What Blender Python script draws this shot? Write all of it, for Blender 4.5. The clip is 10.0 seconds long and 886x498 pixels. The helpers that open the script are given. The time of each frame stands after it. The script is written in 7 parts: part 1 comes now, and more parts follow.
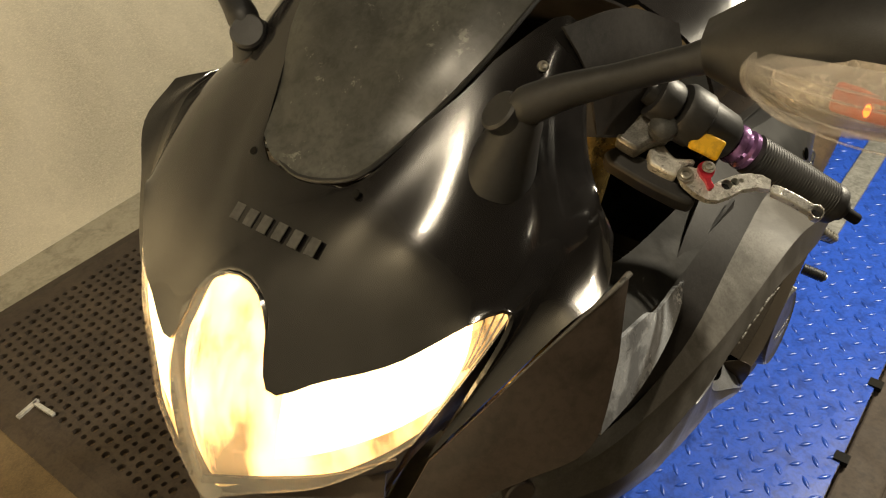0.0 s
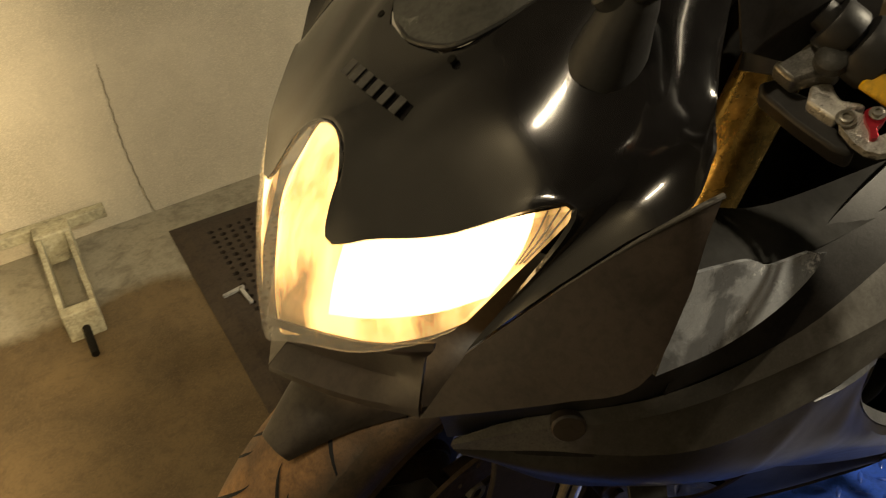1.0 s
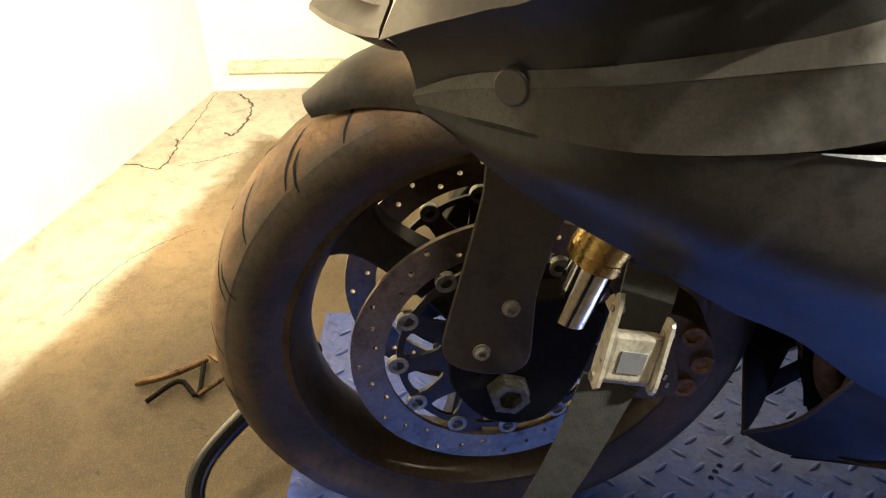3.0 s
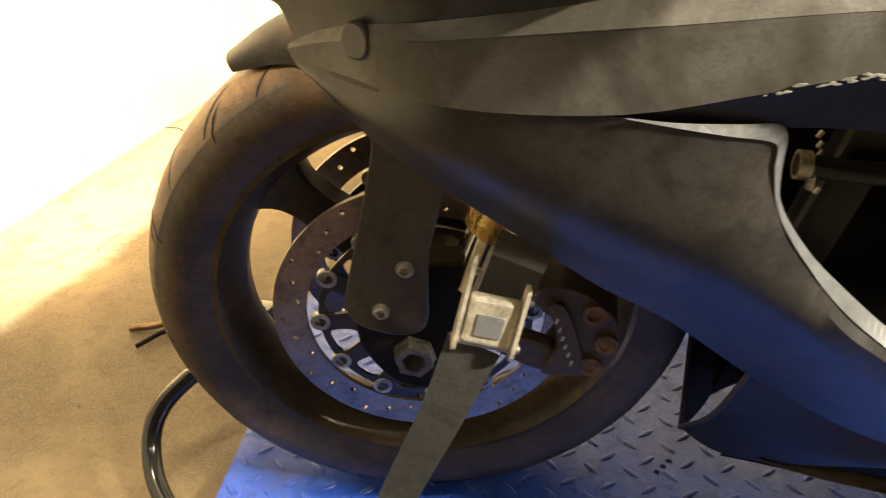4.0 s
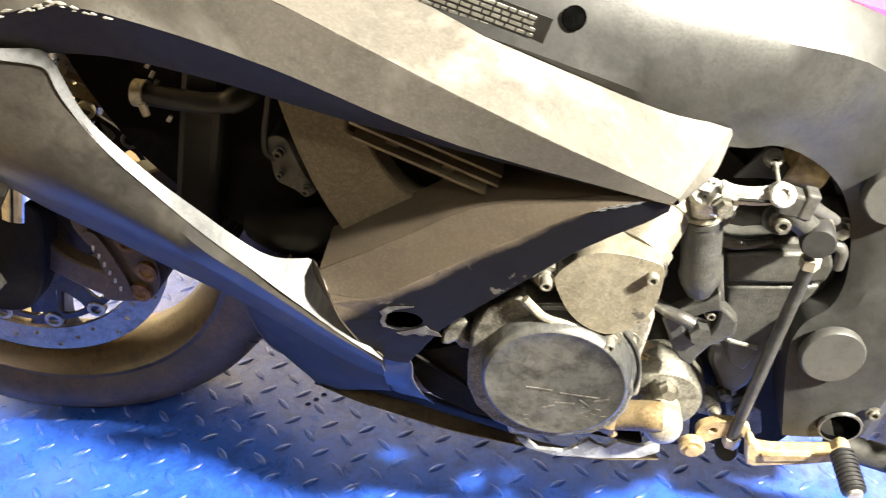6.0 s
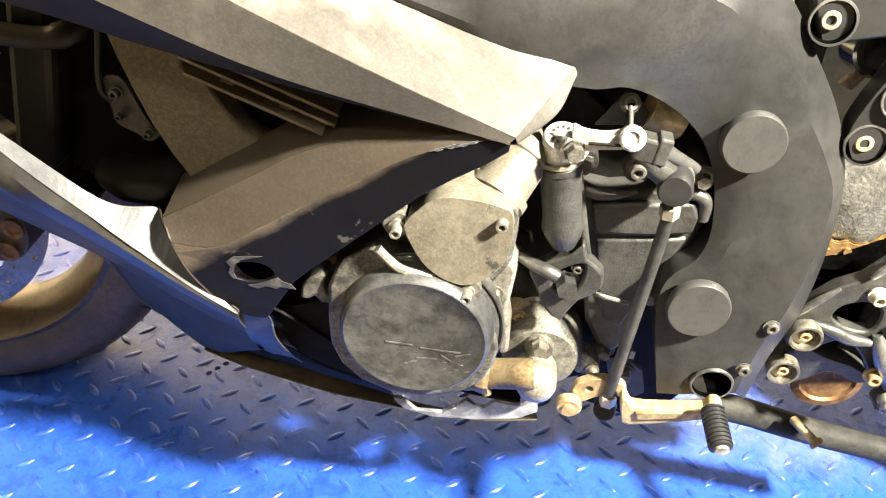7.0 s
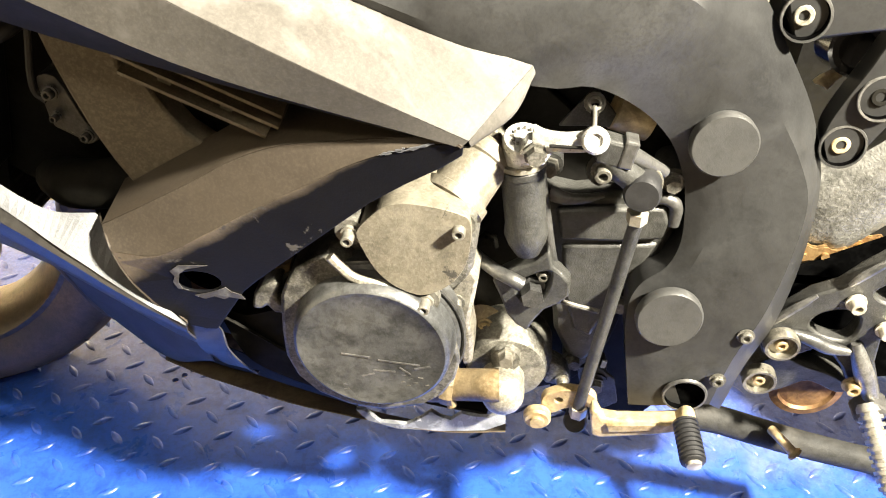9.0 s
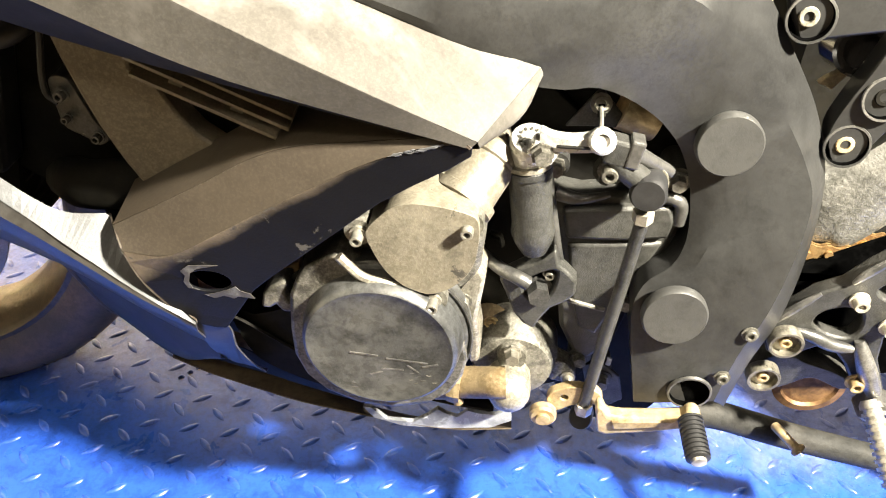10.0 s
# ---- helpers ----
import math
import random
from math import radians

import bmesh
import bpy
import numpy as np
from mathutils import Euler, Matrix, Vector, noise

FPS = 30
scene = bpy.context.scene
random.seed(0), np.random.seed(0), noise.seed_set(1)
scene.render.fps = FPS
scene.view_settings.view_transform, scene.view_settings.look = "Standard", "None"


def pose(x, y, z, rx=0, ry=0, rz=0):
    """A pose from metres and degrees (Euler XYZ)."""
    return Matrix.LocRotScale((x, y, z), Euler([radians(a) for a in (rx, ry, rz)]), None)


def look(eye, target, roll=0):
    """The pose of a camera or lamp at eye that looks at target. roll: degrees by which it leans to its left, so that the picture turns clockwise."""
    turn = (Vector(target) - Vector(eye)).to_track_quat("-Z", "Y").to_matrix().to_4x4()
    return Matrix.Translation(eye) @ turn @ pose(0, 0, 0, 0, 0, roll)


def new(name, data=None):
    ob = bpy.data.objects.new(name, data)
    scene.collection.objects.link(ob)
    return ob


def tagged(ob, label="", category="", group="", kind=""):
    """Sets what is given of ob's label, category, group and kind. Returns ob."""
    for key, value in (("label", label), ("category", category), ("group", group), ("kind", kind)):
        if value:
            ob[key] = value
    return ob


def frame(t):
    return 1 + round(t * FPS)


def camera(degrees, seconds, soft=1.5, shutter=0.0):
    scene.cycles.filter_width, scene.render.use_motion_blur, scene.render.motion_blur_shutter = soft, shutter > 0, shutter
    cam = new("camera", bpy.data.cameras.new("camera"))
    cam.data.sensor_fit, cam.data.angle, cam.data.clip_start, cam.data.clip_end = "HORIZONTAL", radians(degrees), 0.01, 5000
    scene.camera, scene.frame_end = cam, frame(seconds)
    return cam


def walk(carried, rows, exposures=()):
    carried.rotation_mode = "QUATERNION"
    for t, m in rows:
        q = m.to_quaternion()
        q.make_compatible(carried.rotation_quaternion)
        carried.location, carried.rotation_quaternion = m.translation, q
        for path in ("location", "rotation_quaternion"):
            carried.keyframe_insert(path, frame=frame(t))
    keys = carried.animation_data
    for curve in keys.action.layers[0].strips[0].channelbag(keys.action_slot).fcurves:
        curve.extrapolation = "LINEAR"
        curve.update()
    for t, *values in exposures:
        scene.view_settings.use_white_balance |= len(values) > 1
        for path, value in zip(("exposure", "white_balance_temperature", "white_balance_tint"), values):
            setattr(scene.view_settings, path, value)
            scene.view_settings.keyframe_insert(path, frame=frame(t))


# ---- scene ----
import collections

cam = camera(57.4, 10.0, 1.1, 0.2)
PATH = [
    (0, (-0.311, -0.389, 1.155), (0.891, 0.614, -0.09), -3.8),
    (0.5, (-0.268, -0.436, 1.119), (0.745, 0.777, -0.107), -4.3),
    (1, (-0.245, -0.483, 1.069), (0.498, 0.932, -0.134), -4.4),
    (1.5, (-0.198, -0.52, 1.012), (0.331, 1.013, -0.159), -4.5),
    (2, (-0.122, -0.574, 0.935), (0.203, 1.052, -0.183), -3.2),
    (2.5, (-0.069, -0.625, 0.879), (0.047, 1.016, -0.257), -2.7),
    (2.7, (-0.056, -0.643, 0.859), (-0.018, 0.999, -0.283), -2.5),
    (3.8, (0.08, -0.682, 0.817), (-0.177, 0.939, -0.325), -2.0),
    (4, (0.13, -0.677, 0.817), (-0.154, 0.935, -0.331), -2.1),
    (4.5, (0.26, -0.669, 0.817), (-0.011, 0.93, -0.353), -1.3),
    (5, (0.379, -0.658, 0.813), (0.1, 0.929, -0.372), -0.9),
    (5.5, (0.47, -0.668, 0.81), (0.188, 0.909, -0.388), -0.7),
    (6, (0.561, -0.669, 0.813), (0.306, 0.9, -0.4), -0.1),
    (6.2, (0.586, -0.662, 0.807), (0.356, 0.903, -0.416), 0.4),
    (7.3, (0.652, -0.654, 0.776), (0.483, 0.905, -0.466), 2.0),
    (7.5, (0.657, -0.652, 0.775), (0.487, 0.907, -0.466), 2.1),
    (8, (0.66, -0.648, 0.771), (0.497, 0.912, -0.47), 2.1),
    (8.5, (0.664, -0.637, 0.77), (0.508, 0.922, -0.472), 2.1),
    (9, (0.662, -0.626, 0.769), (0.508, 0.93, -0.478), 2.1),
    (9.5, (0.659, -0.625, 0.771), (0.507, 0.929, -0.479), 2.1),
    (10, (0.657, -0.629, 0.774), (0.504, 0.92, -0.481), 2.0),
]
walk(cam, [(t, look(eye, target, roll)) for t, eye, target, roll in PATH],
     [(0, -1.4, 8000, 9), (0.5, -1.7, 8200, 9), (1.0, -2.2, 8700, 9), (1.5, -2.6, 8200, 8), (2.0, -2.7, 6800, 7), (2.2, -2.2, 6500, 7), (2.5, -1.1, 6500, 7), (4.0, -0.08, 8000, 10), (4.5, 0.45, 8000, 9), (5.5, 1.0, 7400, 9), (6.0, 0.98, 7200, 9), (7.5, 0.85, 7300, 10), (10.0, 0.85, 7300, 10)])

# ---------------------------------------------------------------- light
world = bpy.data.worlds.new("world")
scene.world = world
world.use_nodes = True
world.node_tree.nodes["Background"].inputs[0].default_value = (0.85, 0.9, 1.0, 1)
world.node_tree.nodes["Background"].inputs[1].default_value = 0.012


def area_lamp(name, eye, target, sx, sy, power, colour):
    data = bpy.data.lights.new(name, "AREA")
    data.shape, data.size, data.size_y, data.energy, data.color = "RECTANGLE", sx, sy, power, colour
    ob = new(name, data)
    ob.matrix_world = look(eye, target)
    return ob


area_lamp("work_light", (1.67, -0.72, 1.58), (0.55, -0.2, 0.4), 0.13, 0.08, 150, (1.0, 0.985, 0.90))
# fill lamp added on the near side to lift the flanks; unseen source
area_lamp("near_fill_light", (0.7, -2.1, 2.8), (0.7, -1.9, 0.0), 1.2, 0.06, 15, (1.0, 0.95, 0.84))
area_lamp("ceiling_light", (-0.75, -0.25, 2.7), (-0.75, -0.25, 0.0), 0.36, 0.07, 46, (1.0, 0.93, 0.80))
beam = bpy.data.lights.new("headlight_beam", "SPOT")
beam.energy, beam.color, beam.spot_size, beam.spot_blend, beam.shadow_soft_size = 400, (1.0, 0.86, 0.64), radians(100), 0.7, 0.05
new("headlight_beam", beam).matrix_world = look((-0.185, 0.0, 0.70), (-0.85, 0.70, 0.55))


# ---------------------------------------------------------------- materials
def mat(name, base, rough=0.5, metal=0.0, second=None, scale=8.0, amount=0.5, contrast=0.15, grain=120.0, bump=0.15,
        rough_var=0.15, coat=0.0, emit=None, speck=None, slope=None, spec=0.5, dirt=0.35, flake=None, gain=1.25, strips=()):
    """A surface with broad stains (second colour), fine grain and slight relief."""
    m = bpy.data.materials.new(name)
    m.use_nodes = True
    nt = m.node_tree
    b = nt.nodes["Principled BSDF"]
    co = nt.nodes.new("ShaderNodeTexCoord").outputs["Object"]

    def noise_tex(sc, detail=6.0, rough_=0.6):
        n = nt.nodes.new("ShaderNodeTexNoise")
        n.inputs["Scale"].default_value, n.inputs["Detail"].default_value, n.inputs["Roughness"].default_value = sc, detail, rough_
        n.inputs["Distortion"].default_value = 0.4
        nt.links.new(co, n.inputs["Vector"])
        return n.outputs["Fac"]

    def ramp(fac, lo, hi):
        r = nt.nodes.new("ShaderNodeMapRange")
        r.inputs[1].default_value, r.inputs[2].default_value = lo, hi
        nt.links.new(fac, r.inputs[0])
        return r.outputs[0]

    def mix(fac, a, c):
        x = nt.nodes.new("ShaderNodeMix")
        x.data_type = "RGBA"
        nt.links.new(fac, x.inputs[0])
        for sock, v in ((x.inputs[6], a), (x.inputs[7], c)):
            if isinstance(v, tuple):
                sock.default_value = (*v, 1)
            else:
                nt.links.new(v, sock)
        return x.outputs[2]

    b.inputs["Specular IOR Level"].default_value = spec
    second = second or tuple(c * 0.7 for c in base)
    broad = ramp(noise_tex(scale), 0.5 + (0.5 - amount) - contrast, 0.5 + (0.5 - amount) + contrast)
    col = mix(broad, base, second)
    fine = noise_tex(grain, 4.0)
    col = mix(ramp(fine, 0.45, 0.8), col, tuple(min(1, c * gain + 0.004) for c in base))
    if speck:
        col = mix(ramp(noise_tex(speck[0], 8.0, 0.75), speck[1], speck[1] + 0.03), col, speck[2])
    # another tone below a tilted plane; some uses paint shade or sheen
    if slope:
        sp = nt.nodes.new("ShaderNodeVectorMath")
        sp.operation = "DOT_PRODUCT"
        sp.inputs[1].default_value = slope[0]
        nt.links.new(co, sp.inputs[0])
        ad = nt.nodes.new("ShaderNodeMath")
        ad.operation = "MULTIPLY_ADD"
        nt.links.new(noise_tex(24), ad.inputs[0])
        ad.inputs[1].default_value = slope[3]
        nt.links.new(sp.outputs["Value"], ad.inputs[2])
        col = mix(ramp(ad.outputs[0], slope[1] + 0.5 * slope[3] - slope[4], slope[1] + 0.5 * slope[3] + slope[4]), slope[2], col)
    for n, lim, tone in strips:      # paler strips along the walls: pale cement plus painted headlight pool
        sp = nt.nodes.new("ShaderNodeVectorMath")
        sp.operation = "DOT_PRODUCT"
        sp.inputs[1].default_value = n
        nt.links.new(co, sp.inputs[0])
        ad = nt.nodes.new("ShaderNodeMath")
        ad.operation = "MULTIPLY_ADD"
        nt.links.new(noise_tex(5, 9.0, 0.65), ad.inputs[0])
        ad.inputs[1].default_value = 0.18
        nt.links.new(sp.outputs["Value"], ad.inputs[2])
        col = mix(ramp(ad.outputs[0], lim + 0.065, lim + 0.11), mix(ramp(noise_tex(16, 9.0, 0.7), 0.5, 0.62), tone, tuple(0.7 * c for c in tone)), col)
    if flake:
        col = mix(ramp(noise_tex(flake[0], 8.0, 0.7), flake[1], flake[1] + 0.02), col, flake[2])
    grime = nt.nodes.new("ShaderNodeMix")
    grime.data_type, grime.blend_type = "RGBA", "MULTIPLY"
    nt.links.new(ramp(noise_tex(38, 9.0, 0.7), 0.5, 0.64), grime.inputs[0])
    nt.links.new(col, grime.inputs[6])
    grime.inputs[7].default_value = (1 - dirt, 1 - dirt, 1 - dirt, 1)
    col = grime.outputs[2]
    mottle = nt.nodes.new("ShaderNodeMix")
    mottle.data_type, mottle.blend_type = "RGBA", "MULTIPLY"
    nt.links.new(ramp(noise_tex(150, 5.0, 0.65), 0.47, 0.62), mottle.inputs[0])
    nt.links.new(col, mottle.inputs[6])
    mottle.inputs[7].default_value = (1 - 0.65 * dirt, 1 - 0.65 * dirt, 1 - 0.7 * dirt, 1)
    col = mottle.outputs[2]
    nt.links.new(col, b.inputs["Base Color"])
    rr = nt.nodes.new("ShaderNodeMapRange")
    rr.inputs[3].default_value, rr.inputs[4].default_value = max(0.02, rough - rough_var), min(1, rough + rough_var)
    nt.links.new(noise_tex(scale * 3), rr.inputs[0])
    nt.links.new(rr.outputs[0], b.inputs["Roughness"])
    b.inputs["Metallic"].default_value = metal
    b.inputs["Coat Weight"].default_value = coat
    bp = nt.nodes.new("ShaderNodeBump")
    bp.inputs["Strength"].default_value, bp.inputs["Distance"].default_value = bump, 0.002
    nt.links.new(fine, bp.inputs["Height"])
    nt.links.new(bp.outputs[0], b.inputs["Normal"])
    if emit:
        b.inputs["Emission Color"].default_value = (*emit[0], 1)
        b.inputs["Emission Strength"].default_value = emit[1]
    return m


def glass(name, colour, rough=0.03, alpha=0.3):
    m = mat(name, colour, rough, 0, rough_var=0.02, bump=0.02, dirt=0.1)
    m.node_tree.nodes["Principled BSDF"].inputs["Alpha"].default_value = alpha
    return m


GLOSS = mat("gloss_black_paint", (0.012, 0.011, 0.011), 0.13, 0, (0.024, 0.022, 0.021), 5, 0.35, 0.2, 60, 0.02, 0.07, 0.5, speck=(90, 0.76, (0.25, 0.24, 0.22)), dirt=0.1)
DULL = mat("dull_black_panel", (0.018, 0.016, 0.015), 0.48, 0, (0.034, 0.03, 0.028), 6, 0.4, 0.15, 500, 0.06, spec=0.2, speck=(34, 0.76, (0.12, 0.11, 0.10)))
BROWNP = mat("dull_brown_black_panel", (0.05, 0.037, 0.03), 0.34, 0, (0.075, 0.058, 0.048), 7, 0.45, 0.15, 500, 0.06, speck=(34, 0.74, (0.13, 0.115, 0.10)), spec=0.7)
PRIMER = mat("worn_grey_primer", (0.075, 0.069, 0.061), 0.5, 0, (0.175, 0.167, 0.155), 5, 0.5, 0.05, 500, 0.05, 0.12, speck=(20, 0.67, (0.05, 0.046, 0.041)), spec=0.14, dirt=0.16)
MATTE = mat("matte_dark_grey_primer", (0.022, 0.0205, 0.019), 0.36, 0, (0.044, 0.040, 0.036), 9, 0.49, 0.06, 500, 0.06, 0.12, speck=(22, 0.68, (0.085, 0.08, 0.073)), spec=0.42)
# below the fold the near-black holds black paint and painted shade together
BLADE = mat("brown_black_primer_with_shade", (0.125, 0.10, 0.076), 0.38, 0, (0.10, 0.083, 0.066), 10, 0.5, 0.05, 500, 0.08, 0.1, speck=(30, 0.66, (0.06, 0.055, 0.052)), slope=((-0.59, 0, 0.81), 0.441, (0.006, 0.006, 0.007), 0.018, 0.005), spec=0.12, dirt=0.15, flake=(20, 0.64, (0.07, 0.065, 0.06)))
EDGE = mat("bare_silver_edge", (0.105, 0.108, 0.114), 0.42, 0.1, (0.145, 0.148, 0.153), 30, 0.4, 0.1, 500, dirt=0.15)
PLASTIC = mat("black_textured_plastic", (0.014, 0.014, 0.015), 0.48, 0, (0.04, 0.038, 0.036), 12, 0.4, 0.2, 900, 0.08)
# dull black parts, and sheets that paint the shade inside the machine
DARK = mat("dull_black_metal_and_shade", (0.007, 0.0065, 0.0055), 0.65, 0.0, (0.017, 0.015, 0.0105), 20, 0.4, 0.2, spec=0.1)
FRAMEM = mat("satin_black_frame_paint", (0.020, 0.020, 0.020), 0.37, 0.3, (0.060, 0.060, 0.059), 7, 0.5, 0.16, 420, 0.05, 0.1, speck=(22, 0.68, (0.13, 0.13, 0.126)), dirt=0.2, gain=1.5)
ALU = mat("oxidised_cast_aluminium", (0.40, 0.375, 0.315), 0.44, 0.6, (0.21, 0.19, 0.15), 12, 0.5, 0.10, 380, 0.3, speck=(30, 0.64, (0.06, 0.055, 0.045)), dirt=0.5, gain=1.5)
CAPM = mat("matte_grey_cap", (0.06, 0.06, 0.059), 0.45, 0.5, (0.095, 0.094, 0.09), 16, 0.5, 0.2, 500, 0.1, 0.1, speck=(90, 0.7, (0.25, 0.245, 0.23)), dirt=0.15)
COVER = mat("worn_black_engine_cover", (0.065, 0.065, 0.064), 0.36, 0.6, (0.155, 0.151, 0.143), 14, 0.5, 0.08, 600, 0.2, 0.1, speck=(55, 0.655, (0.36, 0.35, 0.32)), dirt=0.35, gain=2.0)
SCUFF = mat("worn_cast_footrest_metal", (0.10, 0.10, 0.098), 0.36, 0.7, (0.34, 0.33, 0.31), 14, 0.5, 0.08, 700, 0.15, 0.1, speck=(30, 0.64, (0.5, 0.49, 0.46)))
STEEL = mat("scuffed_steel", (0.40, 0.385, 0.345), 0.36, 0.65, (0.24, 0.215, 0.17), 60, 0.45, 0.15)
CHROME = mat("chromed_steel", (0.7, 0.7, 0.7), 0.1, 1.0, (0.55, 0.53, 0.5), 30, 0.4, 0.2, bump=0.03, rough_var=0.05)
LEVERM = mat("polished_lever_metal", (0.72, 0.71, 0.68), 0.3, 0.5, (0.40, 0.385, 0.355), 48, 0.46, 0.1, 300, 0.4, speck=(60, 0.67, (0.12, 0.115, 0.1)))
SIGNALM = mat("silvered_signal_reflector", (0.62, 0.55, 0.48), 0.25, 0.5, (0.42, 0.36, 0.30), 60, 0.5, 0.1)
GOLD = mat("gold_anodised_metal", (0.55, 0.38, 0.14), 0.28, 0.9, (0.4, 0.26, 0.08), 20, 0.4, 0.2)
BRASSY = mat("yellowed_cast_lever", (0.50, 0.395, 0.235), 0.45, 0.35, (0.27, 0.18, 0.085), 34, 0.48, 0.12, speck=(40, 0.66, (0.12, 0.07, 0.03)), dirt=0.4)
RUST = mat("rusty_oily_steel", (0.26, 0.15, 0.07), 0.55, 0.6, (0.10, 0.05, 0.025), 40, 0.5, 0.15)
ROTOR = mat("brake_disc_steel", (0.34, 0.285, 0.235), 0.34, 0.85, (0.25, 0.185, 0.135), 14, 0.45, 0.2, 300, 0.15)
RUBBER = mat("dusty_tyre_rubber", (0.04, 0.031, 0.022), 0.55, 0, (0.125, 0.08, 0.045), 9, 0.48, 0.14, 400, 0.2, speck=(24, 0.66, (0.16, 0.09, 0.045)))
# sand on the tread, its orange deepened to paint the warm headlight glow
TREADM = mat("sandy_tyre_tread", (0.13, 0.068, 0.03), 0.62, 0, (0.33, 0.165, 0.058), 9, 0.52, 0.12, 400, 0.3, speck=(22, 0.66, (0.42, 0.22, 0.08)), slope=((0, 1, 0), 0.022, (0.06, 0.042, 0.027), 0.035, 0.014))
FORKG = mat("dusty_brown_black_plastic", (0.03, 0.024, 0.019), 0.5, 0, (0.05, 0.04, 0.031), 9, 0.5, 0.14, 500, 0.06, speck=(40, 0.7, (0.09, 0.075, 0.06)), spec=0.4)
CHINM = mat("satin_brown_black_plastic", (0.03, 0.021, 0.017), 0.38, 0, (0.045, 0.033, 0.027), 9, 0.5, 0.14, 500, 0.05, speck=(34, 0.74, (0.1, 0.085, 0.07)))
# near-black that paints the shade inside holes and gaps
HOLEM = mat("black_hollow_shade", (0.0015, 0.0015, 0.0015), 0.9, spec=0.0, gain=0.0)
FLAKED = mat("flaked_paint_on_bare_metal", (0.05, 0.046, 0.042), 0.5, 0.0, (0.12, 0.117, 0.11), 70, 0.45, 0.05, 500, 0.15, speck=(90, 0.64, (0.34, 0.33, 0.31)))
PIN = mat("worn_bright_boss", (0.30, 0.28, 0.23), 0.33, 0.7, (0.14, 0.13, 0.11), 60, 0.45, 0.1, 500, 0.15, speck=(70, 0.64, (0.05, 0.045, 0.035)))
STANDM = mat("dull_dirty_stand_paint", (0.028, 0.028, 0.027), 0.6, 0, (0.06, 0.056, 0.05), 14, 0.45, 0.12, 500, 0.2, speck=(40, 0.68, (0.12, 0.11, 0.095)), spec=0.15)
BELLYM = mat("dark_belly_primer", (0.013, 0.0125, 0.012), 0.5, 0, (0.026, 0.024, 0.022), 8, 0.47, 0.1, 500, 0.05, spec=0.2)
RIMB = mat("dusty_bronze_rim", (0.055, 0.038, 0.021), 0.34, 0.35, (0.13, 0.088, 0.046), 9, 0.46, 0.15, 300, 0.1, speck=(30, 0.66, (0.03, 0.025, 0.02)))
RIM = mat("black_painted_rim", (0.012, 0.012, 0.012), 0.33, 0.1, (0.09, 0.063, 0.038), 14, 0.42, 0.2)
# paler past the slope: sheen of the shaded deck put into the colour
BLUE = mat("worn_blue_paint_with_sheen", (0.115, 0.155, 0.43), 0.30, 0, (0.05, 0.10, 0.42), 9, 0.5, 0.10, 300, 0.1, 0.12, speck=(30, 0.69, (0.12, 0.10, 0.10)), slope=((0, 1, 0), 0.03, (0.018, 0.085, 0.50), 0.16, 0.05))
WALL = mat("stained_cream_plaster", (0.60, 0.55, 0.44), 0.85, 0, (0.42, 0.385, 0.30), 2.2, 0.5, 0.14, 350, 0.25, speck=(3, 0.66, (0.37, 0.34, 0.265)), dirt=0.05)
# the strips mix whitish cement with the headlight's spread, painted into the colour
FLOOR = mat("dusty_brown_concrete", (0.16, 0.11, 0.056), 0.58, 0, (0.09, 0.062, 0.032), 3.4, 0.5, 0.10, 420, 0.15, speck=(11, 0.66, (0.045, 0.034, 0.022)), dirt=0.2,
            strips=(((0.965, -0.262, 0), -0.79, (0.33, 0.305, 0.24)), ((0.042, -0.999, 0), -1.08, (0.33, 0.305, 0.24))))
# dark tone for the unseen walls and ceiling, set to cut bounce light
NIGHT = mat("dark_low_bounce_paint", (0.06, 0.055, 0.05), 0.8, 0, (0.035, 0.032, 0.028), 2, 0.5, 0.2)
MATM = mat("dirty_brown_rubber_mat", (0.04, 0.028, 0.02), 0.75, 0, (0.07, 0.05, 0.034), 6, 0.45, 0.2, 90, 0.3)
WEB = mat("grey_woven_webbing", (0.034, 0.034, 0.033), 0.75, 0, (0.022, 0.022, 0.021), 60, 0.4, 0.2, 900, 0.25)
ZINC = mat("zinc_plated_steel", (0.66, 0.62, 0.52), 0.32, 0.55, (0.52, 0.46, 0.35), 30, 0.4, 0.2)
# white specks stand for paint traces and for reflections painted in
SILVERP = mat("dusty_silver_panel", (0.15, 0.157, 0.17), 0.25, 0.15, (0.42, 0.44, 0.47), 16, 0.52, 0.035, 1500, 0.02, speck=(17, 0.58, (0.8, 0.81, 0.83)), dirt=0.12)
CREAM = mat("cream_painted_steel", (0.42, 0.40, 0.29), 0.5, 0, (0.24, 0.21, 0.14), 14, 0.45, 0.15)
LENS = glass("clear_lens_plastic", (0.9, 0.85, 0.75), 0.06, 0.22)
AMBERG = glass("smoked_clear_lens", (0.62, 0.57, 0.52), 0.08, 0.32)
SCREEN = mat("dusty_smoked_screen", (0.045, 0.046, 0.043), 0.34, 0, (0.10, 0.102, 0.095), 9, 0.5, 0.12, 300, 0.04, speck=(48, 0.62, (0.19, 0.19, 0.175)))
LIT = mat("lit_headlamp_reflector", (0.9, 0.75, 0.5), 0.3, 0, emit=((1.0, 0.74, 0.42), 25.0))
GLOW = mat("dim_lamp_reflector", (0.85, 0.6, 0.35), 0.25, 0.4, (0.5, 0.33, 0.18), 35, 0.5, 0.1, emit=((1.0, 0.60, 0.24), 3.0))
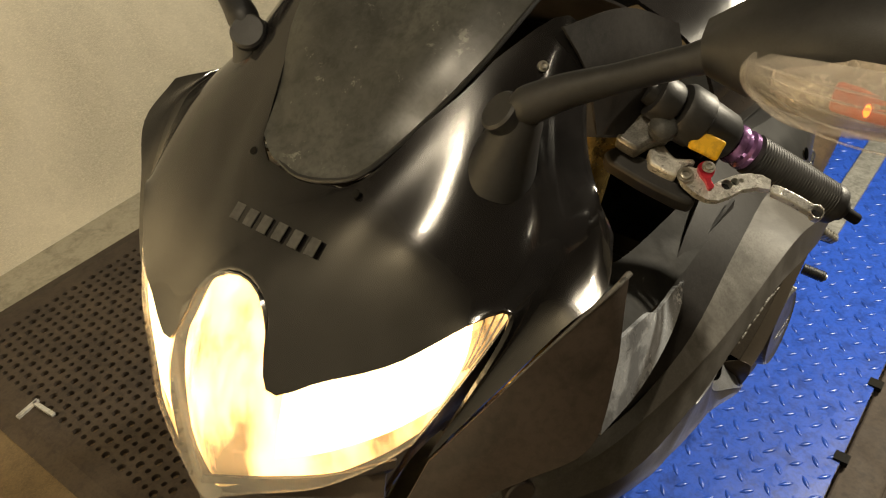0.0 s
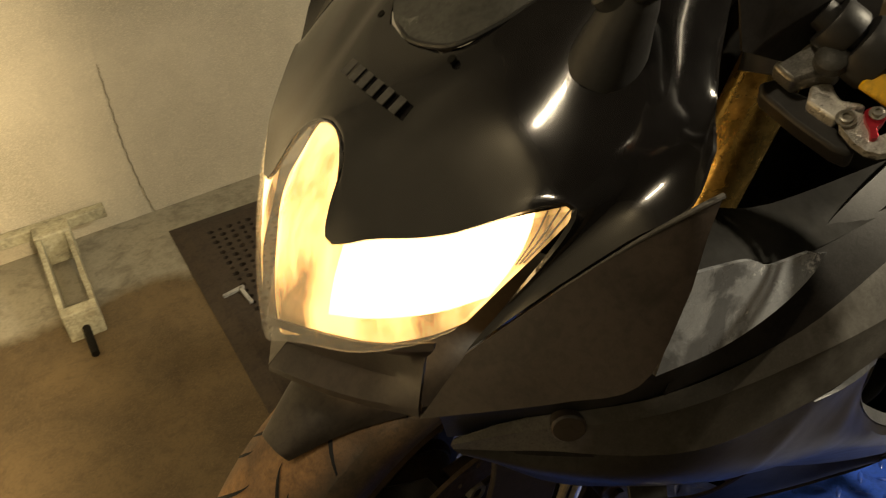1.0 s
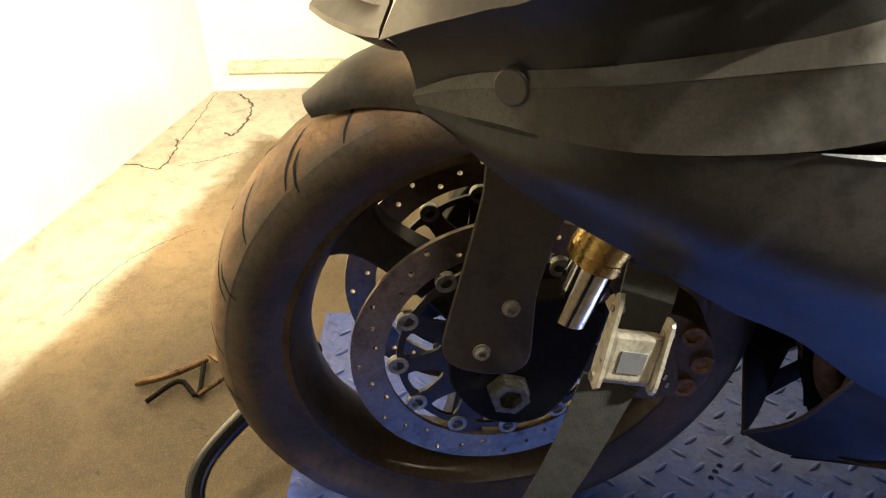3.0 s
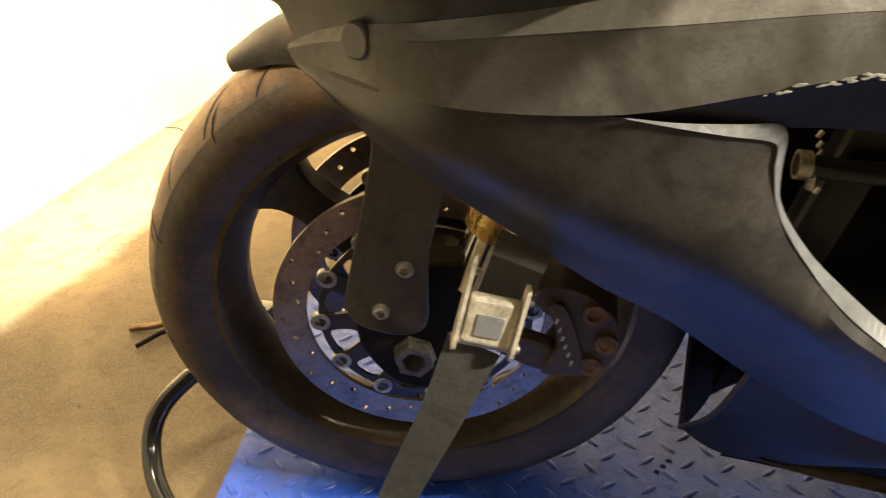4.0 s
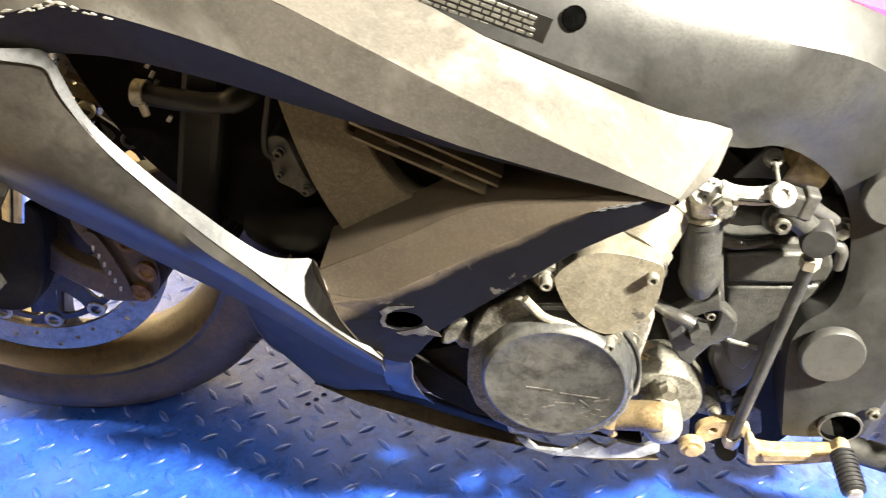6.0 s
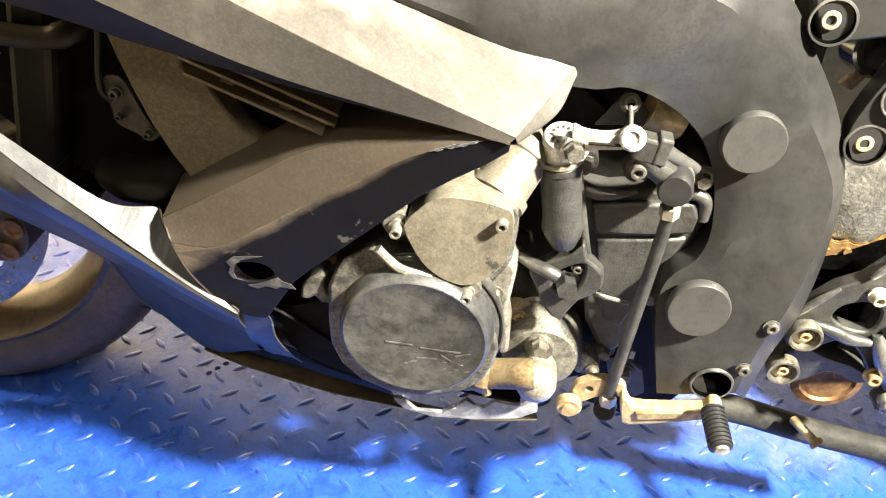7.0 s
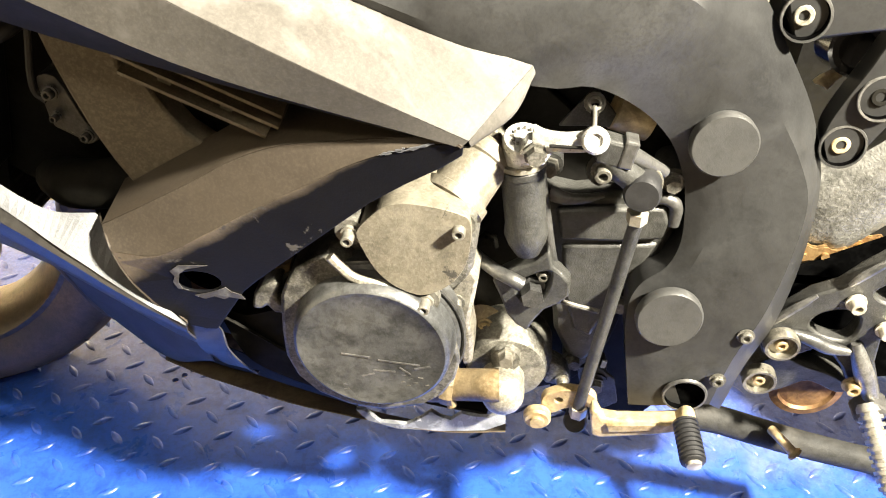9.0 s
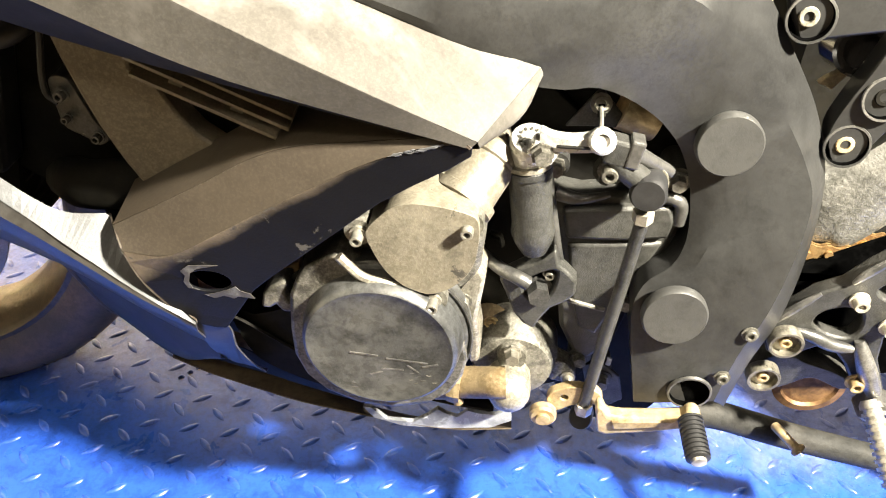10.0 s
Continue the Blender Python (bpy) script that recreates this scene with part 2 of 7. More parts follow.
BLADETOP = mat("faded_brown_primer", (0.062, 0.050, 0.038), 0.42, 0, (0.043, 0.035, 0.028), 6, 0.5, 0.14, 500, 0.05, 0.1, speck=(24, 0.68, (0.035, 0.032, 0.03)), spec=0.3, dirt=0.1, gain=1.15)
CAST = mat("dirty_grey_casting", (0.20, 0.192, 0.168), 0.46, 0.45, (0.105, 0.098, 0.082), 16, 0.5, 0.12, 420, 0.3, speck=(34, 0.65, (0.045, 0.04, 0.034)), dirt=0.55, gain=1.6)
TANC = mat("dusty_tan_cover", (0.25, 0.225, 0.175), 0.5, 0.35, (0.17, 0.15, 0.115), 15, 0.5, 0.10, 500, 0.14, 0.1, speck=(22, 0.63, (0.075, 0.07, 0.06)), dirt=0.3, flake=(55, 0.7, (0.42, 0.38, 0.3)))
CASTG = mat("dull_brown_grey_casting", (0.20, 0.17, 0.125), 0.48, 0.1, (0.135, 0.113, 0.082), 14, 0.5, 0.12, 500, 0.08, speck=(60, 0.72, (0.28, 0.245, 0.19)), dirt=0.12)
BLACKC = mat("dusty_black_casting", (0.034, 0.034, 0.032), 0.42, 0.25, (0.075, 0.074, 0.068), 18, 0.45, 0.14, 700, 0.3, 0.12, speck=(130, 0.68, (0.24, 0.235, 0.22)), dirt=0.4, gain=2.2)
GENC = mat("polished_black_cover", (0.085, 0.087, 0.088), 0.34, 0.55, (0.17, 0.17, 0.167), 20, 0.5, 0.10, 500, 0.12, 0.1, speck=(42, 0.66, (0.28, 0.275, 0.26)), dirt=0.45, gain=1.5)
SWINGM = mat("chalky_grey_casting", (0.26, 0.255, 0.235), 0.5, 0.3, (0.15, 0.145, 0.13), 20, 0.5, 0.1, 300, 0.4, speck=(36, 0.66, (0.4, 0.39, 0.36)), dirt=0.45)
CHAINM = mat("rusty_gold_chain", (0.34, 0.22, 0.10), 0.42, 0.6, (0.22, 0.11, 0.045), 60, 0.5, 0.12, 400, 0.2)


def mottled_glow(m, lo, hi, scale):
    """The reflector's brightness wavers over its ribs."""
    nt = m.node_tree
    co, mp = nt.nodes.new("ShaderNodeTexCoord"), nt.nodes.new("ShaderNodeMapping")
    mp.inputs["Scale"].default_value = (1.0, 1.0, 0.35)
    n, r = nt.nodes.new("ShaderNodeTexNoise"), nt.nodes.new("ShaderNodeMapRange")
    n.inputs["Scale"].default_value, n.inputs["Detail"].default_value = scale, 5
    r.inputs[1].default_value, r.inputs[2].default_value, r.inputs[3].default_value, r.inputs[4].default_value = 0.38, 0.62, lo, hi
    nt.links.new(co.outputs["Object"], mp.inputs["Vector"])
    nt.links.new(mp.outputs[0], n.inputs["Vector"])
    nt.links.new(n.outputs["Fac"], r.inputs[0])
    nt.links.new(r.outputs[0], nt.nodes["Principled BSDF"].inputs["Emission Strength"])


mottled_glow(GLOW, 1.0, 18.0, 26)
AMBER = mat("amber_bulb", (0.9, 0.2, 0.03), 0.3, 0, emit=((1.0, 0.22, 0.03), 12))
REDM = mat("red_anodised_metal", (0.55, 0.03, 0.05), 0.3, 0.6)
PIPEM = mat("tarnished_pipe_metal", (0.27, 0.205, 0.12), 0.5, 0.3, (0.16, 0.11, 0.055), 26, 0.5, 0.1, 400, 0.2, speck=(40, 0.66, (0.40, 0.34, 0.22)))
PANM = mat("brown_black_pan_paint", (0.06, 0.046, 0.034), 0.55, 0, (0.09, 0.07, 0.05), 12, 0.45, 0.14, 400, 0.1, speck=(36, 0.68, (0.14, 0.115, 0.09)), spec=0.15)
PURPLE = mat("purple_anodised_metal", (0.40, 0.2, 0.45), 0.25, 0.7)
YELLOW = mat("yellow_switch_plastic", (0.75, 0.42, 0.02), 0.45)
PINK = mat("magenta_cloth", (0.32, 0.04, 0.2), 0.9, 0, (0.2, 0.03, 0.13), 30)
WHITEP = mat("faded_white_print", (0.5, 0.5, 0.48), 0.6)
GREYP = mat("faded_grey_print", (0.075, 0.072, 0.068), 0.5)
CHIP = mat("chipped_white_undercoat", (0.34, 0.325, 0.30), 0.5)
ORANGE = mat("orange_bulb_cap", (0.6, 0.1, 0.02), 0.3, 0, (0.25, 0.03, 0.01), 90, emit=((1.0, 0.10, 0.015), 0.45))


# ---------------------------------------------------------------- modelling helpers
def finish(bm, name, material, parent=None, label="", smooth=True, bevel=0.0, solid=0.0):
    bmesh.ops.remove_doubles(bm, verts=bm.verts, dist=1e-5)
    bmesh.ops.recalc_face_normals(bm, faces=bm.faces)
    me = bpy.data.meshes.new(name)
    bm.to_mesh(me)
    bm.free()
    me.materials.append(material)
    if smooth:
        me.shade_smooth()
        me.set_sharp_from_angle(angle=radians(38))
        if solid:
            uses = collections.Counter(k for p in me.polygons for k in p.edge_keys)
            for e in me.edges:
                if uses[e.key] < 2:
                    e.use_edge_sharp = True
    ob = new(name, me)
    if parent:
        ob.parent = parent
    if label:
        ob["label"] = label
    if solid:
        md = ob.modifiers.new("solid", "SOLIDIFY")
        md.thickness, md.offset = solid, 0.0
    if bevel:
        md = ob.modifiers.new("bevel", "BEVEL")
        md.width, md.segments, md.limit_method, md.angle_limit = bevel, 2, "ANGLE", radians(40)
    return ob


def part(name, bm, material, parent, label="", **kw):
    return finish(bm, name, material, parent, label, **kw)


def thing(name, label, category, at=(0, 0, 0), group="", kind=""):
    ob = new(name)
    ob.location = at
    ob.empty_display_size = 0.05
    return tagged(ob, label, category, group, kind)


def spline(pts, n):
    """n + 1 points along a smooth curve through pts, evenly in chord length."""
    P = [Vector(p) for p in pts]
    if len(P) == 2:
        return [P[0].lerp(P[1], i / n) for i in range(n + 1)]
    E = [2 * P[0] - P[1], *P, 2 * P[-1] - P[-2]]
    d = [0.0]
    for a, b in zip(P, P[1:]):
        d.append(d[-1] + max(1e-6, (b - a).length))
    out = []
    for i in range(n + 1):
        s = d[-1] * i / n
        k = min(len(P) - 2, max(j for j in range(len(P)) if d[j] <= s + 1e-9))
        u = (s - d[k]) / (d[k + 1] - d[k])
        p0, p1, p2, p3 = E[k:k + 4]
        out.append(0.5 * (2 * p1 + (p2 - p0) * u + (2 * p0 - 5 * p1 + 4 * p2 - p3) * u * u + (3 * p1 - p0 - 3 * p2 + p3) * u ** 3))
    return out


def loft(rails, nu=24, nv=4, smooth_across=True):
    """A sheet through the rails, each a list of points."""
    bm = bmesh.new()
    R = [spline(r, nu) for r in rails]
    rows = []
    for i in range(nu + 1):
        col = [r[i] for r in R]
        if smooth_across and len(col) > 2:
            rows.append(spline(col, nv * (len(R) - 1)))
        else:
            line = []
            for a, b in zip(col, col[1:]):
                line += [a.lerp(b, j / nv) for j in range(nv)]
            rows.append(line + [col[-1]])
    V = [[bm.verts.new(p) for p in row] for row in rows]
    for a, b in zip(V, V[1:]):
        for j in range(len(a) - 1):
            bm.faces.new((a[j], a[j + 1], b[j + 1], b[j]))
    return bm


def grid_loft(rails, n=4, nv=3, smooth_across=True):
    """As loft(), for rails with as many points each: matched point by point."""
    k = len(rails[0])

    def fine(r):
        P = [Vector(p) for p in r]
        E = [2 * P[0] - P[1], *P, 2 * P[-1] - P[-2]]
        out = []
        for i in range(k - 1):
            p0, p1, p2, p3 = E[i:i + 4]
            for j in range(n):
                u = j / n
                out.append(0.5 * (2 * p1 + (p2 - p0) * u + (2 * p0 - 5 * p1 + 4 * p2 - p3) * u * u + (3 * p1 - p0 - 3 * p2 + p3) * u ** 3))
        return out + [P[-1]]

    R = [fine(r) for r in rails]
    bm = bmesh.new()
    rows = []
    for i in range(len(R[0])):
        col = [r[i] for r in R]
        if smooth_across and len(col) > 2:
            rows.append(spline(col, nv * (len(col) - 1)))
        else:
            line = []
            for a, b in zip(col, col[1:]):
                line += [a.lerp(b, j / nv) for j in range(nv)]
            rows.append(line + [col[-1]])
    V = [[bm.verts.new(p) for p in row] for row in rows]
    for a, b in zip(V, V[1:]):
        for j in range(len(a) - 1):
            bm.faces.new((a[j], a[j + 1], b[j + 1], b[j]))
    return bm


def mirrored(rails, y0):
    return [[(x, 2 * y0 - y, z) for x, y, z in r] for r in rails]


def basis(p0, p1):
    d = (Vector(p1) - Vector(p0)).normalized()
    a = d.orthogonal().normalized()
    return d, a, d.cross(a)


def add_rod(bm, p0, p1, r0, r1=None, seg=16, caps=True):
    r1 = r0 if r1 is None else r1
    d, a, b = basis(p0, p1)
    rings = []
    for p, r in ((p0, r0), (p1, r1)):
        rings.append([bm.verts.new(Vector(p) + r * (a * math.cos(6.28318 * i / seg) + b * math.sin(6.28318 * i / seg))) for i in range(seg)])
    for i in range(seg):
        bm.faces.new((rings[0][i], rings[0][(i + 1) % seg], rings[1][(i + 1) % seg], rings[1][i]))
    if caps:
        bm.faces.new(rings[0][::-1])
        bm.faces.new(rings[1])


def rod(p0, p1, r0, r1=None, seg=20):
    bm = bmesh.new()
    add_rod(bm, p0, p1, r0, r1, seg)
    return bm


def turned(p0, axis, profile, seg=48, close=False):
    """A body of revolution: profile of (along, radius) from p0 along axis."""
    bm = bmesh.new()
    d, a, b = basis((0, 0, 0), axis)
    rings = []
    for s, r in profile:
        rings.append([bm.verts.new(Vector(p0) + d * s + r * (a * math.cos(6.2831853 * i / seg) + b * math.sin(6.2831853 * i / seg))) for i in range(seg)])
    pairs = list(zip(rings, rings[1:])) + ([(rings[-1], rings[0])] if close else [])
    for q, w in pairs:
        for i in range(seg):
            bm.faces.new((q[i], q[(i + 1) % seg], w[(i + 1) % seg], w[i]))
    if not close:
        for ring, r in ((rings[0][::-1], profile[0][1]), (rings[-1], profile[-1][1])):
            if r < 0.002:
                bm.faces.new(ring)
    return bm


def tube(pts, r, n=24, seg=14, end=True):
    bm = bmesh.new()
    C = spline(pts, n)
    prev, rings = None, []
    for i, c in enumerate(C):
        d = (C[min(i + 1, n)] - C[max(i - 1, 0)]).normalized()
        a = d.orthogonal().normalized() if prev is None else (prev - d * prev.dot(d)).normalized()
        prev = a
        b = d.cross(a)
        rr = r(i / n) if callable(r) else r
        rings.append([bm.verts.new(c + rr * (a * math.cos(6.2831853 * k / seg) + b * math.sin(6.2831853 * k / seg))) for k in range(seg)])
    for q, w in zip(rings, rings[1:]):
        for k in range(seg):
            bm.faces.new((q[k], q[(k + 1) % seg], w[(k + 1) % seg], w[k]))
    if end:
        bm.faces.new(rings[0][::-1])
        bm.faces.new(rings[-1])
    return bm


def ring2(cx, cz, r, n=24, rz=None):
    rz = rz or r
    return [(cx + r * math.cos(6.2831853 * i / n), cz + rz * math.sin(6.2831853 * i / n)) for i in range(n)]


def smooth2(pts, n=40):
    """A closed smooth outline through 2D points."""
    P = [(x, 0, z) for x, z in pts]
    S = spline([P[-1], *P, P[0], P[1]], n * (len(P) + 2) // len(P))
    k = len(S)
    a = min(range(k // 2), key=lambda i: (S[i] - Vector(P[0])).length)
    b = min(range(k // 2, k), key=lambda i: (S[i] - Vector(P[0])).length)
    return [(p.x, p.z) for p in S[a:b]]


def plate2(loops, thick, m=None, warp=None):
    """A flat plate with holes: 2D loops (the first is the outline), in x and z, grown by thick along y, then moved by m."""
    bm = bmesh.new()
    for lp in loops:
        vs = [bm.verts.new((x, 0, z)) for x, z in lp]
        for a, b in zip(vs, vs[1:] + vs[:1]):
            bm.edges.new((a, b))
    bmesh.ops.triangle_fill(bm, edges=bm.edges[:], use_beauty=True, use_dissolve=False, normal=(0, -1, 0))
    ext = bmesh.ops.extrude_face_region(bm, geom=bm.faces[:])
    for v in ext["geom"]:
        if isinstance(v, bmesh.types.BMVert):
            v.co.y += thick
    for v in bm.verts:
        if warp:
            v.co.y += warp(v.co.x, v.co.z)
    if m is not None:
        bmesh.ops.transform(bm, matrix=m, verts=bm.verts)
    return bm


def box(x0, x1, y0, y1, z0, z1, m=None):
    bm = bmesh.new()
    bmesh.ops.create_cube(bm, size=1.0, matrix=Matrix.LocRotScale(((x0 + x1) / 2, (y0 + y1) / 2, (z0 + z1) / 2), None, (x1 - x0, y1 - y0, z1 - z0)))
    if m is not None:
        bmesh.ops.transform(bm, matrix=m, verts=bm.verts)
    return bm


def bolt_bm(p, axis, r, h, hexed=False):
    """A socket-head screw: washer, head with a recess."""
    r *= 0.82 if hexed else 0.74
    if hexed:
        return turned(p, axis, [(0, r * 1.35), (h * 0.25, r * 1.35), (h * 0.25, r), (h, r), (h, 0.001)], 6)
    return turned(p, axis, [(0, r * 1.4), (h * 0.2, r * 1.4), (h * 0.2, r), (h * 0.9, r), (h, r * 0.9), (h, r * 0.55), (h * 0.4, r * 0.5), (h * 0.4, 0.0005)], 14)


def bolt(p, axis, r, h, parent, material=None, hexed=False, name="bolt"):
    return part(name, bolt_bm(p, axis, r, h, hexed), material or STEEL, parent, smooth=not hexed)


# ================================================================ the workshop
FLOOR_Z = -0.035


def slab(name, x0, x1, y0, y1, z0, z1, material, label, category="", kind="structure", m=None):
    return tagged(finish(box(x0, x1, y0, y1, z0, z1, m), name, material, smooth=False), label, category, kind=kind)


slab("floor", -4.5, 5.5, -4.0, 4.5, FLOOR_Z - 0.1, FLOOR_Z, FLOOR, "dusty brown stained concrete workshop floor", "floor")
# unseen ceiling added to close the room, dark to limit bounce
slab("ceiling", -4.5, 5.5, -4.0, 4.5, 2.9, 3.0, NIGHT, "unseen dark ceiling that keeps bounce light low", "ceiling")


def wall(name, a, b, material, label):
    """An upright wall from plan point a to b, its thickness to the left of the way."""
    a, b = Vector((*a, 0)), Vector((*b, 0))
    ang = math.degrees(math.atan2(b.y - a.y, b.x - a.x))
    return slab(name, 0, (b - a).length, 0, 0.15, FLOOR_Z - 0.05, 2.9, material, label, "wall", m=pose(a.x, a.y, 0, 0, 0, ang))


CORNER = (-0.71, 1.345)
wall("wall_back", CORNER, (5.4, 1.6), WALL, "stained cream plastered wall behind the motorcycle")
wall("wall_front", (-2.05, -3.6), CORNER, WALL, "cream plastered wall lit by the headlight")
# two unseen walls added to close the room, dark to limit bounce
wall("wall_side", (5.3, 4.0), (5.3, -4.0), NIGHT, "unseen dark wall that keeps bounce light low")
wall("wall_near", (5.4, -3.6), (-2.6, -3.6), NIGHT, "unseen dark wall that keeps bounce light low")

# the lift: a painted chequer plate on a low frame
lift = thing("motorcycle_lift", "low motorcycle lift with worn blue chequer plate top", "lift", (0.9, -0.03, FLOOR_Z))


def lift_part(name, bm, material, label="", **kw):
    bmesh.ops.translate(bm, vec=-Vector(lift.location), verts=bm.verts)
    return part(name, bm, material, lift, label, **kw)


LX0, LX1, LY0, LY1 = -0.27, 2.1, -0.36, 0.36
lift_part("deck", plate2([[(LX0, LY0), (LX1, LY0), (LX1, LY1), (LX0, LY1)], *[ring2(hx, hy, 0.004, 10) for hx in (0.268, 0.276, 0.284) for hy in (0.02 + (hx - 0.268) * 1.2,)]],
          0.006, Matrix(((1, 0, 0, 0), (0, 0, 1, 0), (0, -1, 0, 0), (0, 0, 0, 1)))), BLUE, "blue painted steel chequer plate", smooth=False)
for y in (LY0 + 0.005, LY1 - 0.035):
    lift_part("side_rail", box(LX0 + 0.01, LX1, y, y + 0.03, FLOOR_Z, -0.006), BLUE, smooth=False)


def lozenge(bm, cx, cy, a, L=0.0135, wd=0.0043, h=0.0021):
    """A raised lens-shaped mark with a rounded back."""
    u, v = Vector((math.cos(a), math.sin(a), 0)), Vector((-math.sin(a), math.cos(a), 0))
    c = Vector((cx, cy, 0.0002))
    rows = []
    for k in range(7):
        t = -1 + 2 * k / 6
        w = wd * (1 - t * t)
        hh = h * (1 - t ** 4)
        rows.append([bm.verts.new(c + u * L * t + v * w * s + Vector((0, 0, hh * (1 - s * s) ** 0.5))) for s in ((0,) if k in (0, 6) else (-1, -0.6, 0, 0.6, 1))])
    for p, q in zip(rows, rows[1:]):
        if len(p) == 1:
            for m in range(4):
                bm.faces.new((p[0], q[m + 1], q[m]))
        elif len(q) == 1:
            for m in range(4):
                bm.faces.new((p[m], p[m + 1], q[0]))
        else:
            for m in range(4):
                bm.faces.new((p[m], p[m + 1], q[m + 1], q[m]))


def tread_mark_sheet():
    bm = bmesh.new()
    rnd = random.Random(2)
    for i in range(-12, 40):
        for j in range(-9, 9):
            for dx, dy, a in ((0.257, -0.009, 38), (0.235, -0.030, -42)):
                x, y = dx + 0.049 * i, dy + 0.0455 * j
                if LX0 + 0.012 < x < LX1 - 0.012 and LY0 + 0.01 < y < LY1 - 0.01:
                    lozenge(bm, x, y, radians(a + rnd.uniform(-3, 3)))
    bmesh.ops.translate(bm, vec=-Vector(lift.location), verts=bm.verts)
    me = bpy.data.meshes.new("tread_mark")
    bm.to_mesh(me)
    bm.free()
    me.shade_smooth()
    me.materials.append(BLUE)
    ob = new("tread_mark", me)
    ob.parent = lift
    tagged(ob, "raised lozenges of the chequer plate", kind="stuff")


tread_mark_sheet()


def ring_mat(name, m, nx, ny, label, pitch=0.0235, r=0.0082, h=0.012):
    """A rubber mat of round holes with a plain bevelled border."""
    bm = bmesh.new()
    seg = 8
    for i in range(nx):
        for j in range(ny):
            cx, cy = (i + 0.5) * pitch, (j + 0.5) * pitch
            rr = r if (i + j) % 2 else r * 0.7
            outer = [(cx + pitch / 2 * max(-1, min(1, 1.4142 * math.cos(a))), cy + pitch / 2 * max(-1, min(1, 1.4142 * math.sin(a)))) for a in [math.pi / 4 * k for k in range(seg)]]
            O = [bm.verts.new((x, y, h)) for x, y in outer]
            I = [bm.verts.new((cx + rr * math.cos(math.pi / 4 * k), cy + rr * math.sin(math.pi / 4 * k), h)) for k in range(seg)]
            B = [bm.verts.new((v.co.x, v.co.y, 0.001)) for v in I]
            for k in range(seg):
                q = (k + 1) % seg
                bm.faces.new((O[k], O[q], I[q], I[k]))
                bm.faces.new((I[k], I[q], B[q], B[k]))
    w, l, e = nx * pitch, ny * pitch, 0.07
    rim = [(0, 0), (w, 0), (w, l), (0, l)]
    out = [(-e, -e), (w + e, -e), (w + e, l + e), (-e, l + e)]
    A = [bm.verts.new((*p, h)) for p in rim]
    Bv = [bm.verts.new((p[0] * 0.9 + q[0] * 0.1 if False else (p[0] + q[0]) / 2, (p[1] + q[1]) / 2, h)) for p, q in zip(rim, out)]
    C = [bm.verts.new((*p, 0.002)) for p in out]
    for k in range(4):
        q = (k + 1) % 4
        bm.faces.new((A[k], Bv[k], Bv[q], A[q]))
        bm.faces.new((Bv[k], C[k], C[q], Bv[q]))
    me = bpy.data.meshes.new(name)
    bm.to_mesh(me)
    bm.free()
    me.materials.append(MATM)
    ob = new(name, me)
    ob.matrix_world = m
    return tagged(ob, label, "rubber mat")


ring_mat("rubber_mat", pose(-0.005, 0.53, FLOOR_Z, 0, 0, 0), 70, 28, "dirty brown rubber ring mat lying on the floor")
ring_mat("rubber_mat", pose(-0.2, -1.16, FLOOR_Z, 0, 0, 0), 92, 28, "dirty dark rubber ring mat beside the lift")

lift_part("edge_bar", box(LX0 + 0.02, LX1, LY0 - 0.075, LY0 - 0.004, FLOOR_Z, -0.012), MATM, "grimy brown steel edge bar", smooth=False, bevel=0.004)
for x in (0.72, 0.92, 1.12):
    lift_part("edge_clip", box(x, x + 0.02, LY0 - 0.012, LY0 + 0.012, -0.006, 0.004), DARK, smooth=False)
lift_part("wheel_channel", box(1.3, LX1, -0.17, -0.115, 0.0, 0.012), mat("worn_grey_steel", (0.3, 0.3, 0.28), 0.5, 0.3), "worn grey steel channel", smooth=False, bevel=0.002)

# a small square of cut plastic on the mat
clip = thing("plastic_angle", "small white plastic angle offcut lying on the mat", "offcut", (0.0, 0.9, FLOOR_Z + 0.012))
part("leg", box(-0.03, 0.03, -0.004, 0.004, 0, 0.006, pose(0, 0, 0, 0, 0, 95)), WHITEP, clip, smooth=False)
part("leg", box(-0.004, 0.045, -0.004, 0.004, 0, 0.006, pose(0.002, 0.03, 0, 0, 0, 190)), WHITEP, clip, smooth=False)


# steel clamp standing at the wall, on a long bar
def wall_clamp():
    t = thing("steel_clamp", "cream painted steel clamp with a long bar leaning on the wall", "clamp", (-0.31, 1.3, FLOOR_Z))
    part("bar", box(-0.34, 0.12, -0.014, 0.014, 0.0, 0.028, pose(0, 0.03, 0.058, 0, 0, 0)), CREAM, t, smooth=False, bevel=0.003)
    part("head", box(-0.045, 0.035, -0.05, 0.0, 0.02, 0.1), CREAM, t, smooth=False, bevel=0.004)
    for x in (-0.036, 0.026):
        part("cheek", box(x - 0.006, x + 0.006, -0.3, -0.02, 0, 0.07, pose(0, 0, 0.03, 8, 0, 0)), CREAM, t, smooth=False, bevel=0.002)
    part("jaw", box(-0.04, 0.032, -0.325, -0.295, 0, 0.07, pose(0, 0, 0.0, 0, 0, 0)), CREAM, t, smooth=False, bevel=0.003)
    part("screw", rod((-0.004, -0.3, 0.03), (-0.004, -0.4, 0.012), 0.008), DARK, t)


wall_clamp()


CRACKM = mat("dirt_filled_crack", (0.07, 0.055, 0.038), 0.9)


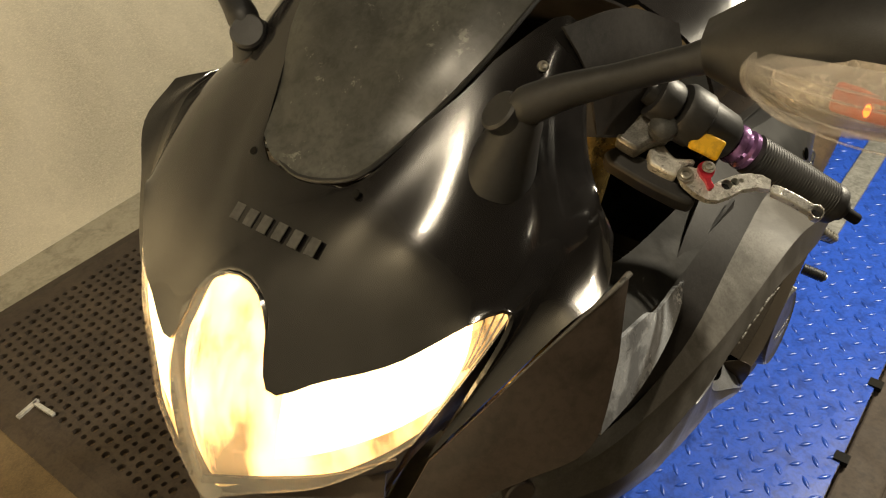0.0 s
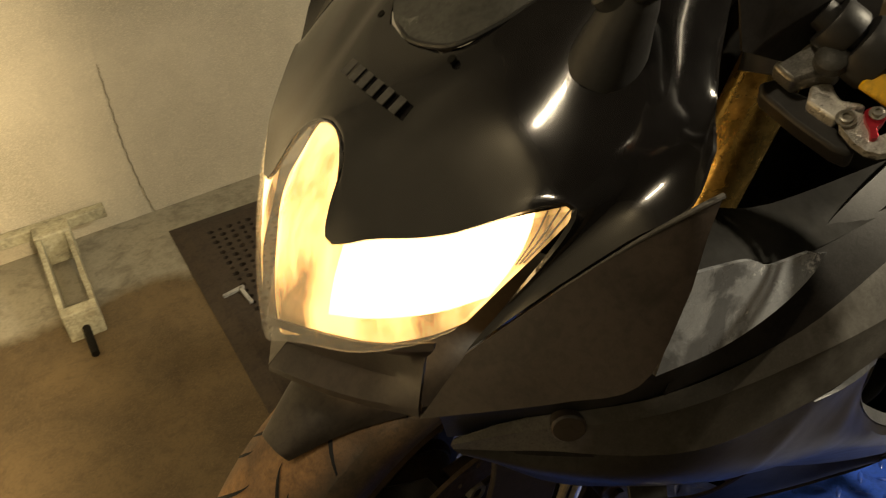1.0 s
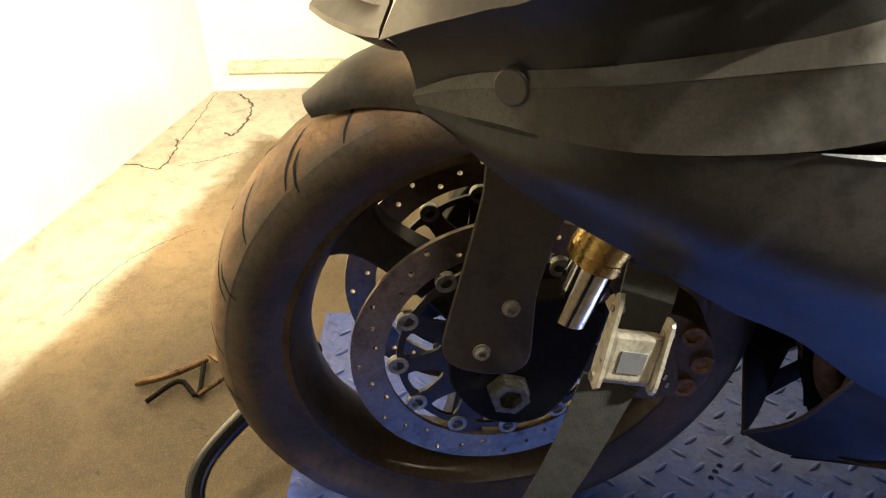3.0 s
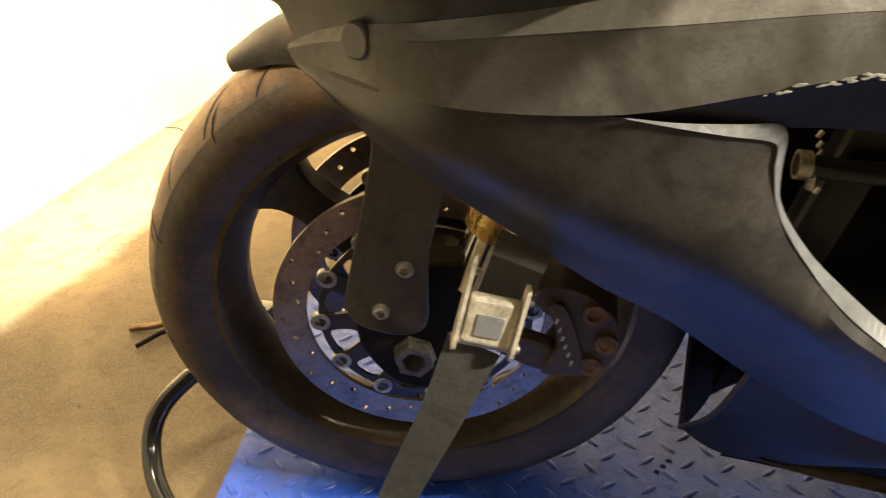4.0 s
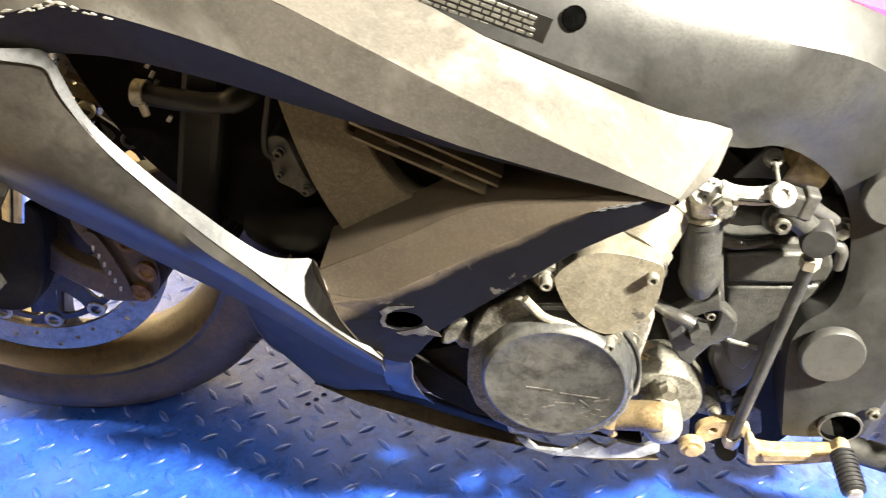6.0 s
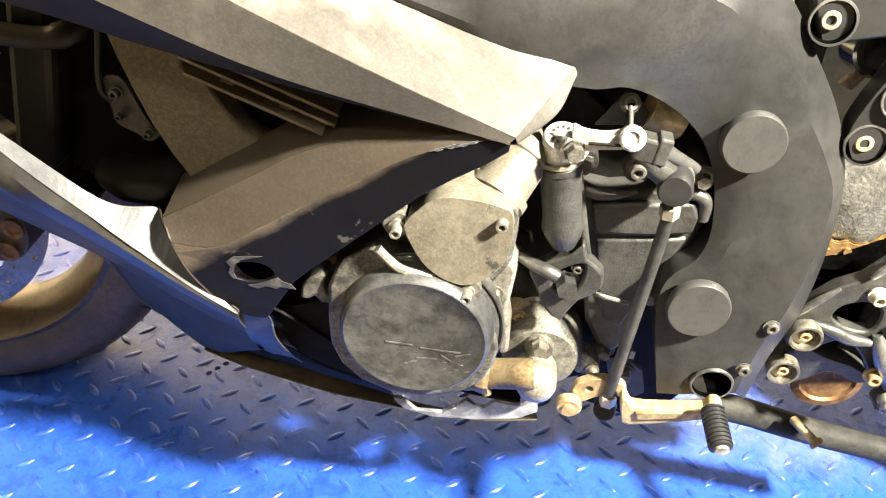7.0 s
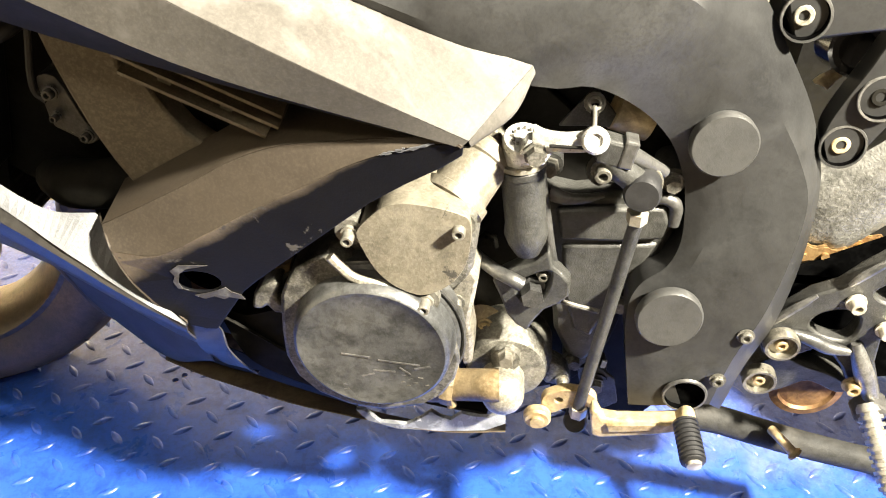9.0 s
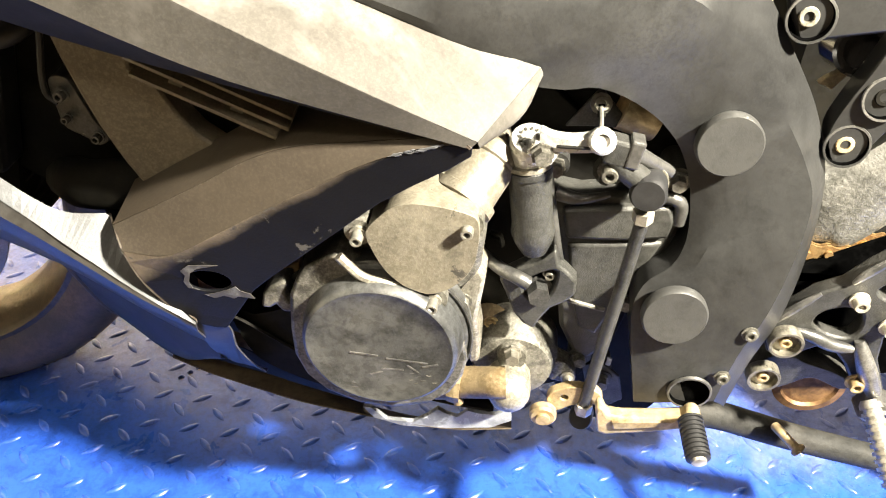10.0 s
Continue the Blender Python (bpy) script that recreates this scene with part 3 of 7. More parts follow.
def crack(pts, w):
    """A dark crack in the screed: a thin sunk strip."""
    bm = bmesh.new()
    rnd = random.Random(len(pts))
    C = spline(pts, 40)
    prev = None
    for k, c in enumerate(C):
        d = (C[min(k + 1, 40)] - C[max(k - 1, 0)]).normalized()
        n = Vector((-d.y, d.x, 0)) * w * rnd.uniform(0.5, 1.3)
        o = Vector((rnd.uniform(-1, 1), rnd.uniform(-1, 1), 0)) * 0.003
        row = [bm.verts.new(c + o + n), bm.verts.new(c + o - n)]
        if prev:
            bm.faces.new((prev[0], prev[1], row[1], row[0]))
        prev = row
    tagged(finish(bm, "floor_crack", CRACKM, smooth=False), "dark crack in the concrete floor", "crack", kind="structure")


CZ = FLOOR_Z + 0.0012
crack([(-0.636, 1.316, CZ), (-0.591, 1.26, CZ), (-0.58, 1.154, CZ), (-0.599, 1.08, CZ), (-0.622, 1.098, CZ)], 0.0032)
crack([(-0.868, 0.933, CZ), (-0.799, 0.945, CZ), (-0.73, 0.921, CZ), (-0.716, 1.0, CZ), (-0.73, 1.07, CZ)], 0.0022)
crack([(-0.72, 1.029, CZ), (-0.709, 1.134, CZ), (-0.703, 1.258, CZ), (-0.699, 1.33, CZ)], 0.0012)
crack([(-0.688, 0.934, CZ), (-0.62, 0.957, CZ), (-0.564, 0.992, CZ)], 0.001)
crack([(-0.733, 0.403, CZ), (-0.708, 0.497, CZ), (-0.665, 0.584, CZ), (-0.572, 0.674, CZ)], 0.0009)


def wall_crack(pts, w=0.0011):
    """A hairline crack down the plaster."""
    bm = bmesh.new()
    prev = None
    for k, c in enumerate(spline(pts, 30)):
        o = 0.002 * math.sin(k * 2.4)
        row = [bm.verts.new((c.x + o - w, c.y, c.z)), bm.verts.new((c.x + o + w, c.y, c.z))]
        if prev:
            bm.faces.new((prev[0], prev[1], row[1], row[0]))
        prev = row
    tagged(finish(bm, "wall_crack", mat("shallow_plaster_crack", (0.24, 0.21, 0.15), 0.9), smooth=False), "hairline crack in the plastered wall", "crack", kind="structure")


wall_crack([(-0.099, 1.3685, 0.366), (-0.1, 1.3684, 0.242), (-0.101, 1.3684, 0.161), (-0.092, 1.3688, 0.041), (-0.079, 1.3693, -0.045)])


def chock():
    t = thing("wheel_chock", "black painted tubular steel wheel chock hoop before the tyre", "wheel chock", (-0.3, 0.0, FLOOR_Z))
    part("hoop", tube([(0.06, 0.13, 0.16), (0.01, 0.07, 0.145), (-0.065, 0.0, 0.095), (-0.07, -0.05, 0.045), (-0.02, -0.11, 0.02), (0.08, -0.17, 0.012), (0.2, -0.24, 0.012)], 0.0125, 40, 16), GLOSS, t)
    part("hoop", tube([(0.06, 0.13, 0.16), (-0.02, 0.2, 0.1), (-0.02, 0.27, 0.03), (0.05, 0.3, 0.012)], 0.0125, 24, 16), GLOSS, t)


chock()


def clutter():
    t = thing("hose_clip", "rusty black spring clamp lying on the floor", "clamp", (-0.5, 0.23, FLOOR_Z))
    part("jaw", tube([(-0.05, 0.0, 0.008), (0.0, 0.015, 0.01), (0.05, 0.05, 0.01)], 0.0055, 12, 8), RUST, t)
    part("jaw", tube([(-0.02, -0.04, 0.008), (0.02, 0.0, 0.012), (0.055, -0.03, 0.01), (0.045, 0.05, 0.01)], 0.004, 14, 8), DARK, t)
    part("spring", tube([(0.055, -0.03, 0.01), (0.09, 0.02, 0.01), (0.05, 0.06, 0.01)], 0.0038, 12, 8), RUST, t)


clutter()


# ================================================================ the motorcycle
bike = thing("motorcycle", "black sports motorcycle with worn primered fairing standing on the lift", "motorcycle", (0.6, 0.0, 0.0))
BASE = Vector(bike.location)
NOSE_Y = -0.018          # middle of the front cowl


def bp(name, bm, material, label="", parent=None, **kw):
    """A part of the motorcycle, modelled in world coordinates."""
    bmesh.ops.translate(bm, vec=-BASE, verts=bm.verts)
    return part(name, bm, material, parent or bike, label, **kw)


def both(name, rails, material, label="", nu=24, nv=4, smooth_across=True, solid=0.003):
    """A pair of handed panels; rails hold (x, half width, z)."""
    left = [[(x, NOSE_Y - l, z) for x, l, z in r] for r in rails]
    bp(name, loft(left, nu, nv, smooth_across), material, label, solid=solid)
    bp(name, loft(mirrored(left, NOSE_Y), nu, nv, smooth_across), material, label, solid=solid)


def starboard(x, l, z):
    """The right half stands slightly twisted forward."""
    k = l / 0.19
    return (x - 0.045 * k ** 1.5, NOSE_Y + l, z + 0.03 * k * k * max(0.0, min(1.0, x / 0.07)))


def whole(name, rails, material, label="", nu=20, nv=4, solid=0.003, relax=0):
    """One panel across the middle; rails run from the middle outwards, as (x, half width, z), each from front to rear."""
    left = [[(x, NOSE_Y - l, z) for x, l, z in r] for r in rails[::-1]]
    right = [[starboard(x, l, z) for x, l, z in r] for r in rails[1:]]
    bm = loft(left + right, nu, nv)
    inner = [v for v in bm.verts if not v.is_boundary]
    for _ in range(relax):
        bmesh.ops.smooth_vert(bm, verts=inner, factor=0.5, use_axis_x=True, use_axis_y=True, use_axis_z=True)
    return bp(name, bm, material, label, solid=solid)


# ---- front cowl, lamps and screen
COWL = [
    [(-0.077, 0, 0.813), (-0.062, 0, 0.8235), (-0.045, 0, 0.834), (-0.03, 0, 0.844), (-0.014, 0, 0.853)],
    [(-0.085, 0.028, 0.803), (-0.066, 0.028, 0.820), (-0.045, 0.028, 0.833), (-0.027, 0.028, 0.845), (-0.008, 0.028, 0.855)],
    [(-0.111, 0.047, 0.759), (-0.093, 0.047, 0.783), (-0.068, 0.047, 0.808), (-0.037, 0.047, 0.834), (0.004, 0.046, 0.862)],
    [(-0.09, 0.08, 0.770), (-0.065, 0.08, 0.797), (-0.03, 0.08, 0.828), (0.02, 0.08, 0.862), (0.1, 0.085, 0.916)],
    [(-0.06, 0.115, 0.781), (-0.035, 0.117, 0.805), (0.0, 0.117, 0.835), (0.045, 0.115, 0.865), (0.15, 0.116, 0.932)],
    [(0.0, 0.164, 0.803), (0.02, 0.165, 0.815), (0.045, 0.163, 0.829), (0.075, 0.158, 0.842), (0.12, 0.146, 0.852)],
    [(-0.06, 0.136, 0.702), (-0.02, 0.167, 0.752), (0.02, 0.189, 0.787), (0.05, 0.203, 0.806), (0.077, 0.191, 0.829)],
]
whole("front_cowl", COWL, GLOSS, "gloss black upper cowl with dust and scratches", 24, 5, relax=14)

LAMP = [
    [(-0.156, 0, 0.658), (-0.149, 0, 0.70), (-0.13, 0, 0.745), (-0.106, 0, 0.78), (-0.077, 0, 0.813)],
    [(-0.149, 0.022, 0.668), (-0.143, 0.024, 0.70), (-0.128, 0.026, 0.742), (-0.107, 0.028, 0.776), (-0.085, 0.028, 0.803)],
    [(-0.139, 0.042, 0.676), (-0.134, 0.044, 0.70), (-0.127, 0.046, 0.725), (-0.119, 0.047, 0.745), (-0.111, 0.047, 0.759)],
    [(-0.115, 0.08, 0.685), (-0.11, 0.08, 0.71), (-0.104, 0.08, 0.735), (-0.097, 0.08, 0.755), (-0.09, 0.08, 0.770)],
    [(-0.085, 0.11, 0.70), (-0.08, 0.113, 0.72), (-0.074, 0.115, 0.745), (-0.067, 0.115, 0.765), (-0.06, 0.115, 0.781)],
    [(-0.065, 0.128, 0.716), (-0.048, 0.14, 0.742), (-0.03, 0.15, 0.765), (-0.014, 0.158, 0.785), (0.0, 0.164, 0.803)],
]
lens = whole("headlight_lens", LAMP, LENS, "clear headlight lens, lit warm white", 20, 5, solid=0.002)
lens.visible_shadow = False


def deeper(rails, dx, shrink=1.0):
    return [[(x + dx, l * shrink, z) for x, l, z in r] for r in rails]


def lamp_insides():
    inner = deeper(LAMP, 0.011, 0.985)
    for s in (-1, 1):
        inner = deeper(LAMP, 0.011 if s < 0 else 0.003, 0.985)
        pts = [[starboard(x, l, z) if s > 0 else (x, NOSE_Y - l, z) for x, l, z in r] for r in inner[2:]]
        fine = [spline(r, 20) for r in pts]
        edge = [fine[0][k].lerp(fine[1][k], 0.15) for k in range(21)]
        near = [fine[2][k].lerp(fine[3][k], 0.97 - 0.36 * (k / 20) ** 1.5) for k in range(21)]
        bp("reflector", loft([edge[5:], fine[1][5:], fine[2][5:], near[5:]], 20, 4), LIT, "glowing low beam reflector")
        bp("reflector_corner", loft([near, fine[3]], 12, 3), GLOW, "dim clear corner of the lamp")
        for u in (0.3, 0.55, 0.8):
            bp("corner_rib", tube([near[k].lerp(fine[3][k], u) + Vector((-0.002, 0, 0)) for k in (11, 14, 17, 20)], 0.0007, 16, 6), SIGNALM)
        bp("reflector_rim", loft([fine[0], edge], 12, 2), GLOW, "amber glowing rim of the reflector")
        bp("reflector_lip", loft([r[:6] for r in [edge] + fine[1:]], 8, 4), GLOW, "amber glowing lower edge of the reflector")
    inner = deeper(LAMP, 0.011, 0.985)
    mid = [[(x, NOSE_Y + s * l, z) for x, l, z in r] for r, s in ((inner[2], -1), (inner[1], -1), (inner[0], 1), (inner[1], 1), (inner[2], 1))]
    bp("reflector", loft(mid, 20, 4), GLOW, "amber glowing centre reflector")


lamp_insides()

both("chin_spoiler", [
    [(-0.150, 0, 0.676), (-0.130, 0.04, 0.682), (-0.104, 0.083, 0.690), (-0.075, 0.121, 0.705)],
    [(-0.153, 0, 0.671), (-0.131, 0.04, 0.676), (-0.105, 0.083, 0.684), (-0.077, 0.121, 0.699)],
    [(-0.140, 0, 0.662), (-0.118, 0.038, 0.666), (-0.096, 0.077, 0.673), (-0.079, 0.113, 0.688)],
    [(-0.141, 0, 0.645), (-0.12, 0.038, 0.647), (-0.099, 0.075, 0.652), (-0.084, 0.113, 0.665)],
    [(-0.159, 0, 0.630), (-0.139, 0.04, 0.633), (-0.116, 0.08, 0.639), (-0.091, 0.119, 0.650)],
    [(-0.160, 0, 0.626), (-0.139, 0.04, 0.628), (-0.116, 0.08, 0.634), (-0.092, 0.121, 0.645)],
    [(-0.125, 0, 0.612), (-0.113, 0.03, 0.612), (-0.098, 0.06, 0.616), (-0.08, 0.1, 0.628)],
], CHINM, "brown-black pointed chin intake below the headlight", 24, 3, False, 0.0025)

both("nose_side_panel", [
    [(-0.062, 0.138, 0.702), (-0.02, 0.17, 0.753), (0.02, 0.192, 0.788), (0.05, 0.206, 0.807), (0.068, 0.209, 0.812)],
    [(-0.078, 0.13, 0.672), (-0.04, 0.168, 0.708), (0.0, 0.198, 0.737), (0.035, 0.215, 0.765), (0.055, 0.214, 0.792)],
    [(-0.092, 0.121, 0.643), (-0.06, 0.158, 0.665), (-0.025, 0.193, 0.685), (0.01, 0.222, 0.706), (0.042, 0.22, 0.762)],
], BROWNP, "dull brown-black side panel of the cowl", 20, 5)
# pale grey bead that paints the highlight along the crease
for s in (-1, 1):
    bp("edge_highlight", tube([(x, NOSE_Y + s * l, z) for x, l, z in ((-0.018, 0.1715, 0.7555), (0.02, 0.1935, 0.789), (0.05, 0.2075, 0.808), (0.067, 0.211, 0.8125))], lambda u: 0.0006 + 0.0014 * u, 24, 8), PRIMER, "pale bead painted as the sheen on the panel edge")

WINDOW = [
    [(0.043, 0.214, 0.769), (0.067, 0.215, 0.765), (0.094, 0.215, 0.758), (0.118, 0.213, 0.742), (0.162, 0.208, 0.73)],
    [(0.032, 0.219, 0.742), (0.065, 0.219, 0.738), (0.105, 0.218, 0.733), (0.142, 0.212, 0.728), (0.176, 0.207, 0.722)],
    [(0.018, 0.223, 0.709), (0.07, 0.225, 0.706), (0.12, 0.222, 0.709), (0.16, 0.215, 0.714), (0.187, 0.205, 0.717)],
]
both("air_scoop_panel", WINDOW, SILVERP, "dusty silver scoop panel with white paint traces and painted reflections", 20, 4)

both("inner_side_panel", [
    [(-0.088, 0.117, 0.645), (0.017, 0.212, 0.708), (0.1, 0.212, 0.708), (0.19, 0.198, 0.716), (0.3, 0.2, 0.73)],
    [(-0.075, 0.115, 0.63), (0.03, 0.195, 0.672), (0.1, 0.205, 0.675), (0.2, 0.2, 0.69), (0.3, 0.2, 0.70)],
    [(-0.068, 0.112, 0.60), (0.03, 0.19, 0.63), (0.1, 0.21, 0.645), (0.2, 0.215, 0.66), (0.3, 0.21, 0.67)],
], PLASTIC, "black recessed inner fairing panel", 20, 3)
both("inner_side_panel", [
    [(0.05, 0.17, 0.78), (0.1, 0.165, 0.765), (0.17, 0.165, 0.74), (0.3, 0.17, 0.735)],
    [(0.052, 0.195, 0.772), (0.1, 0.195, 0.757), (0.17, 0.188, 0.732), (0.3, 0.185, 0.728)],
    [(0.055, 0.21, 0.762), (0.1, 0.211, 0.748), (0.17, 0.203, 0.722), (0.3, 0.2, 0.72)],
], DARK, "black inner cockpit panel", 16, 4)
# dark block added to fill the shaded middle below the cowl
bp("steering_head", plate2([smooth2([(0.20, 0.60), (0.19, 0.70), (0.225, 0.82), (0.30, 0.84), (0.40, 0.80), (0.40, 0.62), (0.30, 0.56)], 40)], 0.13, Matrix.Translation((0, -0.065, 0))), DARK, "dark steering head block filling the shaded middle")
bp("wiring_plug", box(-0.014, 0.014, -0.011, 0.011, -0.008, 0.008, pose(0.10, -0.13, 0.775, 10, 25, 20)), GLOSS, smooth=False, bevel=0.003)
for k in range(3):
    bp("wiring_loom", tube([(0.07 + 0.012 * k, -0.12, 0.80), (0.10 + 0.01 * k, -0.125 - 0.005 * k, 0.772 - 0.008 * k), (0.15, -0.10, 0.775), (0.21, -0.07, 0.80 + 0.01 * k)], 0.004, 24, 8), PLASTIC)

whole("windscreen", [
    [(-0.014, 0, 0.855), (0.03, 0, 0.885), (0.09, 0, 0.93), (0.2, 0, 0.995)],
    [(-0.006, 0.03, 0.858), (0.035, 0.036, 0.886), (0.09, 0.05, 0.928), (0.2, 0.06, 0.992)],
    [(0.006, 0.047, 0.866), (0.045, 0.062, 0.884), (0.095, 0.082, 0.918), (0.2, 0.1, 0.975)],
], SCREEN, "dusty dark smoked windscreen", 20, 4)
edge = [(x, NOSE_Y - l, z + 0.002) for x, l, z in ((-0.014, 0, 0.854), (-0.006, 0.03, 0.857), (0.006, 0.0475, 0.865), (0.045, 0.0625, 0.884), (0.095, 0.083, 0.918), (0.2, 0.101, 0.975))]
bp("screen_seal", tube(edge[::-1] + [(x, 2 * NOSE_Y - y, z) for x, y, z in edge[1:]], 0.002, 60, 6), PLASTIC)
bolt((0.114, -0.131, 0.9125), (-0.35, -0.45, 0.8), 0.004, 0.003, bike, STEEL).location = -BASE
for s in (-1, 1):
    bp("screw_hole", rod((-0.009, NOSE_Y + s * 0.049, 0.8565), (-0.0105, NOSE_Y + s * 0.0492, 0.8585), 0.003, seg=12), DARK)


# faded maker's mark on the cowl: plain bars
for i in range(6):
    l = -0.042 + i * 0.0145
    bend = (l + 0.006) ** 2
    bp("mark_bar", box(-0.0062, 0.0062, -0.0042, 0.0042, -0.0006, 0.0002, pose(-0.0485 + 1.2 * bend, -0.018 + l + 0.001, 0.8356 - 0.9 * bend, 0, -33, 0)), GREYP, smooth=False)


# ---- mirrors with turn signals
def mirror(s):
    def q(x, l, z):
        return (x, NOSE_Y + s * l, z)
    foot = bp("mirror", turned(q(0.062, 0.118, 0.872), Vector((0.2, s * 0.25, 1)), [(-0.02, 0.026), (-0.008, 0.0235), (0.004, 0.0205), (0.016, 0.0178), (0.028, 0.016), (0.036, 0.0135), (0.04, 0.007), (0.041, 0.001)], 28), PLASTIC, "black folding wing mirror with clear turn signal")
    kw = dict(parent=foot)
    bp("hinge_cap", turned(q(0.0595, 0.118, 0.9045), Vector((-0.55, -0.4 * s, 0.75)), [(-0.016, 0.0145), (0.004, 0.0142), (0.0058, 0.0125), (0.006, 0.001)], 28), PLASTIC, **kw)
    bp("stalk", tube([q(0.063, 0.122, 0.905), q(0.075, 0.15, 0.921), q(0.088, 0.19, 0.938), q(0.1, 0.226, 0.953), q(0.11, 0.25, 0.96)], lambda u: (0.0135 - 0.0045 * min(1, u * 2.2) + 0.004 * max(0, u - 0.75) * 4) * min(1, 0.35 + 9 * u) ** 0.5, 36, 14), PLASTIC, **kw)
    head = [[q(0.105, 0.222, 0.972), q(0.1, 0.26, 1.0), q(0.1, 0.32, 1.02), q(0.12, 0.39, 1.02), q(0.14, 0.42, 1.0)],
            [q(0.082, 0.228, 0.968), q(0.072, 0.26, 0.985), q(0.066, 0.32, 0.995), q(0.085, 0.39, 0.998), q(0.13, 0.425, 0.99)],
            [q(0.085, 0.232, 0.950), q(0.074, 0.262, 0.951), q(0.072, 0.32, 0.95), q(0.09, 0.39, 0.956), q(0.13, 0.425, 0.975)],
            [q(0.11, 0.235, 0.94), q(0.12, 0.26, 0.93), q(0.13, 0.32, 0.925), q(0.14, 0.39, 0.93), q(0.15, 0.42, 0.95)],
            [q(0.13, 0.235, 0.96), q(0.15, 0.26, 0.96), q(0.16, 0.32, 0.965), q(0.16, 0.39, 0.97), q(0.16, 0.42, 0.97)]]
    bp("housing", loft(head + [head[0]], 20, 4), PLASTIC, **kw)
    sig = [[q(0.072, 0.261, 0.975), q(0.06, 0.29, 0.983), q(0.056, 0.34, 0.9885), q(0.08, 0.40, 0.990)],
           [q(0.068, 0.257, 0.967), q(0.052, 0.29, 0.967), q(0.048, 0.34, 0.973), q(0.072, 0.41, 0.978)],
           [q(0.071, 0.262, 0.954), q(0.061, 0.29, 0.949), q(0.058, 0.34, 0.957), q(0.085, 0.40, 0.964)]]
    g = bp("signal_lens", loft(sig, 18, 5), AMBERG, "clear ribbed turn signal lens", solid=0.0015, **kw)
    g.visible_shadow = False
    back = [[(x + 0.0075, y, z) for x, y, z in r] for r in sig]
    bp("signal_reflector", loft(back, 14, 4), SIGNALM, solid=0.001, **kw)
    for i in range(9):
        a, d = 0.272 + 0.013 * i, 0.012 * math.sin(math.pi * min(1, (i + 1.2) / 9.5))
        bp("reflector_rib", tube([q(0.0745 - d, a, 0.9575 + 0.001 * i), q(0.0715 - d, a, 0.967 + 0.0012 * i), q(0.0755 - d, a, 0.9765 + 0.0013 * i)], 0.0011, 10, 6), SIGNALM, **kw)
    bp("bulb_holder", box(-0.002, 0.003, -0.016, 0.016, -0.0075, 0.0075, Matrix.Translation(q(0.0562, 0.318, 0.969)) @ pose(0, 0, 0, -s * 4, 0, 0)), ORANGE, "orange lit bulb cap", smooth=False, bevel=0.003, **kw)
    for i in range(5):
        bp("lens_rib", tube([q(0.0665 - 0.002 * i, 0.268, 0.955 + 0.005 * i), q(0.053, 0.3, 0.951 + 0.0062 * i), q(0.051, 0.345, 0.953 + 0.0065 * i), q(0.075, 0.398, 0.962 + 0.005 * i)], 0.0007, 16, 6), AMBERG, **kw)
    bp("lens_rim", tube([q(0.0715, 0.2615, 0.9755), q(0.0665, 0.2575, 0.967), q(0.070, 0.2625, 0.9545), q(0.06, 0.29, 0.9495), q(0.057, 0.34, 0.9575)], 0.0022, 24, 8), AMBERG, **kw)
    bp("bulb", tube([q(0.053, 0.3185, 0.9655), q(0.053, 0.3185, 0.9715)], lambda u: 0.0016 * math.sin(0.4 + 2.4 * u), 8, 10), AMBER, "glowing amber bulb", **kw)


mirror(-1)
mirror(1)


# ---- side fairing
def side(name, rails, material, label, nu=32, nv=4, smooth_across=True, solid=0.003, right=True):
    o = bp(name, loft(rails, nu, nv, smooth_across), material, label, solid=solid)
    if right:
        bp(name, loft(mirrored(rails, NOSE_Y + 0.004), nu, nv, smooth_across), material, label, solid=solid)
    return o


UPPER_TOP = [(-0.07, -0.142, 0.608), (-0.03, -0.168, 0.63), (0.05, -0.222, 0.655), (0.15, -0.243, 0.677), (0.27, -0.238, 0.705), (0.37, -0.226, 0.692), (0.457, -0.216, 0.65), (0.548, -0.214, 0.616), (0.629, -0.202, 0.578), (0.667, -0.2, 0.566)]
CREASE = [(-0.072, -0.142, 0.604), (-0.03, -0.173, 0.622), (0.05, -0.23, 0.646), (0.17, -0.26, 0.668), (0.319, -0.27, 0.684), (0.388, -0.27, 0.665), (0.447, -0.27, 0.638), (0.496, -0.269, 0.614), (0.559, -0.264, 0.583), (0.636, -0.246, 0.541)]
LOWER = [(-0.0700, -0.1420, 0.5980), (-0.0200, -0.1790, 0.6000), (0.0600, -0.2420, 0.6100), (0.1560, -0.2600, 0.6180), (0.2280, -0.2660, 0.6358), (0.2770, -0.2700, 0.6486), (0.3270, -0.2710, 0.6413), (0.3990, -0.2720, 0.6210), (0.5010, -0.2650, 0.5781), (0.6320, -0.2470, 0.5370)]
UNDER = [(-0.0600, -0.1400, 0.5970), (-0.0200, -0.1800, 0.5970), (0.0600, -0.2350, 0.6070), (0.1500, -0.2490, 0.6110), (0.2050, -0.2472, 0.6080), (0.2510, -0.2474, 0.6100), (0.2950, -0.2472, 0.6095), (0.3600, -0.2460, 0.5970), (0.4400, -0.2434, 0.5755), (0.6280, -0.2400, 0.5340)]
side("upper_side_fairing", [UPPER_TOP, CREASE], PRIMER, "upper side fairing in patchy sanded grey primer", 40, 5, False, 0.0012)
side("upper_side_fairing", [CREASE, LOWER], PRIMER, "sanded grey primer flank with chipped lower edge", 40, 5, False, 0.0005)
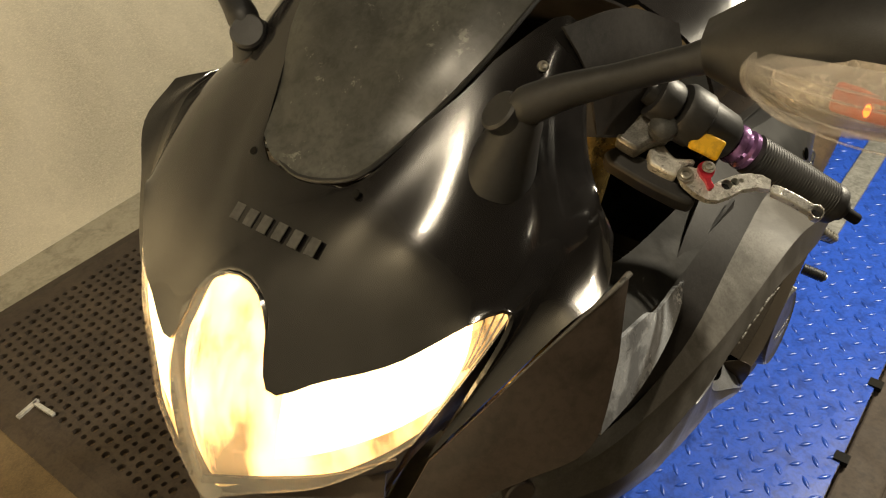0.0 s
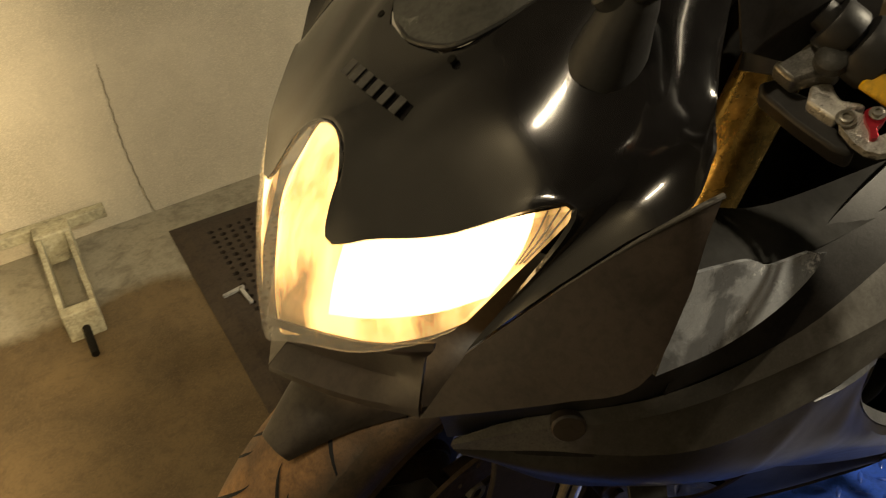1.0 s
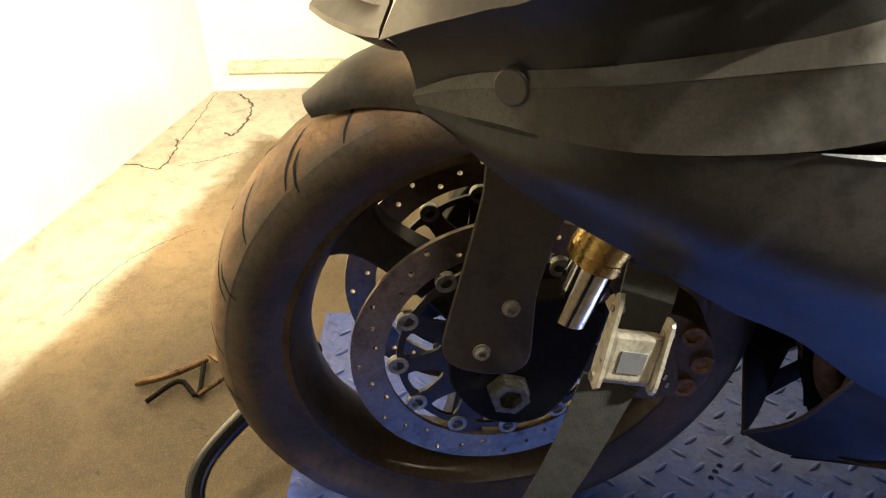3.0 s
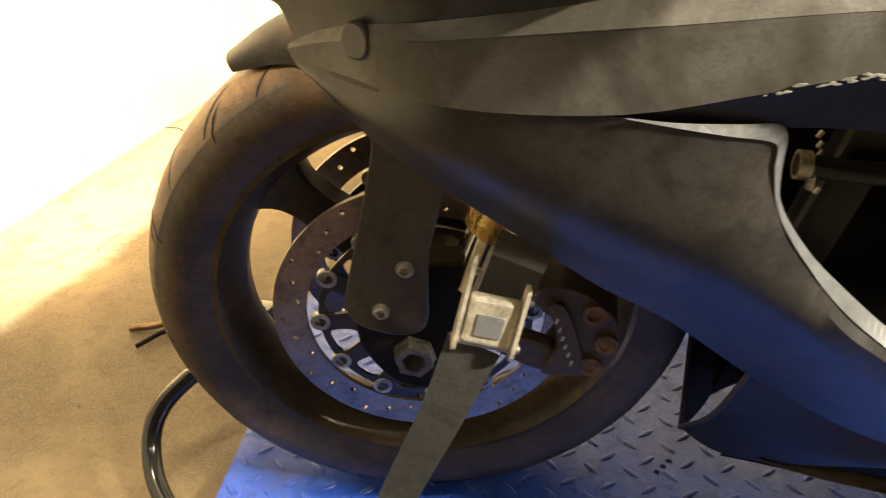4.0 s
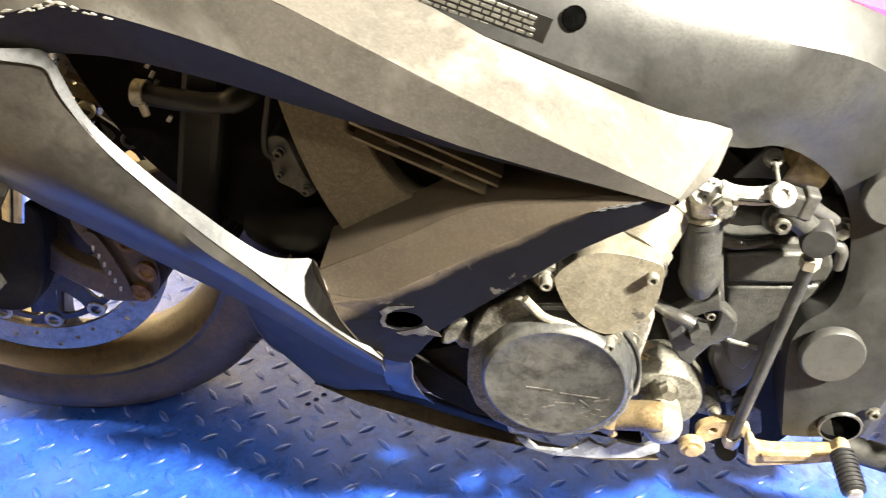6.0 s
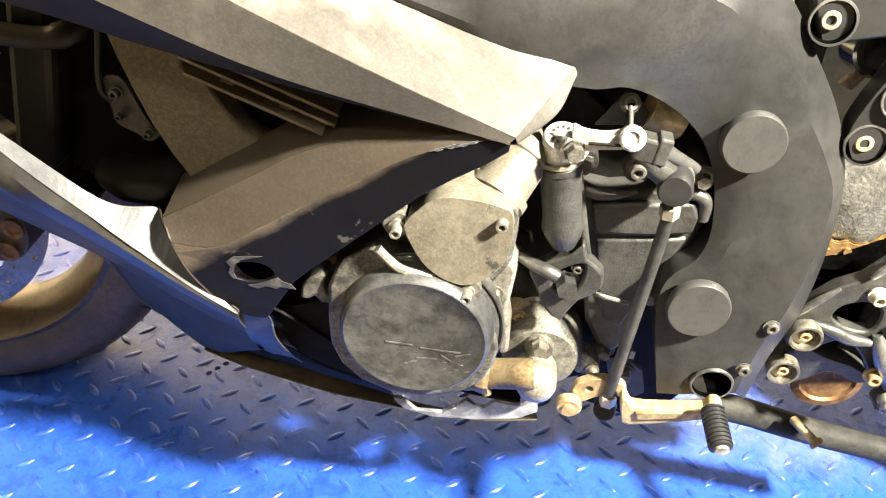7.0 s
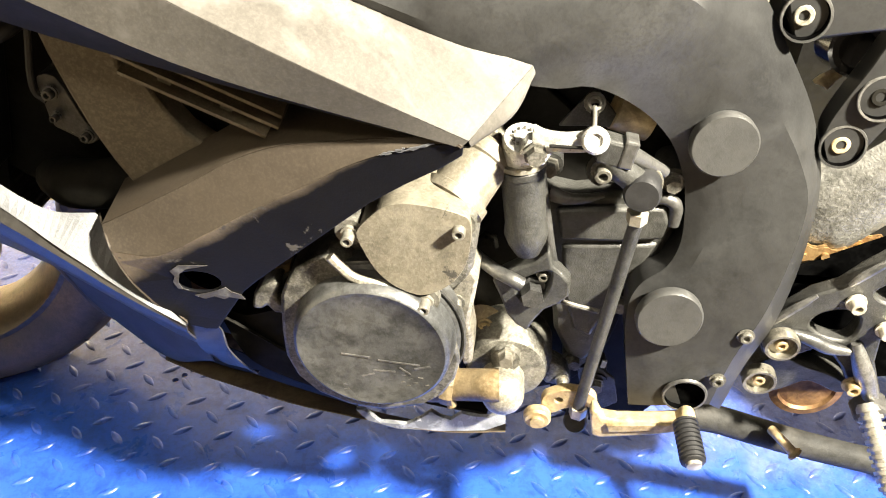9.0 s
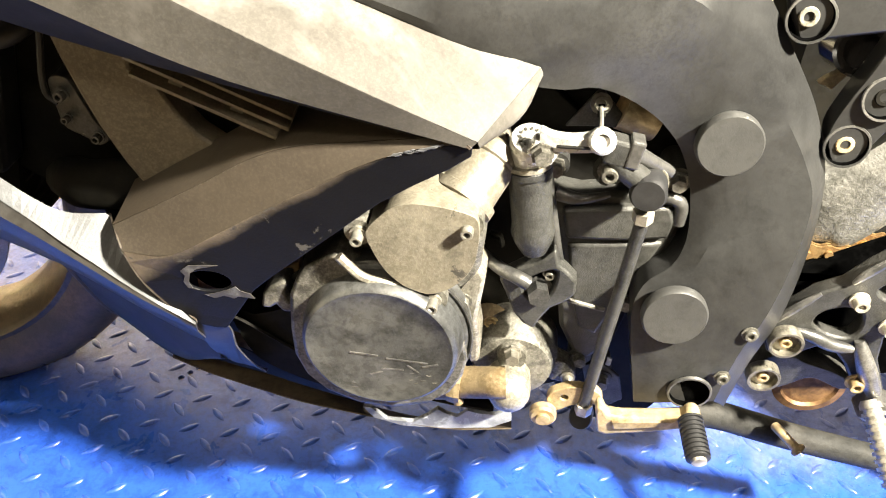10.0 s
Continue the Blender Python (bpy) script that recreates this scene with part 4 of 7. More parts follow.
side("upper_side_fairing", [UPPER_TOP[2:7], [(0.07, -0.216, 0.70), (0.15, -0.218, 0.716), (0.24, -0.203, 0.735), (0.33, -0.188, 0.742), (0.42, -0.18, 0.715)]], DULL, "dull black inner flank of the side fairing", 24, 4, False, 0.0015)
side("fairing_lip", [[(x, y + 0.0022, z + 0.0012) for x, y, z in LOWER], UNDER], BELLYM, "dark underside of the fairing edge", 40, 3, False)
# closing face at the rear tip
bp("upper_side_fairing", loft([[(0.667, -0.2, 0.566), (0.6515, -0.223, 0.5535), (0.636, -0.246, 0.541)], [(0.6685, -0.196, 0.559), (0.659, -0.219, 0.545), (0.637, -0.243, 0.5355)], [(0.662, -0.19, 0.552), (0.654, -0.208, 0.538), (0.632, -0.238, 0.532)]], 10, 4), PRIMER, solid=0.0008)
PLUG = (-0.005, -0.191, 0.631)
bp("plug", turned(PLUG, (-0.5, -0.86, 0.1), [(-0.01, 0.0125), (0.004, 0.0125), (0.0055, 0.011), (0.0055, 0.001)], 24), BROWNP)

rnd = random.Random(7)
for k in range(54):
    i = 3 + int(k / 54 * 3.6)
    p, q = Vector(LOWER[i]), Vector(LOWER[i + 1])
    c = p.lerp(q, rnd.random()) + Vector((0, -0.0018, rnd.uniform(-0.0004, 0.0008)))
    w = rnd.uniform(0.001, 0.003)
    if not 0.215 < c.x < 0.31:
        continue
    if k % 6 == 0 and 0.24 < c.x < 0.31:
        w, c.z = 0.004, c.z + 0.002
    m = Matrix.Translation(c) @ pose(0, 0, 0, 0, math.degrees(math.atan2(p.z - q.z, q.x - p.x)), -3)
    bp("paint_chip", plate2([[(w * math.cos(6.283 * n / 9) * rnd.uniform(0.4, 1.2), (0.0003 + 0.16 * w) * math.sin(6.283 * n / 9) * rnd.uniform(0.3, 1.3)) for n in range(9)]], 0.001, m), CHIP, smooth=False)

V_TOP = [(-0.07, -0.142, 0.598), (-0.02, -0.178, 0.60), (0.06, -0.241, 0.61), (0.1546, -0.258, 0.6166), (0.1912, -0.2595, 0.6119), (0.2192, -0.2565, 0.6071), (0.2378, -0.2525, 0.6038), (0.2464, -0.25, 0.5996), (0.2522, -0.246, 0.5678), (0.2683, -0.241, 0.5322), (0.2957, -0.236, 0.4959), (0.324, -0.235, 0.4654), (0.3512, -0.2375, 0.4452), (0.3778, -0.24, 0.4238), (0.4083, -0.24, 0.3964), (0.443, -0.2345, 0.3648)]
V_MID = [(-0.064, -0.146, 0.592), (-0.018, -0.186, 0.583), (0.045, -0.228, 0.572), (0.12, -0.243, 0.545), (0.1435, -0.244, 0.5368), (0.1661, -0.2455, 0.5302), (0.1886, -0.247, 0.5237), (0.2127, -0.248, 0.5162), (0.2323, -0.247, 0.5058), (0.2532, -0.244, 0.4911), (0.2822, -0.24, 0.4688), (0.3138, -0.237, 0.444), (0.3447, -0.236, 0.4225), (0.3766, -0.2365, 0.4011), (0.409, -0.2365, 0.3791), (0.4418, -0.2325, 0.3545)]
V_LOW = [(-0.052, -0.15, 0.585), (-0.01, -0.175, 0.555), (0.036, -0.185, 0.526), (0.1, -0.19, 0.487), (0.1153, -0.19, 0.476), (0.1313, -0.19, 0.4658), (0.1475, -0.19, 0.4548), (0.164, -0.19, 0.4443), (0.1916, -0.19, 0.4305), (0.2185, -0.187, 0.4134), (0.2507, -0.176, 0.3824), (0.2952, -0.158, 0.3378), (0.3322, -0.16, 0.3164), (0.3725, -0.169, 0.301), (0.409, -0.185, 0.2999), (0.4397, -0.206, 0.3136)]
for rails in ([V_TOP, V_MID, V_LOW], mirrored([V_TOP, V_MID, V_LOW], NOSE_Y + 0.004)):
    bp("lower_side_fairing", grid_loft(rails, 5, 6), MATTE, "lower side fairing in matte dark grey primer", solid=0.0012)
EDGE_IN = [(0.1613, -0.259, 0.6167), (0.1913, -0.2575, 0.6142), (0.2245, -0.253, 0.613), (0.2458, -0.249, 0.612), (0.2513, -0.248, 0.604), (0.2527, -0.245, 0.5895), (0.2547, -0.242, 0.5716), (0.2589, -0.238, 0.5558), (0.2706, -0.234, 0.5356), (0.2895, -0.231, 0.5114), (0.3097, -0.229, 0.4914), (0.3288, -0.228, 0.4737), (0.3445, -0.227, 0.4599), (0.3565, -0.226, 0.4515), (0.3683, -0.224, 0.4472), (0.3818, -0.22, 0.4456), (0.389, -0.217, 0.4429), (0.3924, -0.222, 0.4325), (0.4047, -0.231, 0.4155), (0.4216, -0.2325, 0.3898), (0.4428, -0.234, 0.3666)]
EDGE_OUT = [(0.1621, -0.2595, 0.6163), (0.1912, -0.2595, 0.6119), (0.2192, -0.2565, 0.6071), (0.2378, -0.2525, 0.6038), (0.2464, -0.25, 0.5996), (0.2477, -0.249, 0.5875), (0.2502, -0.247, 0.5744), (0.2564, -0.243, 0.5536), (0.2689, -0.2405, 0.5315), (0.2857, -0.237, 0.508), (0.3056, -0.235, 0.4836), (0.3248, -0.235, 0.465), (0.3407, -0.236, 0.4523), (0.352, -0.2375, 0.4443), (0.363, -0.239, 0.4357), (0.372, -0.24, 0.4289), (0.3786, -0.24, 0.4229), (0.3857, -0.24, 0.4169), (0.4005, -0.24, 0.4037), (0.4201, -0.238, 0.3848), (0.443, -0.2345, 0.3648)]
bp("bare_edge", grid_loft([[(x, y - 0.0016, z) for x, y, z in EDGE_IN], [(x, y - 0.002, z) for x, y, z in EDGE_OUT]], 3, 1, False), EDGE, "sanded silver edge of the fairing", solid=0.0008, smooth=False)
# dark fill painted as shade within the pan
bp("inner_pan", plate2([smooth2([(0.45, 0.36), (0.47, 0.345), (0.52, 0.36), (0.56, 0.33), (0.565, 0.285), (0.53, 0.272), (0.49, 0.285), (0.465, 0.305)], 40)], 0.14, Matrix.Translation((0, -0.2, 0))), DARK, "dark fill painted as the shade inside the lower pan")

BLADE_TOP = [(0.4005, -0.2340, 0.4473), (0.4361, -0.2380, 0.4701), (0.4716, -0.2390, 0.4924), (0.4958, -0.2400, 0.5087), (0.5184, -0.2410, 0.5204), (0.5399, -0.2420, 0.5274), (0.5607, -0.2430, 0.5312), (0.5877, -0.2440, 0.5364), (0.6140, -0.2450, 0.5407), (0.6254, -0.2460, 0.5413), (0.6326, -0.2480, 0.5377)]
BLADE_FOLD = [(0.4095, -0.2465, 0.4358), (0.4426, -0.2460, 0.4382), (0.4774, -0.2480, 0.4601), (0.5021, -0.2490, 0.4770), (0.5254, -0.2500, 0.4922), (0.5474, -0.2500, 0.5060), (0.5685, -0.2500, 0.5193), (0.5920, -0.2500, 0.5305), (0.6115, -0.2500, 0.5363), (0.6250, -0.2500, 0.5380), (0.6335, -0.2500, 0.5363)]
BLADE_SKIN = [(0.4116, 0.4270), (0.4165, 0.4074), (0.4227, 0.3888), (0.4311, 0.3729), (0.4418, 0.3604), (0.4538, 0.3560), (0.4619, 0.3558), (0.4685, 0.3670), (0.4884, 0.4003), (0.5007, 0.4137), (0.5129, 0.4257), (0.5337, 0.4456), (0.5573, 0.4685), (0.5795, 0.4900), (0.6005, 0.5055), (0.6207, 0.5188), (0.6329, 0.5289)]


def blade_y(x, z):
    """The skin tucks in below its fold."""
    (x0, _, z0), (x1, _, z1) = BLADE_FOLD[1], BLADE_FOLD[7]
    drop = ((z1 - z0) * (x - x0) - (x1 - x0) * (z - z0)) / math.hypot(x1 - x0, z1 - z0)
    return -0.2485 + 0.26 * max(0.0, drop) + 0.05 * max(0, 0.45 - x)


BLADE_FOLD = [(x, blade_y(x, z) + 0.0005, z) for x, _, z in BLADE_FOLD]
bp("rear_fairing_blade", plate2([BLADE_SKIN + [(x, z) for x, _, z in BLADE_FOLD[::-1]], ring2(0.4604, 0.4111, 0.0153, 24, 0.0112)], 0.003, warp=blade_y), BLADE, "worn brown and black primered fairing blade, shade painted below its fold", smooth=False, bevel=0.0008)
bp("rear_fairing_blade", grid_loft([BLADE_TOP, BLADE_FOLD], 4, 4, False), BLADETOP, "faded brown upper flank of the fairing blade", solid=0.0015)
bp("rear_fairing_blade", grid_loft([[(x, y + 0.04, z + 0.009) for x, y, z in BLADE_TOP], BLADE_TOP], 4, 3, False), BLADETOP, solid=0.0015)
# the blade turns in towards the silver edge
bp("rear_fairing_blade", grid_loft([[BLADE_TOP[0], BLADE_FOLD[0], *[(x, blade_y(x, z), z) for x, z in (BLADE_SKIN[1], BLADE_SKIN[3], BLADE_SKIN[4])]], [(x, y + 0.0005, z) for x, y, z in EDGE_IN[-5:]]], 4, 2, False), BLADETOP, solid=0.0012)
rnd = random.Random(21)
for k in range(7):
    x, y, z = Vector(BLADE_FOLD[7]).lerp(Vector(BLADE_FOLD[8]), rnd.uniform(-0.35, 1.3))
    w, z = rnd.uniform(0.002, 0.006), z + rnd.uniform(-0.001, 0.001)
    bp("paint_chip", plate2([[(x + w * math.cos(6.283 * n / 14) * rnd.uniform(0.4, 1.2), z + 0.3 * w * math.cos(6.283 * n / 14) + 0.22 * w * math.sin(6.283 * n / 14) * rnd.uniform(0.2, 1.3)) for n in range(14)]], 0.0006, warp=lambda x, z: blade_y(x, z) - 0.0006 - 0.00008 * k), EDGE, "chip of bare paint", smooth=False)

for loop in ([(0.4454, 0.4229), (0.4515, 0.4286), (0.4618, 0.4295), (0.4711, 0.4292), (0.4646, 0.4274), (0.4565, 0.4254), (0.4509, 0.4202), (0.4482, 0.4109), (0.4494, 0.4039), (0.4463, 0.4045), (0.4447, 0.4114), (0.4473, 0.4178)],
             [(0.4557, 0.3971), (0.4633, 0.3992), (0.472, 0.4029), (0.478, 0.4063), (0.4806, 0.4016), (0.4866, 0.3983), (0.4888, 0.3928), (0.4829, 0.3941), (0.4782, 0.3955), (0.4746, 0.3929), (0.4686, 0.3963), (0.4617, 0.3932)]):
    bp("worn_patch", plate2([loop], 0.0005, warp=lambda x, z: blade_y(x, z) - 0.0008), FLAKED, "cracked paint worn to pale metal", smooth=False)
# black cup behind the blade's hole, painted as its shade
bp("hollow", turned((0.4605, -0.222, 0.4085), (0, 1, 0), [(0, 0.02), (0.02, 0.02), (0.02, 0.001)], 24), HOLEM, "black cup painted as the shade behind the hole")
# black inner panel added so the gap behind the edge reads as shade
bp("inner_fairing_panel", plate2([smooth2([(0.2, 0.60), (0.28, 0.615), (0.37, 0.60), (0.41, 0.46), (0.43, 0.41), (0.38, 0.40), (0.30, 0.44), (0.235, 0.50)], 40)], 0.004, Matrix.Translation((0, -0.168, 0))), DARK, "black inner fairing panel with the shade painted in")


# ---- front wheel, turned a little to the left
WHEEL = Matrix(((0.988, -0.156, 0, 0.0), (0.156, 0.988, 0, -0.052), (0, 0, 1, 0.288), (0, 0, 0, 1)))
wheel = thing("front_wheel", "", "")
wheel.parent = bike
wheel.matrix_local = Matrix.Translation(-BASE) @ WHEEL
wheel["label"] = "black front wheel with dusty road tyre"
MID = 0.062


def wp(name, bm, material, label="", **kw):
    return part(name, bm, material, wheel, label, **kw)


TYRE = [(-0.05, 0.219), (-0.055, 0.228), (-0.0605, 0.242), (-0.0615, 0.252), (-0.059, 0.262), (-0.052, 0.273), (-0.04, 0.282), (-0.025, 0.2875), (-0.01, 0.2895), (0.01, 0.2895), (0.025, 0.2875), (0.04, 0.282), (0.052, 0.273), (0.059, 0.262), (0.0615, 0.252), (0.0605, 0.242), (0.055, 0.228), (0.05, 0.219)]
wp("tyre", turned((0, MID, 0), (0, 1, 0), TYRE, 96), RUBBER, "worn road tyre with sand on the tread")
wp("tread", turned((0, MID, 0), (0, 1, 0), [(a, b + 0.0005) for a, b in TYRE[5:13]], 96), TREADM, "sandy tread with warm headlight orange painted in")


def tyre_point(s, ang, lift_=0.0012):
    s = max(-0.0615, min(0.0615, s))
    for (s0, r0), (s1, r1) in zip(TYRE[3:15], TYRE[4:15]):
        if s0 <= s <= s1:
            r = r0 + (r1 - r0) * (s - s0) / (s1 - s0)
            break
    else:
        r = 0.2895
    r += lift_
    return Vector((r * math.cos(ang), MID + s, r * math.sin(ang)))


def groove(a0, s0, a1, s1, w):
    bm = bmesh.new()
    prev = None
    for i in range(9):
        u = i / 8
        ang, s = a0 + (a1 - a0) * u, s0 + (s1 - s0) * u ** 1.4
        ww = w * math.sin(math.pi * (0.12 + 0.76 * u)) / 0.29
        row = [bm.verts.new(tyre_point(s, ang - ww)), bm.verts.new(tyre_point(s, ang + ww))]
        if prev:
            bm.faces.new((prev[0], prev[1], row[1], row[0]))
        prev = row
    return bm


GROOVE = mat("groove_shadow_rubber", (0.006, 0.006, 0.006), 0.9)
for k in range(26):
    a = 2 * math.pi * k / 26
    for sgn in (-1, 1):
        wp("tread_groove", groove(a + (0.12 if sgn > 0 else 0), sgn * 0.008, a + 0.16 + (0.12 if sgn > 0 else 0), sgn * 0.05, 0.0027), GROOVE)
        if k % 2:
            wp("tread_groove", groove(a + 0.05, sgn * 0.03, a + 0.13, sgn * 0.056, 0.0022), GROOVE)

wp("rim", turned((0, MID, 0), (0, 1, 0), [(-0.05, 0.222), (-0.052, 0.214), (-0.046, 0.209), (-0.03, 0.2), (-0.012, 0.192), (0.012, 0.192), (0.03, 0.2), (0.046, 0.209), (0.052, 0.214), (0.05, 0.222), (0.03, 0.21), (0, 0.2), (-0.03, 0.21)], 96, True), RIMB, "dusty bronze-brown cast rim")
for k in range(3):
    a = radians(137 + 120 * k)
    d, n = Vector((math.cos(a), 0, math.sin(a))), Vector((-math.sin(a), 0, math.cos(a)))
    rails = []
    for w, yy in ((-1, -0.02), (-1, 0.02), (1, 0.02), (1, -0.02), (-1, -0.02)):
        rails.append([d * r + n * (w * ww) + Vector((0, MID + yy * f, 0)) for r, ww, f in ((0.03, 0.03, 1.4), (0.08, 0.024, 1.1), (0.14, 0.02, 0.9), (0.175, 0.024, 0.9), (0.2, 0.042, 1.1))])
    wp("spoke", loft(rails, 16, 2, False), RIM, bevel=0.004)
wp("hub", turned((0, MID, 0), (0, 1, 0), [(-0.064, 0.02), (-0.064, 0.045), (-0.05, 0.05), (-0.03, 0.036), (0.03, 0.036), (0.05, 0.05), (0.064, 0.045), (0.064, 0.02)], 40), RIM)


def disc(y, name="brake_disc"):
    holes = []
    for k in range(36):
        a = 2 * math.pi * k / 36
        r = (0.1475, 0.139, 0.131)[k % 3]
        holes.append(ring2(r * math.cos(a), r * math.sin(a), 0.0029, 8))
    band = [ring2(0, 0, 0.155, 96), ring2(0, 0, 0.1215, 72)]
    d = wp(name, plate2(band + holes, 0.005, Matrix.Translation((0, y - 0.0025, 0))), ROTOR, "drilled steel brake disc with black carrier", smooth=False)
    wins = []
    for k in range(12):
        a0 = 2 * math.pi * (k + 0.5) / 12 + 0.05
        pts = []
        for rr, da in ((0.066, 0.0), (0.082, 0.13), (0.1, 0.15), (0.103, 0.0), (0.1, -0.15), (0.082, -0.13)):
            pts.append((rr * math.cos(a0 + da), rr * math.sin(a0 + da)))
        wins.append(smooth2(pts, 14))
    part("disc_carrier", plate2([ring2(0, 0, 0.1095, 72), ring2(0, 0, 0.024, 24)] + wins, 0.004, Matrix.Translation((0, y - 0.002, 0))), RIM, wheel, smooth=False)
    for k in range(12):
        a = radians(122 + 30 * k)
        part("bobbin", turned((0.1085 * math.cos(a), y - 0.005, 0.1085 * math.sin(a)), (0, -1, 0), [(-0.008, 0.0105), (-0.0015, 0.0105), (-0.0008, 0.0098), (-0.0008, 0.0062), (-0.004, 0.006), (-0.004, 0.0005)], 16), STEEL, wheel)
    part("inner_ring", turned((0, y, 0), (0, 1, 0), [(-0.012, 0.024), (-0.012, 0.052), (0.0, 0.06), (0.004, 0.06), (0.004, 0.024)], 40), RIM, wheel)
    return d


disc(0.0)
disc(0.124)

# ---- fork, fender, caliper
fork = bp("fork_leg", rod((0.0535, -0.098, 0.37), (0.079, -0.098, 0.447), 0.0205, seg=28), CHROME, "chromed fork tube in a gold upper tube")
bp("upper_tube", rod((0.0755, -0.098, 0.438), (0.263, -0.098, 0.80), 0.026, seg=28), GOLD, "gold anodised upper fork tube", parent=fork)
bp("dust_seal", turned((0.0735, -0.098, 0.430), (0.35, 0.0, 0.94), [(0, 0.021), (0, 0.0262), (0.011, 0.0268), (0.012, 0.021)], 28), GOLD, parent=fork)
bp("axle_clamp", plate2([smooth2([(-0.055, 0.30), (-0.02, 0.25), (0.03, 0.25), (0.06, 0.29), (0.08, 0.35), (0.082, 0.385), (0.05, 0.40), (-0.005, 0.39), (-0.045, 0.35)], 36), ring2(0.0, 0.292, 0.016, 20)], 0.03, Matrix.Translation((0, -0.113, 0))), DARK, parent=fork, bevel=0.004)
bp("axle_nut", turned((0.0, -0.112, 0.292), (0.1, -1, 0), [(0, 0.021), (0.006, 0.021), (0.006, 0.019), (0.016, 0.019), (0.016, 0.012), (0.004, 0.012), (0.004, 0.001)], 6), CAST, "hexagon axle nut", parent=fork, smooth=False)
rfork = bp("fork_leg", rod((-0.03, 0.10, 0.3), (0.075, 0.105, 0.478), 0.0215, seg=24), CHROME, "chromed fork tube in a gold upper tube")
bp("upper_tube", rod((0.067, 0.105, 0.466), (0.285, 0.09, 0.80), 0.027, seg=24), GOLD, parent=rfork)
bp("axle_clamp", plate2([smooth2([(-0.055, 0.30), (-0.02, 0.25), (0.03, 0.25), (0.055, 0.29), (0.04, 0.40), (-0.015, 0.39)], 30)], 0.03, Matrix.Translation((-0.02, 0.095, 0))), DARK, parent=rfork, bevel=0.004)

guard = bp("front_fender", plate2([smooth2([(-0.0141, 0.5549), (-0.0248, 0.5042), (-0.0395, 0.4428), (-0.0558, 0.3776), (-0.06, 0.3526), (-0.0528, 0.3373), (-0.0289, 0.3309), (0.0016, 0.3308), (0.0167, 0.3445), (0.0194, 0.3842), (0.0218, 0.4227), (0.0331, 0.4695), (0.0428, 0.5075), (0.0321, 0.5502)], 70)], 0.006, warp=lambda x, z: -0.133 + 3.0 * (x - 0.27 * (z - 0.4) - 0.006) ** 2), FORKG, "dusty brown-black fork guard of the front fender", bevel=0.0015)
bolt((0.0, -0.1305, 0.404), (0.1, -1, 0.1), 0.008, 0.006, bike).matrix_local = Matrix.Translation(-BASE)
bolt((-0.025, -0.1295, 0.354), (0.1, -1, 0.1), 0.008, 0.006, bike).matrix_local = Matrix.Translation(-BASE)


def fender_arc():
    rails = []
    for off, dr in ((-0.068, -0.035), (-0.062, -0.008), (-0.04, 0.008), (0, 0.014), (0.04, 0.008), (0.062, -0.008), (0.068, -0.035)):
        row = []
        for i in range(9):
            a = radians(123 - 75 * i / 8)
            taper = min(1, 0.25 + i * 0.28)
            r = 0.3 + dr * taper + (0.006 if i < 2 else 0)
            row.append(WHEEL @ Vector((r * math.cos(a), MID + off * taper, r * math.sin(a))))
        rails.append(row)
    return rails


bp("front_fender_arch", loft(fender_arc(), 28, 3), FORKG, parent=guard, solid=0.003)

BROWNC = mat("dusty_brown_casting", (0.085, 0.06, 0.042), 0.5, 0.2, (0.05, 0.036, 0.026), 22, 0.5, 0.12, 400, 0.2)
cal = bp("brake_caliper", plate2([smooth2([(0.113, 0.372), (0.138, 0.378), (0.165, 0.366), (0.186, 0.34), (0.187, 0.302), (0.172, 0.28), (0.15, 0.274), (0.12, 0.275), (0.134, 0.305), (0.138, 0.335), (0.118, 0.35)], 50)], 0.05, Matrix.Translation((0, -0.108, 0))), BROWNC, "dirty brown-black radial brake caliper", bevel=0.006)
bp("bracket", plate2([smooth2([(0.05, 0.31), (0.11, 0.272), (0.15, 0.272), (0.13, 0.298), (0.09, 0.315), (0.06, 0.345)], 30)], 0.018, Matrix.Translation((0, -0.1, 0))), BROWNC, parent=cal, bevel=0.004)
bp("face", plate2([smooth2([(0.122, 0.358), (0.136, 0.362), (0.15, 0.33), (0.158, 0.29), (0.146, 0.282), (0.136, 0.31), (0.13, 0.34)], 30)], 0.006, Matrix.Translation((0, -0.1135, 0))), BROWNC, parent=cal)
for i in range(6):
    bp("mark_bar", box(-0.0012, 0.0012, -0.0004, 0.0004, -0.003, 0.003, pose(0.132 + i * 0.0031, -0.1145, 0.345 - i * 0.0098, 0, 18, 0)), WHITEP, parent=cal, smooth=False)
for zz, xx in ((0.352, 0.165), (0.318, 0.178), (0.29, 0.165)):
    bp("piston_cap", turned((xx, -0.108, zz), (0, -1, 0), [(0, 0.011), (0.004, 0.011), (0.004, 0.007), (0.002, 0.006), (0.002, 0.0005)], 16), RUST, parent=cal)


# ---- frame, engine and everything on its left side
# the frame spar: outer roll, crest, face, lip of the engine opening
F_OUT = [(0.4, -0.17, 0.72), (0.52, -0.175, 0.69), (0.61, -0.17, 0.672), (0.678, -0.165, 0.652), (0.7522, -0.15, 0.6249), (0.7954, -0.138, 0.5971), (0.8251, -0.13, 0.5577), (0.8495, -0.13, 0.5215), (0.8652, -0.133, 0.4876), (0.872, -0.14, 0.4577), (0.8737, -0.148, 0.408), (0.869, -0.155, 0.3525), (0.8568, -0.159, 0.3068), (0.85, -0.16, 0.2557)]
